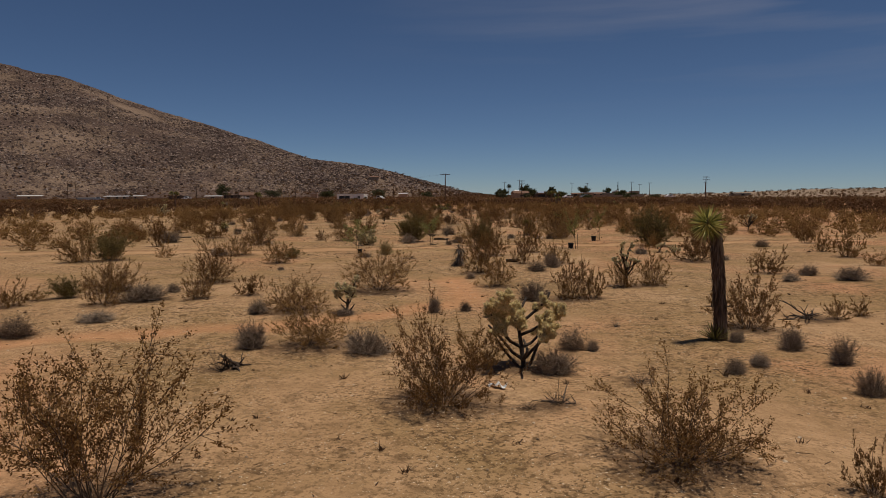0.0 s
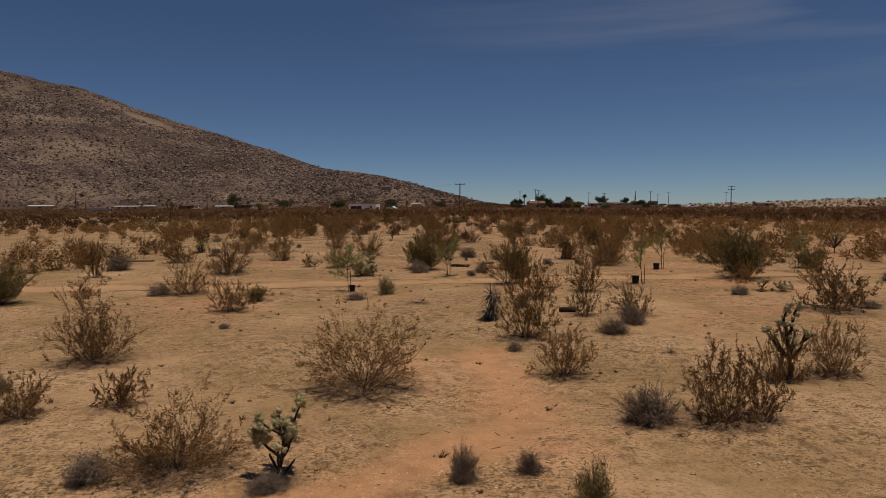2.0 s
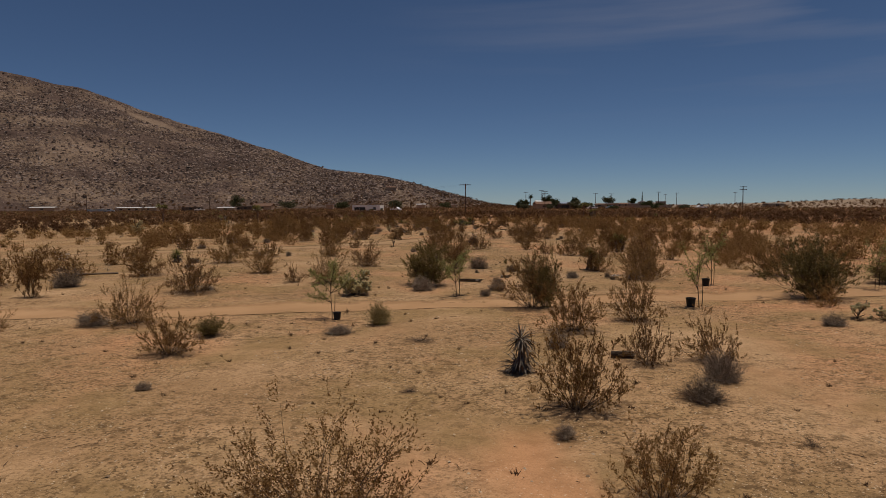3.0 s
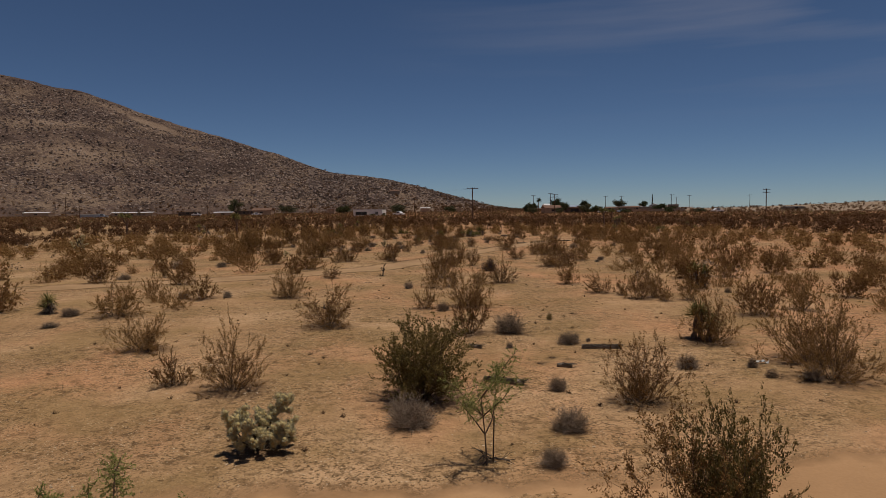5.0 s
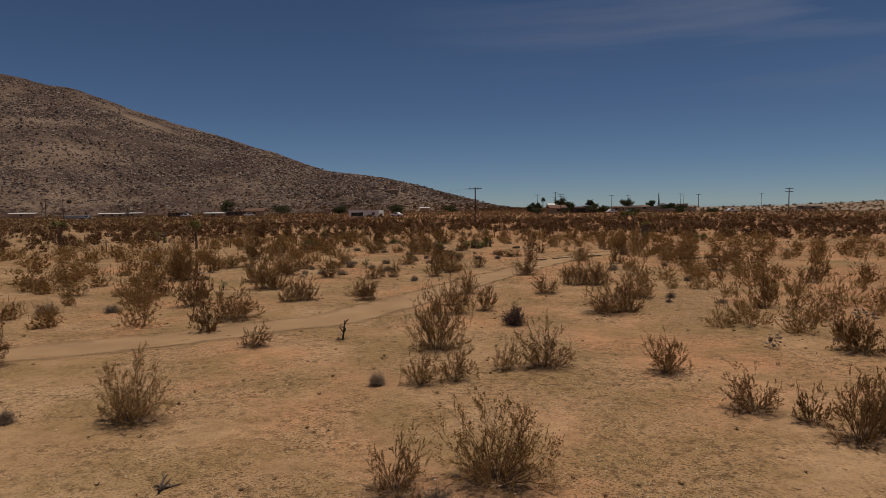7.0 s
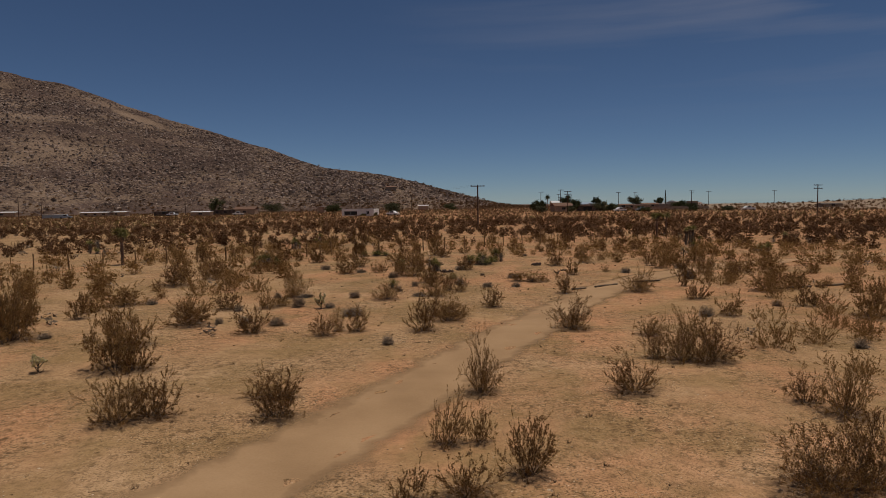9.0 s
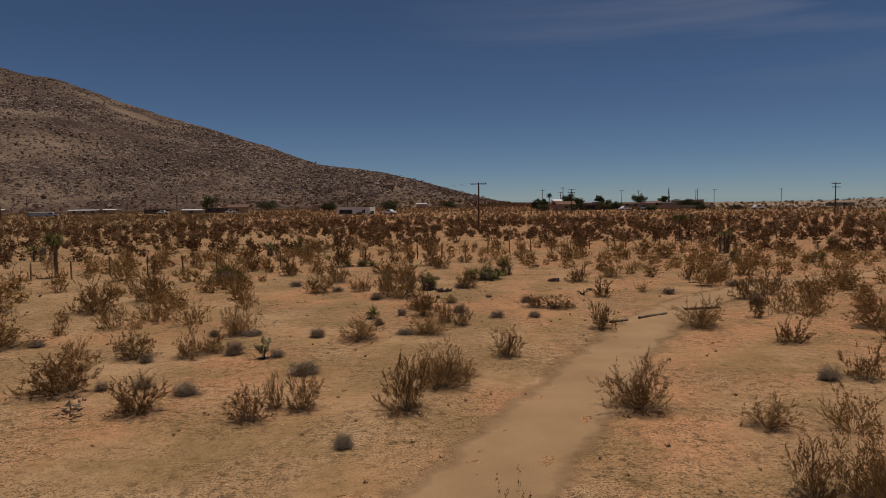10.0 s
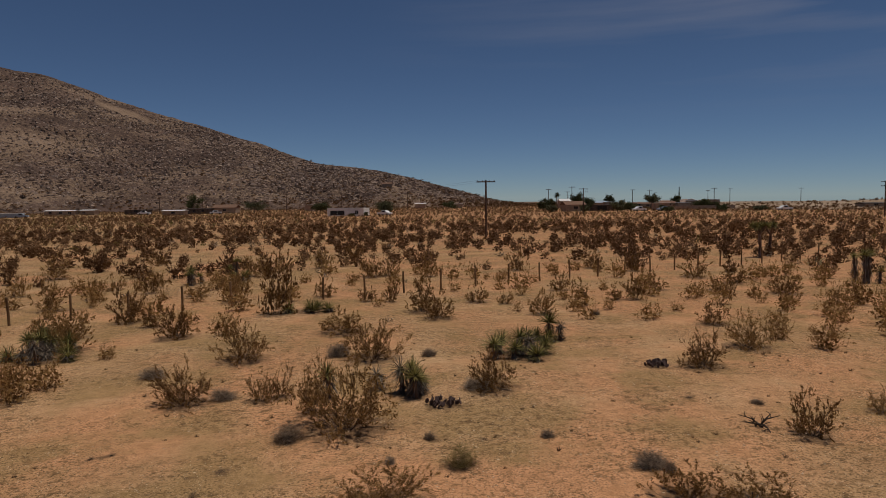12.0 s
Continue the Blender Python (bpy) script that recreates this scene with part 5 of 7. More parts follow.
def sapling(x, y, h, wide, leafy, seed, stakes=1):
    """A planted sapling with a thin crooked trunk, feathery leaflets and wooden stakes pushed in beside it."""
    rng = random.Random(seed)
    ob = thing("sapling", x, y, ground_at(x, y), rng.uniform(0, 6), (1, 1, 1), "staked young palo verde sapling with sparse pale leaflets", "tree", "planted saplings")
    wood, leaves = Soup(), Soup()
    trunk = bent(Vector((0, 0, -0.05)), Vector((0.05, 0.02, 1)), h * 0.55, 4, 0.06, 0.05, rng)
    wood.tube(trunk, [0.014, 0.012, 0.011, 0.010, 0.008], 6, False)
    for k in range(9):
        a = k * 2.4
        way = Vector((math.cos(a) * wide, math.sin(a) * wide, h * rng.uniform(0.25, 0.8)))
        sub = bent(trunk[rng.choice((2, 3, 4))], way, rng.uniform(0.35, 0.6) * h, 4, 0.14, 0.02, rng)
        wood.tube(sub, [0.010, 0.008, 0.006, 0.004, 0.002], 4, False)
        for _ in range(leafy):
            i = rng.randrange(1, 4)
            p = sub[i].lerp(sub[i + 1], rng.random())
            d = Vector((rng.gauss(0, 1), rng.gauss(0, 1), rng.gauss(0.2, 0.7))).normalized()
            side = d.orthogonal() * 0.0015
            wood.tri(p - side, p + side, p + d * 0.14)
            for _ in range(15):
                leaves.leaf(p + d * rng.uniform(0.02, 0.15), Vector((rng.gauss(0, 1), rng.gauss(0, 1), rng.gauss(0, 1))).normalized(), 0.030, 0.011, rng)
    hang("trunk", wood.mesh("trunk", M_STEM), ob)
    hang("foliage", leaves.mesh("foliage", M_SPROUT), ob)
    for k in range(stakes):
        soup = Soup()
        soup.tube([Vector((0, 0, -0.05)), Vector((0.01, 0, 0.3)), Vector((0.02, 0.01, 0.66))], [0.010, 0.010, 0.009], 6)
        sx, sy = x + rng.uniform(0.05, 0.1) * (-1 if k else 1), y + rng.uniform(-0.1, 0.1)
        tagged(new("plant_stake", soup.mesh("plant_stake", M_OLD)), "thin dark wooden plant stake in the sand", "stake", "plant stakes").matrix_basis = pose(sx, sy, ground_at(sx, sy))
    return ob


def nursery_pot(x, y, size=0.26):
    soup = Soup()
    rings = [(0.0, 0.40), (0.92, 0.5), (0.92, 0.54), (1.0, 0.54), (1.0, 0.47), (0.80, 0.44)]
    for z, r in rings:
        for s in range(20):
            a = 6.2832 * s / 20
            soup.v.append(Vector((math.cos(a) * r * size, math.sin(a) * r * size, z * size)))
    for k in range(len(rings) - 1):
        soup.f += [(k * 20 + s, k * 20 + (s + 1) % 20, (k + 1) * 20 + (s + 1) % 20, (k + 1) * 20 + s) for s in range(20)]
    soup.f += [tuple(range(19, -1, -1)), tuple(range(100, 120))]
    ob = new("nursery_pot", soup.mesh("nursery_pot", M_POT))
    ob.matrix_basis = pose(x, y, ground_at(x, y) - 0.01)
    tagged(ob, "black plastic nursery pot standing on sand", "pot", "nursery pots")


def log(name, ax, ay, bx, by, radius, mat, label, shaggy=0, seed=1, group=""):
    """A log that lies on the ground from a to b; shaggy: strands of dead blades along it."""
    rng = random.Random(seed)
    a = Vector((ax, ay, ground_at(ax, ay) + radius * 0.8))
    b = Vector((bx, by, ground_at(bx, by) + radius * 0.8))
    mid = (a + b) / 2
    soup = Soup()
    line = [a.lerp(b, k / 8) + Vector((rng.gauss(0, radius * 0.12), rng.gauss(0, radius * 0.12), 0)) - mid for k in range(9)]
    soup.tube(line, [radius * rng.uniform(0.88, 1.08) for _ in line], 10)
    soup.f.append(tuple(range(9, -1, -1)))
    ob = tagged(new(name, soup.mesh(name, mat, True)), label, "log", group)
    ob.matrix_basis = Matrix.Translation(mid)
    if shaggy:
        hair = Soup()
        way = (b - a).normalized()
        for _ in range(shaggy):
            p = a.lerp(b, rng.random()) - mid
            out = Vector((rng.gauss(0, 1), rng.gauss(0, 1), abs(rng.gauss(0, 1))))
            out = (out - way * out.dot(way)).normalized()
            hair.blade(p + out * radius * 0.95, (way + out * rng.uniform(0.03, 0.2)).normalized(), rng.uniform(0.1, 0.2), 0.014)
        hang("dead_leaf_shag", hair.mesh("shag", M_YUCCA_OLD), ob)
    return ob


def dead_branch(x, y, length, seed, label="fallen grey dead cholla branch on sand", thick=1.0, rise=0.12, limbs=4, mat=None):
    """A crooked fallen branch with forks, lying on the sand."""
    rng = random.Random(seed)
    soup = Soup()
    for k in range(limbs):
        a = rng.uniform(0, 6.283)
        way = Vector((math.cos(a), math.sin(a), rise * rng.uniform(0.5, 1.5)))
        line = bent(Vector((rng.gauss(0, 0.05), rng.gauss(0, 0.05), 0.02)), way, length * rng.uniform(0.4, 0.7), 5, 0.2, -0.22 * rise, rng)
        line = [Vector((p.x, p.y, max(0.012, p.z))) for p in line]
        soup.tube(line, [thick * r for r in (0.026, 0.024, 0.02, 0.017, 0.013, 0.008)], 6)
        for _ in range(2):
            i = rng.randrange(1, 4)
            sub = bent(line[i], (line[i + 1] - line[i]) + Vector((rng.gauss(0, 0.08), rng.gauss(0, 0.08), rng.uniform(0.0, 0.08))), length * 0.25, 3, 0.25, 0.02, rng)
            soup.tube(sub, [thick * r for r in (0.014, 0.012, 0.009, 0.005)], 5)
    ob = tagged(new("dead_branch", soup.mesh("dead_branch", mat or M_DEAD)), label, "dead branch", "dead branches")
    ob.matrix_basis = pose(x, y, ground_at(x, y))
    return ob


def dead_cholla(x, y, h, seed):
    """A small dead cholla still standing: a forked bare stem."""
    rng = random.Random(seed)
    soup = Soup()
    stem = bent(Vector((0, 0, -0.04)), Vector((0.05, 0, 1)), h, 5, 0.08, 0.05, rng)
    soup.tube(stem, [0.034, 0.030, 0.028, 0.025, 0.02, 0.014], 7)
    for i, side in ((2, 1.0), (2, -1.0), (3, -0.7), (4, 0.9)):
        sub = bent(stem[i], Vector((side, rng.gauss(0, 0.4), 0.6)), h * rng.uniform(0.25, 0.45), 4, 0.2, 0.2, rng)
        soup.tube(sub, [0.022, 0.02, 0.02, 0.017, 0.012], 6)
    ob = tagged(new("dead_cholla", soup.mesh("dead_cholla", M_DEAD)), "small bare dead cholla skeleton standing in sand", "cactus")
    ob.matrix_basis = pose(x, y, ground_at(x, y))


def prickly_pear(x, y, wide, seed):
    rng = random.Random(seed)
    ob = thing("prickly_pear", x, y, ground_at(x, y), 0, (1, 1, 1), "low sprawling purplish prickly pear on sand", "cactus", "prickly pears")
    pad = Soup()
    rings = 10
    for side in (-1, 1):
        for s in range(rings):
            a = 6.2832 * s / rings
            pad.v.append(Vector((math.sin(a) * 0.048, side * 0.009, 0.066 - math.cos(a) * 0.066)))
    pad.f += [tuple(range(rings)), tuple(range(2 * rings - 1, rings - 1, -1))]
    pad.f += [(s, rings + s, rings + (s + 1) % rings, (s + 1) % rings) for s in range(rings)]
    me = pad.mesh("pad", M_PURPLE)
    for k in range(46):
        a, r = rng.uniform(0, 6.283), wide * 0.5 * math.sqrt(rng.random())
        m = Matrix.Translation((math.cos(a) * r, math.sin(a) * r * 0.7, rng.uniform(-0.01, 0.09))) @ Euler((rng.uniform(-0.7, 0.7), rng.uniform(-0.7, 0.7), rng.uniform(0, 6))).to_matrix().to_4x4()
        hang("pad", me, ob, m)
    PLANTED.append((x, y, wide))


def fence_post(x, y, h, seed):
    rng = random.Random(seed)
    soup = Soup()
    soup.tube([Vector((0, 0, -0.1)), Vector((rng.gauss(0, 0.01), rng.gauss(0, 0.01), h * 0.5)), Vector((rng.gauss(0, 0.02), rng.gauss(0, 0.02), h * 0.985)), Vector((0, 0, h))], [0.056, 0.054, 0.052, 0.040], 10)
    ob = tagged(new("fence_post", soup.mesh("fence_post", M_POST)), "round weathered brown wooden fence post in sand", "fence post", "fence posts in a row")
    ob.matrix_basis = pose(x, y, ground_at(x, y), rng.gauss(0, 1.2), rng.gauss(0, 1.2), rng.uniform(0, 360))


# the tall plants and loose things, from the start of the way to its end
joshua_pole(4.93, 9.66, 2.02)
cholla(1.32, 7.85, 1.25, 0.98, "large straw-yellow teddy-bear cholla on dark bare limbs", 3, 640, 12, 0.34, False, plump=1.22, arm=1.25, lift=0.8)
cholla(-2.0, 12.75, 0.80, 0.62, "slim green-grey cholla with dark stem", 8, 130, bare_foot=0.36, plump=0.9)
cholla(5.26, 16.9, 1.25, 1.0, "open cholla on bare dark limbs growing through a creosote bush", 12, 70, 10, 0.5, plump=1.0)
cholla(9.5, 27.7, 0.55, 0.5, "small leaning silver cholla on sand", 22, 40, bare_foot=0.3, plump=0.9)
cholla(10.05, 27.5, 0.36, 0.62, "low silver cholla mound on sand", 23, 80, 12, 0.03, low=True, plump=0.85)
cholla(20.4, 43.5, 1.1, 1.7, "open dry cholla with dark bare limbs", 24, 40, 12, 0.45)
cholla(-32.7, 77.4, 1.5, 1.5, "tall pale cholla among dry shrubs", 25, 90, 12, 0.1, plump=2.0)
cholla(-3.83, 32.3, 0.72, 0.95, "dense pale silver cholla hugging the sand", 14, 300, 16, plump=1.4, bare_foot=0.03, low=True)
cholla(-13.6, 70.4, 0.55, 0.5, "small pale cholla with a fallen arm", 16, 22)
cholla(-7.95, 81.4, 0.75, 0.5, "small silver cholla beside a dry bush", 18, 60, bare_foot=0.1)
cholla(15.8, 107.0, 0.9, 0.9, "pale cholla among dry shrubs", 19, 36, bare_foot=0.1)
cholla(21.4, 127.0, 1.0, 1.1, "pale cholla among dry shrubs", 20, 36, bare_foot=0.1)
dead_branch(-3.0, 7.95, 0.55, 501, "blackened dead yucca remains on sand", 0.8, 0.7, 8, M_OLD)
dead_branch(1.55, 5.95, 0.5, 502, thick=0.4)
dead_cholla(-5.12, 57.4, 0.66, 503)
dead_twigs(-5.2, 57.4, 0.2, 0.55)
bursage(5.14, 9.5, 0.22, 0.32)
dead_branch(4.16, 95.0, 0.75, 504, "dark tangled dead cholla branch on sand", 0.8, 0.6, 7, M_OLD)
dead_branch(2.35, 91.0, 0.9, 505)
dead_branch(-5.7, 46.0, 0.5, 506)
dead_branch(11.3, 100.0, 1.0, 507)
dead_branch(6.4, 13.3, 0.9, 508)
dead_branch(-0.45, 31.9, 0.9, 510, "thin dry brown twigs strewn round a sapling", 0.35, 0.2, 7)
dead_branch(7.5, 11.7, 1.1, 509, "heap of grey dead branches on sand", 0.7, 0.5, 9)
yucca_clump(0.70, 22.1, 2, "grey dead yucca stump shrouded in drooping blades", 0.85, 0.3, 31, True)
yucca_clump(5.35, 40.6, 3, "dark yucca heads rising out of a creosote bush", 0.98, 0.5, 32, head=0.95, skirt=False)
yucca_clump(9.0, 51.9, 2, "dark yucca rising out of a dry bush", 1.0, 0.6, 33)
yucca_clump(-16.25, 101.8, 11, "dense yucca clump with grey dead skirts", 0.9, 2.4, 34)
yucca_clump(-0.5, 102.1, 9, "green-bladed yucca clump with pale tips", 0.85, 2.0, 35)
yucca_clump(0.7, 104.4, 4, "green-bladed yucca clump with pale tips", 0.9, 1.0, 36)
yucca_clump(-3.75, 97.8, 5, "upright yucca clump with grey dead skirts", 0.95, 0.9, 37)
yucca_clump(-4.7, 98.3, 1, "short yucca stump with dead leaves", 0.65, 0.3, 38)
yucca_clump(-5.9, 97.5, 1, "single yucca head among creosote stems", 0.9, 0.3, 39)
yucca_clump(-9.6, 111.0, 5, "low yucca with fallen stems", 0.45, 2.2, 40)
yucca_clump(-5.6, 88.6, 1, "single young green yucca on sand", 0.5, 0.3, 41)
yucca_clump(-17.0, 123.0, 5, "dark yucca clump with upright stems", 1.5, 1.6, 42)
yucca_clump(-19.2, 121.5, 4, "dark yucca clump with upright stems", 1.2, 1.4, 43)
yucca_clump(-38.0, 118.0, 4, "dark yucca clump with upright stems", 1.3, 1.5, 44)
yucca_clump(18.4, 112.6, 3, "dark leaning yucca beside dry shrubs", 0.9, 0.7, 45)
yucca_clump(20.6, 119.5, 5, "tall dark yucca with shaggy skirts", 1.9, 1.4, 46)
yucca_clump(31.5, 124.0, 5, "row of dark upright yuccas", 1.1, 2.4, 47)
yucca_clump(24.0, 112.0, 4, "row of dark upright yuccas", 0.7, 1.8, 48)
yucca_clump(-15.0, 45.3, 2, "small green yucca beside a bush", 0.7, 0.5, 49)
joshua_tree(-28.9, 105.0, 3.0, 5, 61)
joshua_tree(22.0, 137.2, 3.2, 6, 62)
joshua_tree(23.6, 139.0, 2.9, 3, 63)
joshua_tree(-40.0, 100.0, 3.2, 5, 64)
prickly_pear(-2.88, 96.75, 0.95, 71)
prickly_pear(3.4, 100.4, 0.7, 72)
sapling(-3.69, 27.85, 1.75, 1.3, 50, 81)
sapling(-0.52, 31.64, 1.75, 1.0, 44, 82)
sapling(6.20, 29.4, 1.95, 0.6, 34, 83)
sapling(8.4, 34.6, 1.8, 0.6, 30, 84)
sapling(13.4, 33.5, 1.8, 0.7, 30, 85)
nursery_pot(6.0, 29.5)
nursery_pot(8.1, 34.3)
nursery_pot(14.2, 33.2)
nursery_pot(-3.55, 27.8, 0.2)
log("yucca_log", 2.05, 39.5, 2.98, 39.42, 0.055, M_YUCCA_OLD, "fallen shaggy grey yucca log on sand", 260, 1, "yucca logs")
log("yucca_log", -0.45, 36.35, 0.33, 35.98, 0.06, M_YUCCA_OLD, "fallen shaggy grey yucca log on sand", 260, 2, "yucca logs")
log("yucca_log", 2.45, 23.2, 2.85, 23.1, 0.07, M_OLD, "short dark yucca stump lying on sand", 80, 3, "yucca logs")
log("yucca_log", -0.75, 39.6, -0.45, 39.5, 0.05, M_YUCCA_OLD, "short broken piece of dead yucca", 60, 4, "yucca logs")
log("yucca_log", 1.2, 37.5, 1.5, 37.4, 0.05, M_YUCCA_OLD, "short broken piece of dead yucca", 60, 5, "yucca logs")
log("edging_log", 5.31, 88.5, 6.66, 89.3, 0.055, M_LOG, "thin peeled log laid across the track", 0, 6, "edging logs")
log("edging_log", 7.75, 90.4, 9.44, 90.9, 0.055, M_LOG, "thin peeled log laid beside the track", 0, 7, "edging logs")
log("edging_log", 3.95, 87.6, 4.75, 88.05, 0.055, M_LOG, "thin peeled log laid beside the track", 0, 8, "edging logs")
log("edging_log", 14.0, 86.6, 16.2, 87.5, 0.055, M_LOG, "thin peeled log laid beside the track", 0, 9, "edging logs")
log("edging_log", 16.5, 87.6, 18.7, 88.5, 0.055, M_LOG, "thin peeled log laid beside the track", 0, 10, "edging logs")
log("edging_log", -16.9, 39.4, -15.4, 39.8, 0.05, M_LOG, "thin peeled log on sand", 0, 11, "edging logs")
for k in range(-7, 33):
    if k not in (25, 26):
        fence_post(-21.62 + 1.986 * k, 107.94 + 1.162 * k, 1.2 + 0.05 * math.sin(k * 5.1), 900 + k)


def litter_scrap(x, y):
    """A torn, crumpled scrap of white plastic film."""
    rng = random.Random(77)
    n = 7
    verts = [((i - 3) * 0.045 + rng.gauss(0, 0.01), (j - 1) * 0.04 + rng.gauss(0, 0.012), 0.012 + abs(rng.gauss(0, 0.035))) for i in range(n) for j in range(3)]
    faces = [(i * 3 + j, i * 3 + j + 1, (i + 1) * 3 + j + 1, (i + 1) * 3 + j) for i in range(n - 1) for j in range(2)]
    me = mesh_of("plastic_scrap", verts, faces, M_PLASTIC)
    ob = tagged(new("plastic_scrap", me), "torn white plastic scrap lying on sand", "litter")
    ob.modifiers.new("thick", "SOLIDIFY").thickness = 0.004
    ob.matrix_basis = pose(x, y, ground_at(x, y), 0, 0, -35)


litter_scrap(0.84, 6.75)
litter_scrap(5.75, 37.8)


# ---- poles, houses, trees at the far side ----
def utility_pole(x, y, h, turn=0.0, arms=1, label="dark wooden utility pole with a crossarm"):
    ob = thing("utility_pole", x, y, ground_at(x, y), radians(turn), (1, 1, 1), label, "utility pole", "utility poles")
    soup = Soup()
    soup.tube([Vector((0, 0, -0.3)), Vector((0, 0, h * 0.5)), Vector((0, 0, h))], [0.16, 0.135, 0.11], 10)
    hang("pole", soup.mesh("pole", M_POLE), ob)
    for k in range(arms):
        soup = Soup()
        z = h - 0.25 - 0.9 * k
        soup.box((-1.25, -0.17, z - 0.07), (1.25, -0.07, z + 0.07))
        hang("crossarm", soup.mesh("crossarm", M_POLE), ob)
        for at in (-1.1, -0.45, 0.45, 1.1):
            soup = Soup()
            soup.tube([Vector((at, -0.12, z + 0.07)), Vector((at, -0.12, z + 0.16)), Vector((at, -0.12, z + 0.24))], [0.03, 0.055, 0.03], 8)
            hang("insulator", soup.mesh("insulator", M_WIRE), ob)
    return ob


def wire(a, b, sag):
    soup = Soup()
    a, b = Vector(a), Vector(b)
    soup.tube([a.lerp(b, k / 16) - Vector((0, 0, sag * 4 * (k / 16) * (1 - k / 16))) for k in range(17)], [0.007] * 17, 4)
    tagged(new("power_line", soup.mesh("power_line", M_WIRE)), "thin sagging power line between poles", "wire", "power lines")


def far_tree(x, y, h, wide, seed, label="dark green shade tree beside a house", leaves=None):
    rng = random.Random(seed)
    ob = thing("tree", x, y, ground_at(x, y), 0, (1, 1, 1), label, "tree", "far trees")
    trunk, crown = Soup(), Soup()
    line = bent(Vector((0, 0, -0.2)), Vector((0.05, 0, 1)), h * 0.45, 4, 0.06, 0.05, rng)
    trunk.tube(line, [0.22, 0.19, 0.16, 0.13, 0.10], 7)
    knots = []
    for k in range(11):
        a = k * 2.4
        sub = bent(line[rng.choice((2, 3, 4))], Vector((math.cos(a) * wide, math.sin(a) * wide, h * rng.uniform(0.3, 1.0))), max(h * 0.42, wide * 0.40) * rng.uniform(0.75, 1.15), 4, 0.15, 0.0, rng)
        trunk.tube(sub, [0.09, 0.07, 0.05, 0.035, 0.02], 5, False)
        knots += sub[2:]
    for p in knots:
        for _ in range(85):
            o = p + Vector((rng.gauss(0, wide * 0.11), rng.gauss(0, wide * 0.11), rng.gauss(0, h * 0.06)))
            crown.leaf(o, Vector((rng.gauss(0, 1), rng.gauss(0, 1), rng.gauss(0, 1))).normalized(), 0.42, 0.28, rng)
    hang("trunk", trunk.mesh("trunk", M_POLE), ob)
    hang("crown", crown.mesh("crown", leaves or M_TREE), ob)


def cypress(x, y, h, seed):
    """A slender column of dark foliage round a thin trunk."""
    rng = random.Random(seed)
    ob = thing("cypress", x, y, ground_at(x, y), 0, (1, 1, 1), "slender dark cypress standing beside a house", "tree", "far trees")
    trunk, crown = Soup(), Soup()
    trunk.tube([Vector((0, 0, -0.2)), Vector((0, 0, h * 0.5)), Vector((0, 0, h * 0.97))], [0.14, 0.09, 0.02], 6)
    for _ in range(700):
        z, a = rng.random(), rng.uniform(0, 6.283)
        r = 0.55 * math.sin(min(1.0, 0.12 + z) ** 0.6 * 3.0) * rng.uniform(0.4, 1.0)
        crown.leaf(Vector((math.cos(a) * r, math.sin(a) * r, h * (0.08 + 0.88 * z))), Vector((math.cos(a) * 0.4, math.sin(a) * 0.4, 1)).normalized(), 0.5, 0.16, rng)
    hang("trunk", trunk.mesh("trunk", M_POLE), ob)
    hang("crown", crown.mesh("crown", M_TREE), ob)


def palm(x, y, h, seed):
    rng = random.Random(seed)
    ob = thing("palm_tree", x, y, ground_at(x, y), 0, (1, 1, 1), "slim fan palm with a shaggy dark crown", "palm tree", "far trees")
    me, top = stem_mesh(h, 0.2, 0.1, seed, M_SHAG)
    hang("trunk", me, ob)
    hang("crown", rosette_mesh(seed, 90, 1.6, 0.24, 130, M_TREE, 0.25, "crown"), ob, Matrix.Translation(top))


HOUSES = []


def pierced_wall(wide, high, front, holes, mat):
    """One thick wall with openings cut through it: centre, width, sill, head."""
    xs = sorted({-wide / 2, wide / 2} | {c + s * w / 2 for c, w, _, _ in holes for s in (-1, 1)})
    zs = sorted({-0.3, high} | {z for h in holes for z in h[2:] if z > 0})
    nx, nz, soup = len(xs), len(zs), Soup()
    for y in (front, front + 0.25):
        soup.v += [Vector((x, y, z)) for z in zs for x in xs]

    def solid(i, j):
        if not (0 <= i < nx - 1 and 0 <= j < nz - 1):
            return False
        x, z = (xs[i] + xs[i + 1]) / 2, (zs[j] + zs[j + 1]) / 2
        return not any(abs(x - c) < w / 2 and sill < z < head for c, w, sill, head in holes)

    back = nx * nz
    for j in range(nz - 1):
        for i in range(nx - 1):
            if solid(i, j):
                a, b, c, d = j * nx + i, j * nx + i + 1, (j + 1) * nx + i + 1, (j + 1) * nx + i
                soup.f += [(a, b, c, d), (d + back, c + back, b + back, a + back)]
                for (p, q), beside in (((a, b), solid(i, j - 1)), ((b, c), solid(i + 1, j)), ((c, d), solid(i, j + 1)), ((d, a), solid(i - 1, j))):
                    if not beside:
                        soup.f.append((q, p, p + back, q + back))
    return soup.mesh("front_wall", mat)


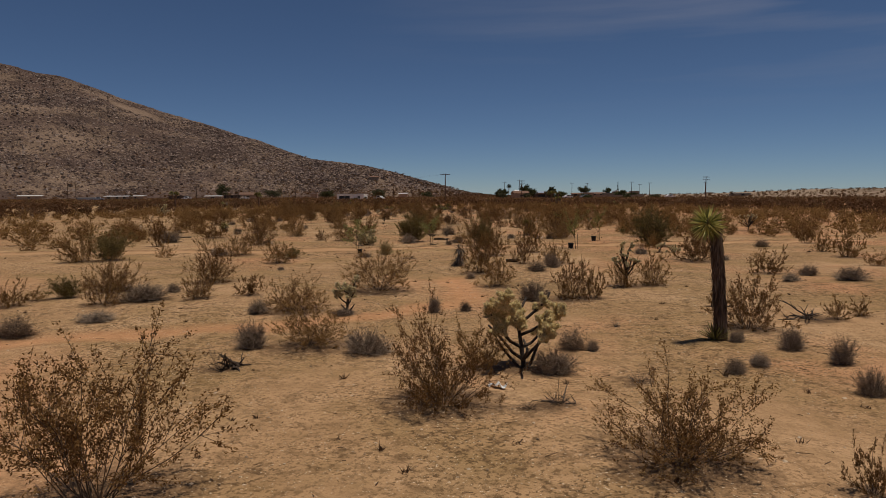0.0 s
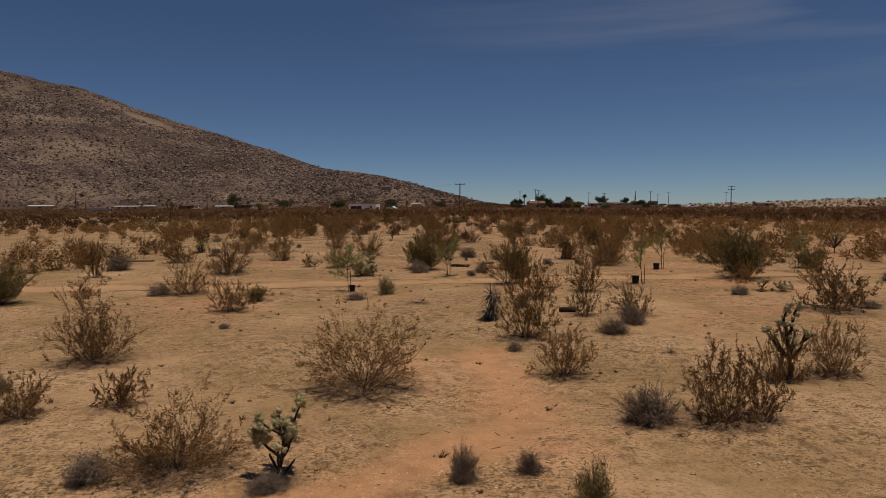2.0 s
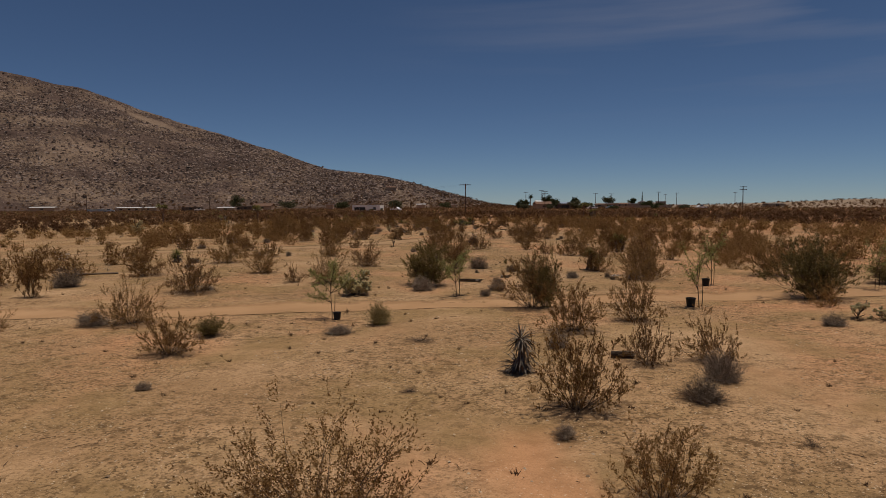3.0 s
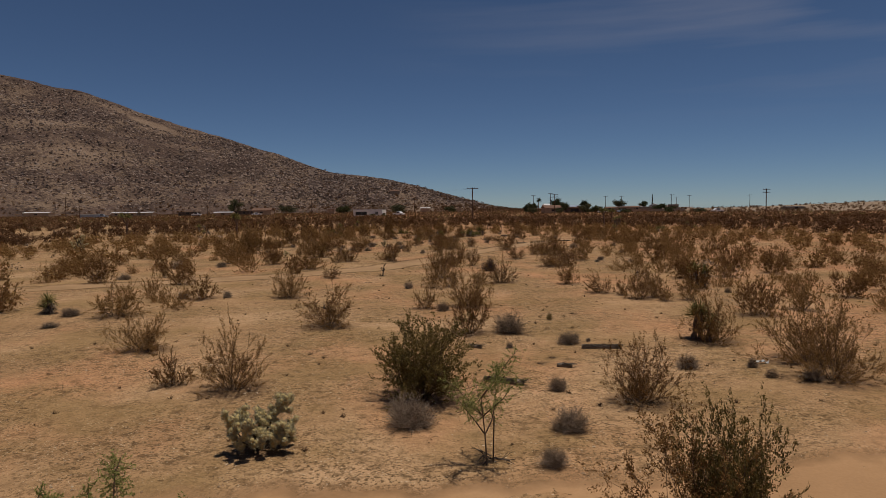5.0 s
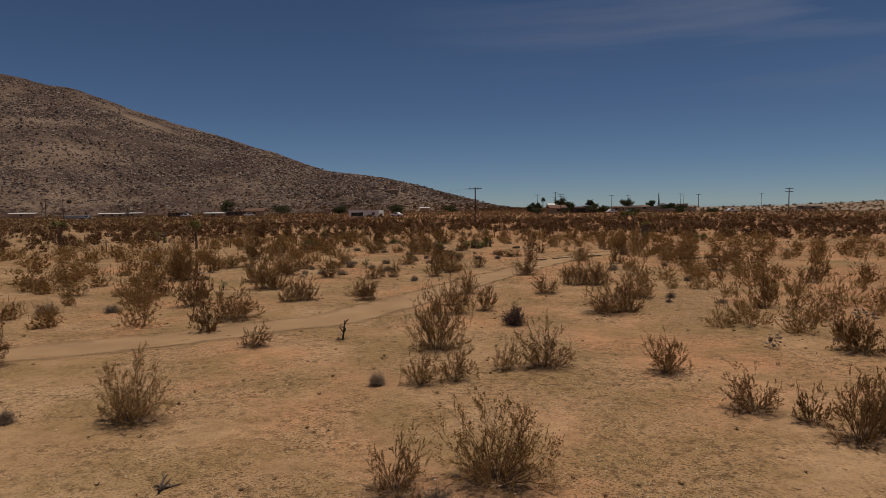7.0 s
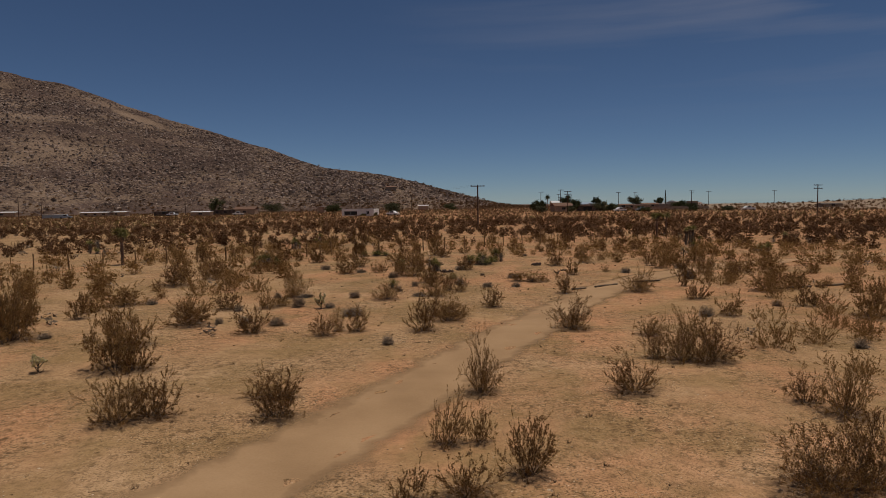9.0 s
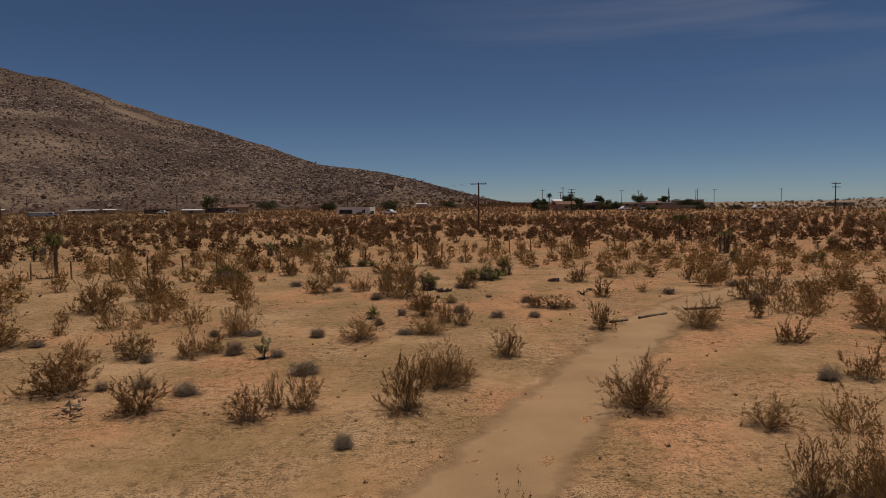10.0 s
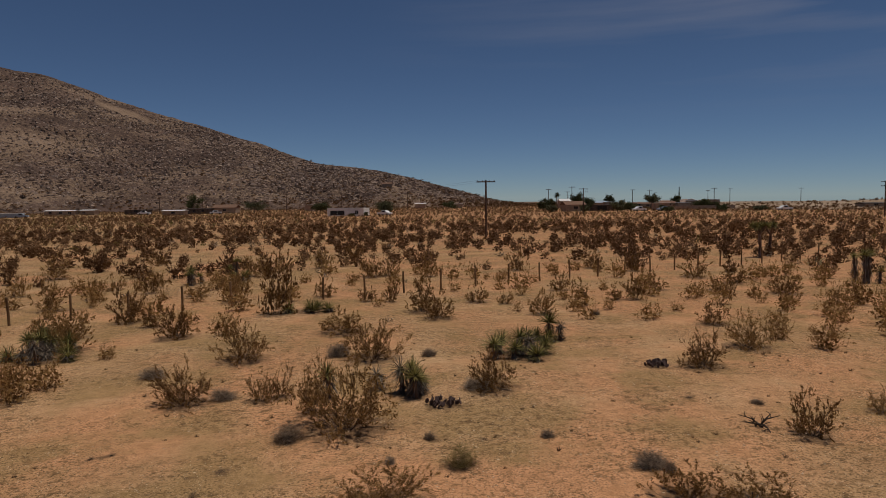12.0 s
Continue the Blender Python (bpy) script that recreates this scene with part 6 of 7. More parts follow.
def house(x, y, turn, wide, deep, high, wall, roof, label, windows=(), doors=(), pitch=0.0, parapet=0.0, eave=0.3, z=None):
    """A one-storey house: thick walls with real openings in the front, glass set back, and a flat or gabled roof. Openings: centre, width, sill, head."""
    ob = thing("house", x, y, ground_at(x, y) if z is None else z, radians(turn), (1, 1, 1), label, "house", "far houses")
    HOUSES.append((x, y, 0.55 * wide + 1.5))
    openings = sorted([(*w, "window") for w in windows] + [(*d, "door") for d in doors])
    hang("front_wall", pierced_wall(wide, high, -deep / 2, [o[:4] for o in openings], wall), ob)
    for name, a, b in (("back_wall", (-wide / 2, deep / 2 - 0.25, -0.3), (wide / 2, deep / 2, high)), ("side_wall", (-wide / 2, -deep / 2 + 0.25, -0.3), (-wide / 2 + 0.25, deep / 2 - 0.25, high)), ("side_wall", (wide / 2 - 0.25, -deep / 2 + 0.25, -0.3), (wide / 2, deep / 2 - 0.25, high))):
        soup = Soup()
        soup.box(a, b)
        hang(name, soup.mesh(name, wall), ob)
    for c, w, sill, head, kind in openings:
        soup = Soup()
        soup.box((c - w / 2 + 0.05, -deep / 2 + 0.12, sill + 0.05), (c + w / 2 - 0.05, -deep / 2 + 0.15, head - 0.05))
        pane = hang(kind, soup.mesh(kind, M_GLASS if kind == "window" else wall), ob)
        soup = Soup()
        for a, b in (((c - w / 2, sill), (c - w / 2 + 0.05, head)), ((c + w / 2 - 0.05, sill), (c + w / 2, head)), ((c - w / 2 + 0.05, head - 0.05), (c + w / 2 - 0.05, head)), ((c - w / 2 + 0.05, sill), (c + w / 2 - 0.05, sill + 0.05)), ((c - 0.03, sill + 0.05), (c + 0.03, head - 0.05))):
            soup.box((a[0], -deep / 2 + 0.09, a[1]), (b[0], -deep / 2 + 0.11, b[1]))
        hang("frame", soup.mesh("frame", wall), pane)
    soup = Soup()
    if pitch:
        e, d = eave, deep / 2 + eave
        k = 0
        for s in (-1, 1):
            soup.v += [Vector((-wide / 2 - e, s * d, high - 0.02)), Vector((wide / 2 + e, s * d, high - 0.02)), Vector((wide / 2 + e, 0, high + pitch)), Vector((-wide / 2 - e, 0, high + pitch))]
            soup.v += [v + Vector((0, 0, 0.12)) for v in soup.v[k:k + 4]]
            soup.f += [(k, k + 1, k + 2, k + 3), (k + 7, k + 6, k + 5, k + 4)] + [(k + q, k + (q + 1) % 4, k + 4 + (q + 1) % 4, k + 4 + q) for q in range(4)]
            k += 8
        for s in (-1, 1):
            q = len(soup.v)
            soup.v += [Vector((s * (wide / 2 - 0.02), -deep / 2, high)), Vector((s * (wide / 2 - 0.02), deep / 2, high)), Vector((s * (wide / 2 - 0.02), 0, high + pitch))]
            soup.f.append((q, q + 1, q + 2))
    else:
        soup.box((-wide / 2 - eave, -deep / 2 - eave, high), (wide / 2 + eave, deep / 2 + eave, high + 0.15))
    hang("roof", soup.mesh("roof", roof), ob)
    if parapet:
        soup = Soup()
        soup.box((-wide / 2, -deep / 2, high + 0.15), (wide / 2, -deep / 2 + 0.25, high + 0.15 + parapet))
        hang("parapet", soup.mesh("parapet", wall), ob)
    return ob


def pickup(x, y, turn, label, paint):
    """A parked vehicle: body with bonnet and cab, windows, four wheels."""
    ob = thing("car", x, y, ground_at(x, y), radians(turn), (1, 1, 1), label, "car", "parked cars")
    HOUSES.append((x * 0.97, y - 6.0, 8.0))
    outline = [(-2.4, 0.45), (-2.45, 0.95), (-1.5, 1.08), (-0.8, 1.68), (0.7, 1.72), (0.95, 1.1), (2.4, 1.05), (2.45, 0.45)]
    soup = Soup()
    for side in (-0.9, 0.9):
        soup.v += [Vector((px, side * (0.92 if pz > 1.3 else 1.0), pz)) for px, pz in outline]
    n = len(outline)
    soup.f += [tuple(range(n)), tuple(range(2 * n - 1, n - 1, -1))] + [(k, (k + 1) % n, n + (k + 1) % n, n + k) for k in range(n)]
    hang("body", soup.mesh("body", paint), ob)
    for side in (-1, 1):
        glass = Soup()
        glass.box((-0.75, side * 0.90 - 0.015, 1.12), (0.6, side * 0.90 + 0.015, 1.6))
        hang("window", glass.mesh("window", M_GLASS), ob)
    for wx in (-1.5, 1.5):
        for wy in (-0.85, 0.85):
            tyre = Soup()
            tyre.tube([Vector((wx, wy - 0.11, 0.36)), Vector((wx, wy + 0.11, 0.36))], [0.36, 0.36], 16)
            tyre.f.append(tuple(range(15, -1, -1)))
            hang("wheel", tyre.mesh("wheel", M_TYRE), ob)


def garden_wall(ax, ay, bx, by, high):
    """A long block wall with a coping."""
    ob = thing("garden_wall", (ax + bx) / 2, (ay + by) / 2, 0.0, math.atan2(by - ay, bx - ax), (1, 1, 1), "long low tan block wall before the houses", "wall")
    half = math.hypot(bx - ax, by - ay) / 2
    for name, a, b in (("blockwork", (-half, -0.1, -0.3), (half, 0.1, high)), ("coping", (-half - 0.03, -0.14, high), (half + 0.03, 0.14, high + 0.08))):
        soup = Soup()
        soup.box(a, b)
        hang(name, soup.mesh(name, M_TAN), ob)


house(-41.1, 304.8, -4, 12.0, 9, 2.35, M_WHITE, M_WHITE, "white flat-roofed stucco house with wide dark windows", windows=((-2.7, 4.8, 0.25, 1.8), (3.7, 1.1, 0.5, 1.8)), parapet=0.15, eave=0.0)
house(-179.7, 374.2, 2, 13, 4.5, 1.9, M_TAN, M_PLASTIC, "long low mobile home with a white metal roof", windows=((-4.0, 1.4, 0.7, 1.6), (0.5, 1.4, 0.7, 1.6), (4.5, 1.4, 0.7, 1.6)), pitch=0.3)
house(-168.6, 376.6, -3, 6.4, 4.5, 1.9, M_TAN, M_PLASTIC, "small mobile home with a white metal roof", windows=((-1.5, 1.2, 0.7, 1.6),), pitch=0.3)
house(-146.1, 375.3, 5, 9.5, 6, 1.9, M_ROOF_DARK, M_ROOF_DARK, "low dark house with a flat roof", windows=((0.0, 1.6, 0.9, 1.9),))
house(-117.2, 346.3, 4, 8.2, 5, 1.75, M_TAN, M_PLASTIC, "low outbuilding with a white sheet roof", windows=((0.0, 1.6, 0.7, 1.5),), pitch=0.3)
house(-118.3, 376.3, -2, 10, 7, 2.2, M_ROOF_DARK, M_ROOF_DARK, "low house with a dark flat roof", windows=((-2.0, 1.4, 0.9, 1.9), (2.0, 1.4, 0.9, 1.9)))
house(-109.1, 381.6, 4, 9.8, 8, 2.4, M_TAN, M_BROWN_ROOF, "brown house with a low gabled roof", windows=((0.0, 1.6, 0.9, 1.9),), pitch=1.3)
house(-176.9, 336.3, 4, 9, 3, 1.5, M_BLUE, M_ROOF, "long pale trailer parked in scrub")
house(-77.7, 407.6, 0, 4, 4, 3.0, M_TAN, M_ROOF, "small pale shed behind a dark tree")
house(-244.1, 402.0, 6, 14, 6, 2.2, M_TAN, M_ROOF, "low house with a pale metal roof", windows=((0.0, 1.6, 0.9, 1.9),), pitch=0.5)
house(-28.2, 469.3, 0, 6, 5, 2.6, M_TAN, M_PLASTIC, "small pale mobile home at the foot of the hill", pitch=0.4)
house(-6.8, 465.1, 0, 5, 4, 2.4, M_TAN, M_ROOF, "small pale shed at the foot of the hill")
house(37.6, 336.5, 8, 7.4, 7, 2.4, M_TAN, M_BROWN_ROOF, "tan house with a steep tan roof", windows=((0.0, 1.6, 0.9, 1.9),), pitch=1.2)
house(48.7, 339.9, -5, 8.8, 6, 2.1, M_ROOF_DARK, M_ROOF_DARK, "low house with a dark carport roof", windows=((0.0, 3.5, 0.0, 1.9),))
house(52.5, 346.0, 0, 3.0, 4, 3.1, M_TAN, M_ROOF, "pale stucco box house among trees")
house(56.5, 382.2, 6, 8.5, 6, 2.6, M_TAN, M_BLUE, "house with a blue-grey sheet roof", pitch=0.8)
house(45.5, 411.8, 4, 6, 6, 3.4, M_TAN, M_PLASTIC, "house with a white sheet roof", pitch=1.0)
house(77.5, 392.9, -6, 8, 7, 1.9, M_TAN, M_BROWN_ROOF, "tan house with a reddish gabled roof", windows=((-2.0, 1.4, 0.9, 1.9), (2.0, 1.4, 0.8, 1.6)), pitch=0.6)
house(91.0, 408.3, 4, 11, 8, 1.9, M_TAN, M_BROWN_ROOF, "tan house with a reddish gabled roof", windows=((-2.0, 1.4, 0.9, 1.9), (2.0, 1.4, 0.9, 1.9)), pitch=0.8)
house(72.3, 344.7, 0, 6, 4, 2.5, M_TAN, M_ROOF, "low pale mobile home among shrubs", windows=((0.0, 1.6, 0.9, 1.9),))
house(89.6, 373.3, 0, 5, 4, 2.4, M_TAN, M_ROOF, "low pale shed beside a wall")
house(99.8, 393.6, 70, 3.5, 5, 3.0, M_TAN, M_PLASTIC, "small house with a white gabled roof", pitch=0.9)
house(111.3, 399.0, 0, 4.4, 5, 3.4, M_TAN, M_PLASTIC, "small pale house behind shrubs")
house(145.6, 335.1, 4, 8, 6, 1.6, M_TAN, M_ROOF_DARK, "low brown house with a dark roof", windows=((0.0, 1.6, 0.9, 1.9),), pitch=0.4)
far_tree(-126.3, 386.0, 9.6, 5.8, 701)
far_tree(-95.2, 377.0, 6.4, 10.0, 702, "wide grey-green desert tree", leaves=M_TREE_GREY)
far_tree(-61.9, 358.2, 5.2, 7.6, 703)
far_tree(-30.7, 317.2, 5.6, 7.0, 705, "pale grey-green desert tree", leaves=M_TREE_GREY)
far_tree(-11.3, 439.9, 5, 7, 706)
far_tree(-175.8, 379.3, 3, 2.4, 704)
far_tree(-39.1, 297.9, 1.3, 1.6, 707, "small shrub beside the white house")
far_tree(-35.2, 301.0, 1.5, 1.6, 708, "grey-green shrub beside the white house", leaves=M_TREE_GREY)
far_tree(30.1, 351.3, 6.4, 3.6, 711)
far_tree(29.0, 361.2, 4.4, 4.0, 710)
far_tree(42.0, 353.7, 8.4, 4.6, 712)
far_tree(43.4, 337.7, 6.2, 4.0, 713)
far_tree(49.1, 313.9, 5.0, 4.2, 714, "grey-green desert tree beside the houses", leaves=M_TREE_GREY)
far_tree(56.9, 332.2, 3.6, 6, 715)
far_tree(75.9, 372.8, 7.4, 4.4, 716, "open grey-green desert tree", leaves=M_TREE_GREY)
far_tree(93.9, 363.4, 4.6, 6, 717)
far_tree(105.2, 383.8, 3.6, 6, 718)
far_tree(84.5, 315.1, 2.6, 3.4, 719)
far_tree(60.5, 382.3, 7.0, 2.6, 720)
far_tree(99.3, 413.6, 6, 3, 721)
far_tree(38.5, 316.5, 3.2, 3.0, 722, "grey-green desert tree beside the houses", leaves=M_TREE_GREY)
far_tree(66.7, 317.5, 2.2, 4.5, 723)
far_tree(27.5, 321.2, 3.4, 4.0, 724, "grey-green desert tree beside the houses", leaves=M_TREE_GREY)
far_tree(97.5, 315.5, 2.4, 4, 725, "grey-green desert tree beside the houses", leaves=M_TREE_GREY)
palm(33.2, 349.4, 6.2, 731)
cypress(128.4, 504.6, 11.0, 732)
utility_pole(0.4, 172.0, 7.6, 4, 1)
utility_pole(90.4, 234.6, 8.0, 12, 2)
utility_pole(32.5, 284.2, 7.9, 8, 2)
utility_pole(37.9, 341.5, 9.3, 8, 1)
utility_pole(33.9, 381.4, 9, 8, 1)
utility_pole(46.5, 411.8, 8, 8, 1)
utility_pole(75.5, 402.8, 8.5, 5, 1)
utility_pole(102.8, 373.7, 8.5, 5, 1)
utility_pole(124.9, 414.5, 8.5, 5, 1)
utility_pole(139.0, 485.0, 8.5, 5, 1)
utility_pole(159.1, 415.6, 8.5, 5, 1)
utility_pole(-62.2, 408.2, 8.5, 5, 1)
utility_pole(-30.5, 409.2, 8.5, 5, 1)
utility_pole(-88.9, 407.3, 8.5, 5, 1)
utility_pole(-136.7, 375.6, 8.5, 5, 1)
utility_pole(-133.2, 415.8, 8.5, 5, 1)
utility_pole(-157.9, 284.9, 8.5, 5, 1)
utility_pole(-181.0, 334.1, 8.5, 5, 1)
utility_pole(-71.9, 497.9, 8.5, 5, 1)
utility_pole(88.8, 423.3, 8.5, 5, 1)
pickup(-28.4, 298.3, 150, "white pickup truck parked beside the white house", M_CAR)
pickup(-165.2, 324.7, 20, "blue-grey car parked by a trailer", M_BLUE)
pickup(102.5, 308.7, 10, "white car parked on the plain", M_CAR)
pickup(58.5, 322.2, 20, "white car parked before a house", M_CAR)
pickup(66.0, 318.5, 20, "blue-grey car parked before a house", M_BLUE)
pickup(-104.8, 356.7, 20, "white car parked before a house", M_CAR)
pickup(-136.6, 360.6, 10, "white car parked before a dark house", M_CAR)
garden_wall(76.0, 344.8, 102.3, 349.7, 1.4)
house(-56.5, 548.4, 10, 7, 5, 2.2, M_TAN, M_BROWN_ROOF, "small brown cottage on a levelled hillside pad", pitch=0.8, z=hill_foot(-56.5, 548.4))
for off in (-1.1, 1.1):
    wire((0.4 + off, 171.9, 7.5), (-72.0 + off, 300.0, 8.4), 1.6)


# ---- scrub that cannot be counted, stones and litter ----
def template(seed, blobs, leaf, tall, core=0):
    """A light shrub for the distance: a few stems and loose leaf flecks in a vase shape."""
    rng = random.Random(seed)
    v = []
    for k in range(max(5, blobs // 22)):
        a, r = rng.uniform(0, 6.283), 0.55 * math.sqrt(rng.random())
        tip, s = Vector((math.cos(a) * r, math.sin(a) * r, tall * rng.uniform(0.5, 0.9))), Vector((-math.sin(a), math.cos(a), 0)) * min(0.03, leaf * 0.16)
        v += [Vector((0, 0, -0.05)) - s, Vector((0, 0, -0.05)) + s, tip]
    for k in range(blobs + core):
        a, z = rng.uniform(0, 6.283), 0.04 + 0.94 * rng.random() ** 0.75
        edge = 0.20 + 0.36 * math.sin(min(1.0, 0.12 + z) ** 0.8 * 2.5)
        r = edge * (1.0 - 0.8 * rng.random() ** 1.8) * (0.9 + 0.4 * noise.noise(Vector((math.cos(a) * 1.5, math.sin(a) * 1.5, z * 2 + seed))))
        p = Vector((math.cos(a) * r, math.sin(a) * r, z * tall * rng.uniform(0.85, 1.05)))
        d = Vector((rng.gauss(0, 1), rng.gauss(0, 1), rng.gauss(0.7, 1))).normalized()
        size = leaf
        if k >= blobs:
            size, p = min(0.26, leaf * 3.3), Vector((p.x * 0.68, p.y * 0.68, p.z * 0.72))
        s = d.orthogonal().normalized() * size * 0.36
        v += [p - s, p + s, p + d * size]
    return np.array(v)


def triangles(pair):
    """The bare triangles of a shrub's stems and leaves, for merging into one mesh."""
    v = []
    for me in pair:
        co = [p.co for p in me.vertices]
        for f in me.polygons:
            k = f.vertices
            v += [co[k[0]], co[k[1]], co[k[2]]] + ([co[k[0]], co[k[2]], co[k[3]]] if len(k) == 4 else [])
    return np.array(v)


def merge(name, forms, places, mat, label):
    """One mesh of many small shrubs: each a turned, stretched form at a place (x, y, z, height, width, turn)."""
    parts = []
    for k, (x, y, z, h, w, turn) in enumerate(places):
        f = forms[k % len(forms)]
        c, s = math.cos(turn), math.sin(turn)
        parts.append(np.stack([(f[:, 0] * c - f[:, 1] * s) * w + x, (f[:, 0] * s + f[:, 1] * c) * w + y, f[:, 2] * h + z], 1))
    verts = np.concatenate(parts)
    me = bpy.data.meshes.new(name)
    me.vertices.add(len(verts))
    me.vertices.foreach_set("co", verts.ravel())
    me.loops.add(len(verts))
    me.loops.foreach_set("vertex_index", np.arange(len(verts)))
    me.polygons.add(len(verts) // 3)
    me.polygons.foreach_set("loop_start", np.arange(0, len(verts), 3))
    me.update(calc_edges=True)
    me.materials.append(mat)
    tagged(new(name, me), label, "scrub", kind="stuff")


def built_on(x, y):
    return any(math.hypot(x - hx, y - hy) < reach for hx, hy, reach in HOUSES)


def far_scrub():
    rng = random.Random(31)
    cells = {}
    for x, y, w in PLANTED:
        cells.setdefault((int(x // 4), int(y // 4)), []).append((x, y, 0.35 + 0.5 * w))
    edge, verge, beside, beyond, middle, brown, green, grey = [], [], [], [], [], [], [], []
    for k in range(62400):
        y = -2 + 505 * math.sqrt(rng.random()) if k < 46000 else rng.uniform(150, 512)
        x = rng.uniform(-1, 1) * (26 + 0.78 * y)
        if k >= 61000:
            x, y = rng.uniform(9, 95), rng.uniform(30, 165)
        limit = 215 if x > -0.21 * (y - 38) else 290
        if math.hypot(x, y - 38) > (340 if x > 0.26 * (y - 38) else 476) or (y > 290 and built_on(x, y)) or (0 < y < 108 and abs(x + 1) < (12.0 if y < 45 else 9.0 if y < 75 else 11.0) + 2 * math.sin(y * 0.4)):
            continue
        if y < 125 and (near_line(x, y, CROSS_TRACK) < 2.0 or near_line(x, y, DIRT_ROAD) < 2.2):
            continue
        if noise.noise(Vector((x * 0.07, y * 0.05, 0))) < -0.28 and rng.random() < 0.7:
            continue
        if any(math.hypot(x - p[0], y - p[1]) < p[2] + 0.4 for i in (-1, 0, 1) for j in (-1, 0, 1) for p in cells.get((int(x // 4) + i, int(y // 4) + j), ())):
            continue
        cells.setdefault((int(x // 4), int(y // 4)), []).append((x, y, 0.55))
        h = rng.uniform(0.5, 1.32) * (1.0 if math.hypot(x, y - 38) < limit else 0.75)
        place = (x, y, ground_at(x, y) - 0.03, h, h * rng.uniform(1.0, 1.45), rng.uniform(0, 6.283))
        reach = abs(x + 1) if y < 85 else math.hypot(x + 1, y - 85)
        if rng.random() < 0.11:
            grey.append((*place[:3], h * 0.5, h * 0.8, place[5]))
        elif reach < 15:
            edge.append(place)
        elif reach < 24:
            verge.append(place)
        elif reach < 44:
            beside.append(place)
        elif reach < 72:
            beyond.append(place)
        elif reach < 130 and rng.random() > 0.12:
            middle.append(place)
        elif rng.random() < 0.12:
            green.append(place)
        else:
            brown.append(place)
    merge("scrub_edge", [triangles(creosote_mesh(570 + k, 22, 8, 6, 4, 0.030, bare=0.16)) for k in range(5)], edge, M_LEAF, "brown creosote scrub on sand close beside the way")
    merge("scrub_verge", [np.concatenate([triangles(creosote_mesh(590 + k, 20, 5, 4, 4, 0.040, bare=0.15)), template(580 + k, 300, 0.042, 0.86, 50)]) for k in range(6)], verge, M_LEAF, "brown creosote scrub on sand beside the way")
    merge("scrub_beside", [np.concatenate([triangles(creosote_mesh(600 + k, 8, 5, 3, 3, 0.058, bare=0.15, thick=0.007)), template(700 + k, 130, 0.056, 0.84, 34)]) for k in range(6)], beside, M_LEAF, "brown creosote scrub standing on open sand")
    merge("scrub_beyond", [np.concatenate([triangles(creosote_mesh(608 + k, 4, 4, 3, 3, 0.085, bare=0.15, thick=0.010)), template(710 + k, 90, 0.074, 0.86, 34)]) for k in range(6)], beyond, M_SCRUB_SHADED, "brown creosote scrub thinning over open sand")
    merge("scrub_middle", [template(616 + k, 72, 0.095, 1.0, 40) for k in range(8)], middle, M_SCRUB_SHADED, "brown creosote scrub on the open plain")
    merge("scrub_far", [template(620 + k, 10, 0.17, 1.0, 10) for k in range(6)], brown, M_SCRUB_SHADED, "brown creosote scrub covering the far plain")
    merge("scrub_green", [template(640 + k, 14, 0.16, 1.0, 14) for k in range(4)], green, M_LEAF_GREEN, "green creosote scrub on the far plain")
    merge("scrub_grey", [template(660 + k, 16, 0.14, 1.0, 10) for k in range(4)], grey, M_GREY, "low grey bursage scrub on the plain")
    dots = []
    for _ in range(2200):
        x, y, z = rng.choice(ridge_points)
        if x > 60:
            dots.append((x + rng.uniform(-2, 2), y + rng.uniform(-2, 2), z - 0.1, rng.uniform(0.5, 1.1), rng.uniform(0.9, 1.7), rng.uniform(0, 6)))
    for _ in range(3200):
        x, y, z = rng.choice(hill_points)
        if -0.2 < z < 12 + 30 * rng.random() ** 2:
            dots.append((x + rng.uniform(-3, 3), y + rng.uniform(-3, 3), z - 0.2, rng.uniform(0.8, 1.6), rng.uniform(1.5, 2.6), rng.uniform(0, 6)))
    low = [p for p in hill_points if -0.3 < p[2] < 5.0]
    for _ in range(1300):
        x, y, z = rng.choice(low)
        dots.append((x + rng.uniform(-5, 5), y + rng.uniform(-3, 3), z - 0.2, rng.uniform(0.7, 1.3), rng.uniform(1.2, 2.2), rng.uniform(0, 6)))
    merge("scrub_slopes", [template(680 + k, 8, 0.5, 1.0, 8) for k in range(4)], dots, M_SCRUB_SHADED, "dark shrubs dotted over the far slopes")


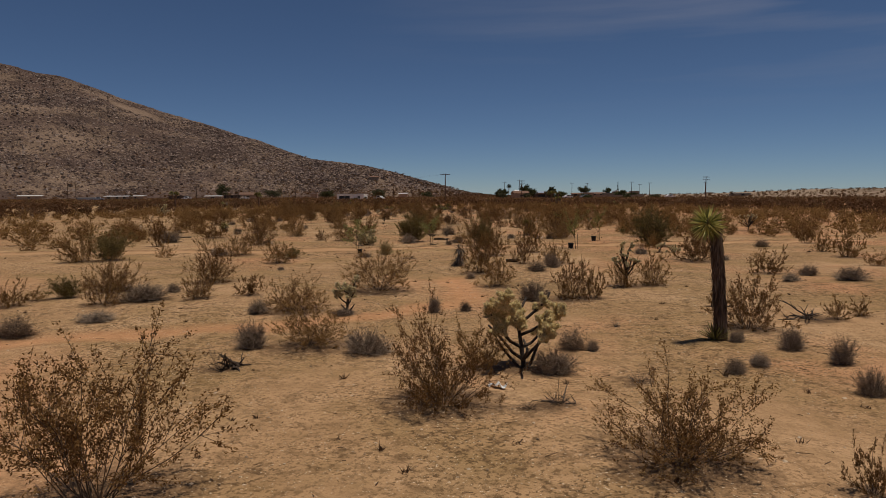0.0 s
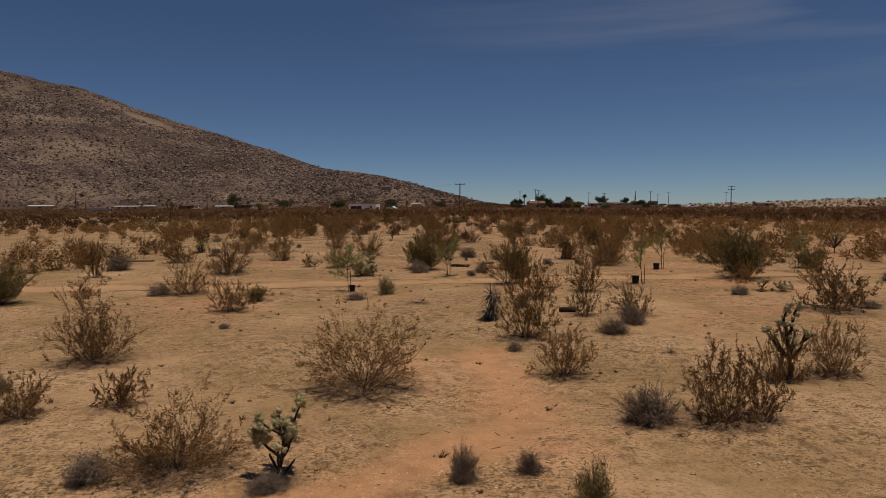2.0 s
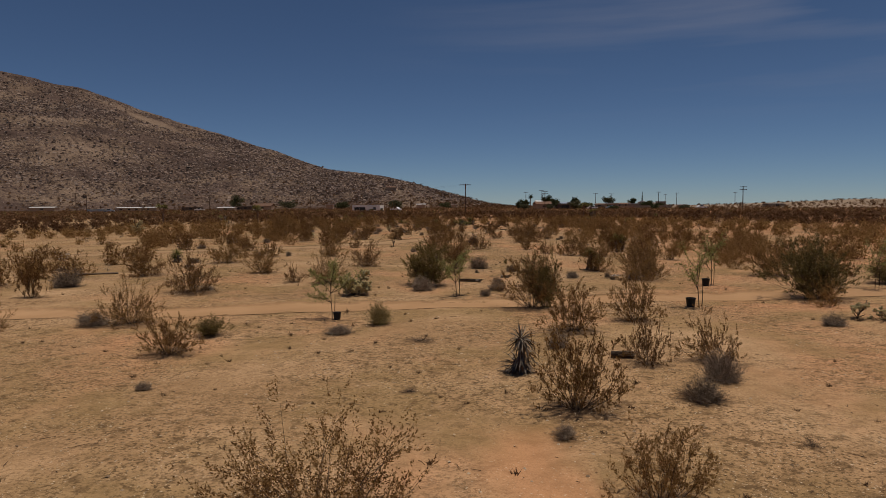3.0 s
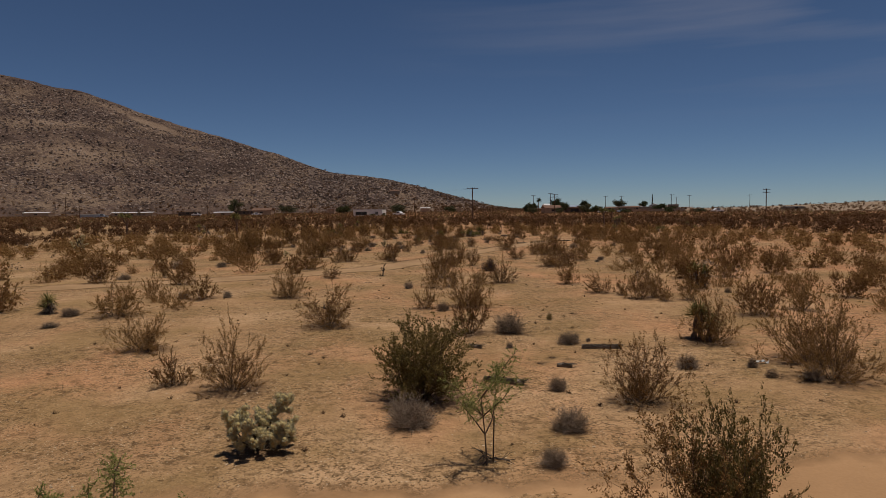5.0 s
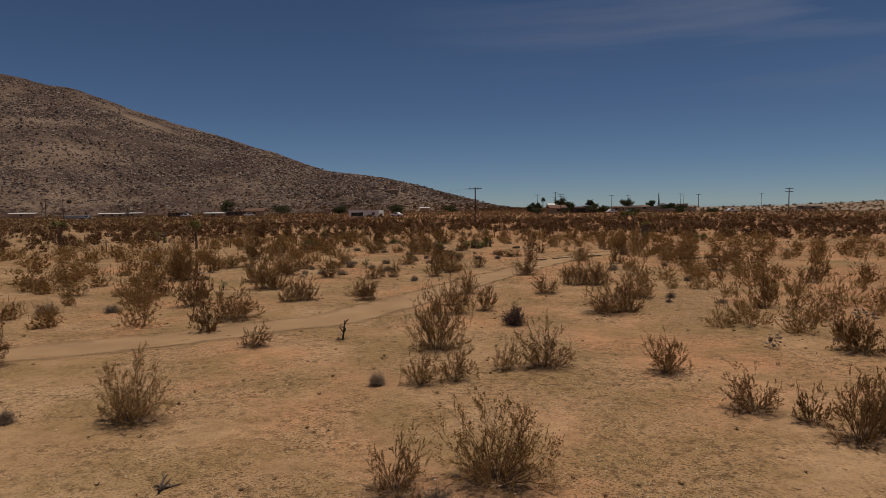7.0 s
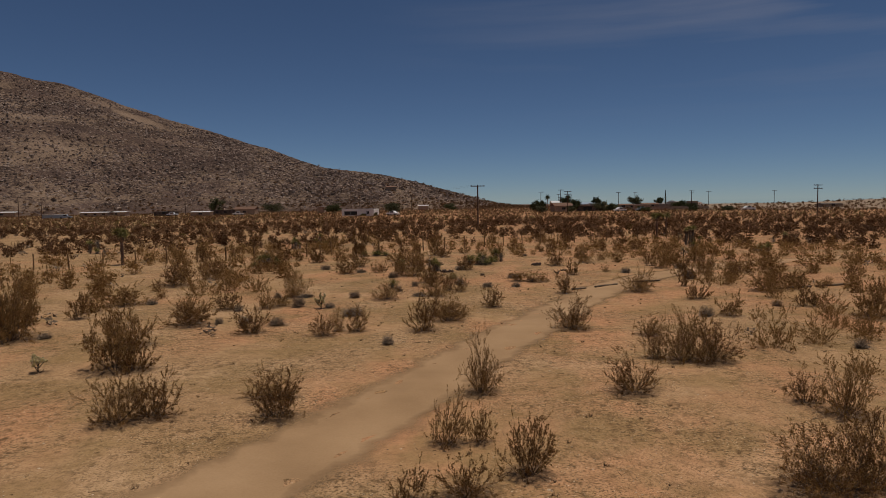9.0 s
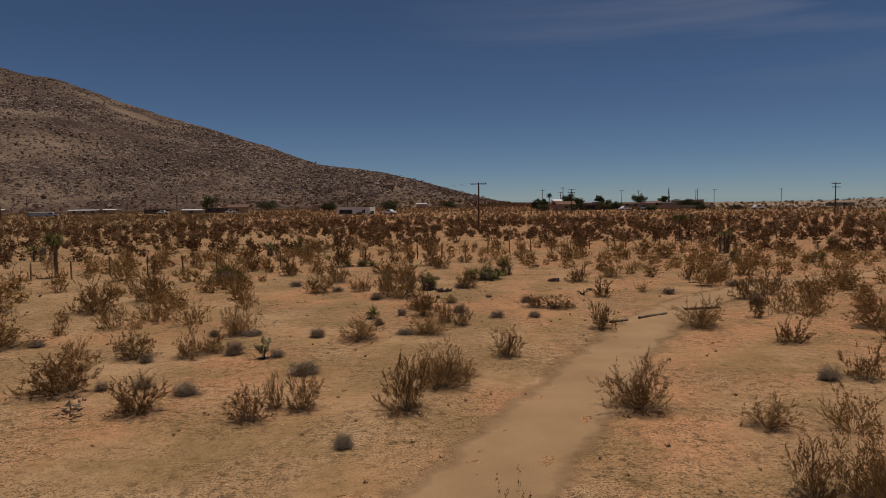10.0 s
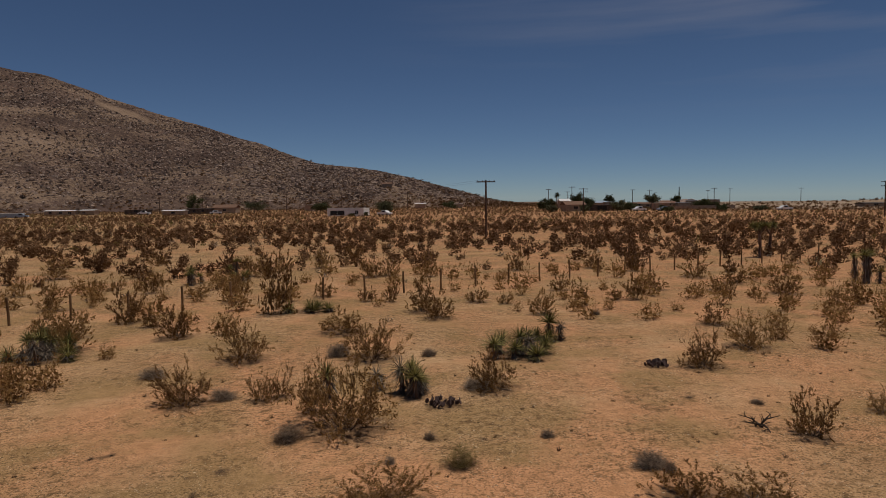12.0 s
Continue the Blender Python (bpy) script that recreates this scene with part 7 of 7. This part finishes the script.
def grit_and_litter():
    """Pebbles and twigs on the sand, and the dry litter that gathers under each shrub."""
    rng = random.Random(41)
    stones, bits = Soup(), Soup()
    pick = np.random.default_rng(43)

    def places(count):
        """Random places near the way, with their heights, off the driven tracks."""
        x, y = -1 + pick.normal(0, 7, count), pick.uniform(1, 105, count)
        keep = (near_line(x, y, CROSS_TRACK) > 0.9) & (near_line(x, y, DIRT_ROAD) > 1.15)
        return zip(x[keep], y[keep], ground_height(x, y)[keep])

    for x, y, z in places(15000):
        stones.pebble(Vector((x, y, z - 0.003)), 0.008 + 0.024 * rng.random() ** 3, rng)
    for x, y, z in places(8000):
        a, long = rng.uniform(0, 6.283), rng.uniform(0.02, 0.05) + 0.16 * rng.random() ** 6
        p, q = Vector((x, y, z + 0.008)), Vector((x + math.cos(a) * long, y + math.sin(a) * long, z + 0.012))
        bits.tube([p, q], [0.005, 0.003], 3, False)
    sprigs = Soup()
    for x, y, z in places(900):
        tall = rng.uniform(0.03, 0.09) + 0.07 * rng.random() ** 4
        for _ in range(16):
            a, d = rng.uniform(0, 6.283), rng.uniform(0.2, 1.4)
            way = Vector((math.cos(a) * d, math.sin(a) * d, 1.0)).normalized()
            sprigs.leaf(Vector((x + rng.gauss(0, 0.02), y + rng.gauss(0, 0.02), z - 0.005)), way, tall * rng.uniform(0.6, 1.2), 0.014, rng)
    tagged(new("dry_sprigs", sprigs.mesh("dry_sprigs", M_LITTER)), "tiny dry brown sprigs dotted over sand", "dead plant", kind="stuff")
    for x, y, w in PLANTED:
        if abs(x + 1) > 14 or y > 118:
            continue
        base = ground_at(x, y)
        for _ in range(int(240 * w) if y < 100 else int(50 * w)):
            a, r = rng.uniform(0, 6.283), abs(rng.gauss(0, 0.32)) * w
            px, py = x + math.cos(a) * r, y + math.sin(a) * r
            t, long = rng.uniform(0, 6.283), rng.uniform(0.02, 0.07)
            z = base + float(wave(px, py) - wave(x, y)) + rng.uniform(0.006, 0.02)
            wide = rng.uniform(0.003, 0.010)
            d, s = Vector((math.cos(t) * long, math.sin(t) * long, rng.uniform(-0.002, 0.012))), Vector((-math.sin(t) * wide, math.cos(t) * wide, 0))
            bits.tri(Vector((px, py, z)) - s, Vector((px, py, z)) + s, Vector((px, py, z)) + d)
    tagged(new("pebbles", stones.mesh("pebbles", M_STONE)), "small granite pebbles strewn over sand", "pebbles", kind="stuff")
    tagged(new("plant_litter", bits.mesh("plant_litter", M_LITTER)), "dry brown twigs and leaf litter under shrubs", "litter", kind="stuff")


far_scrub()
grit_and_litter()
lay_mulch_shade(ground)
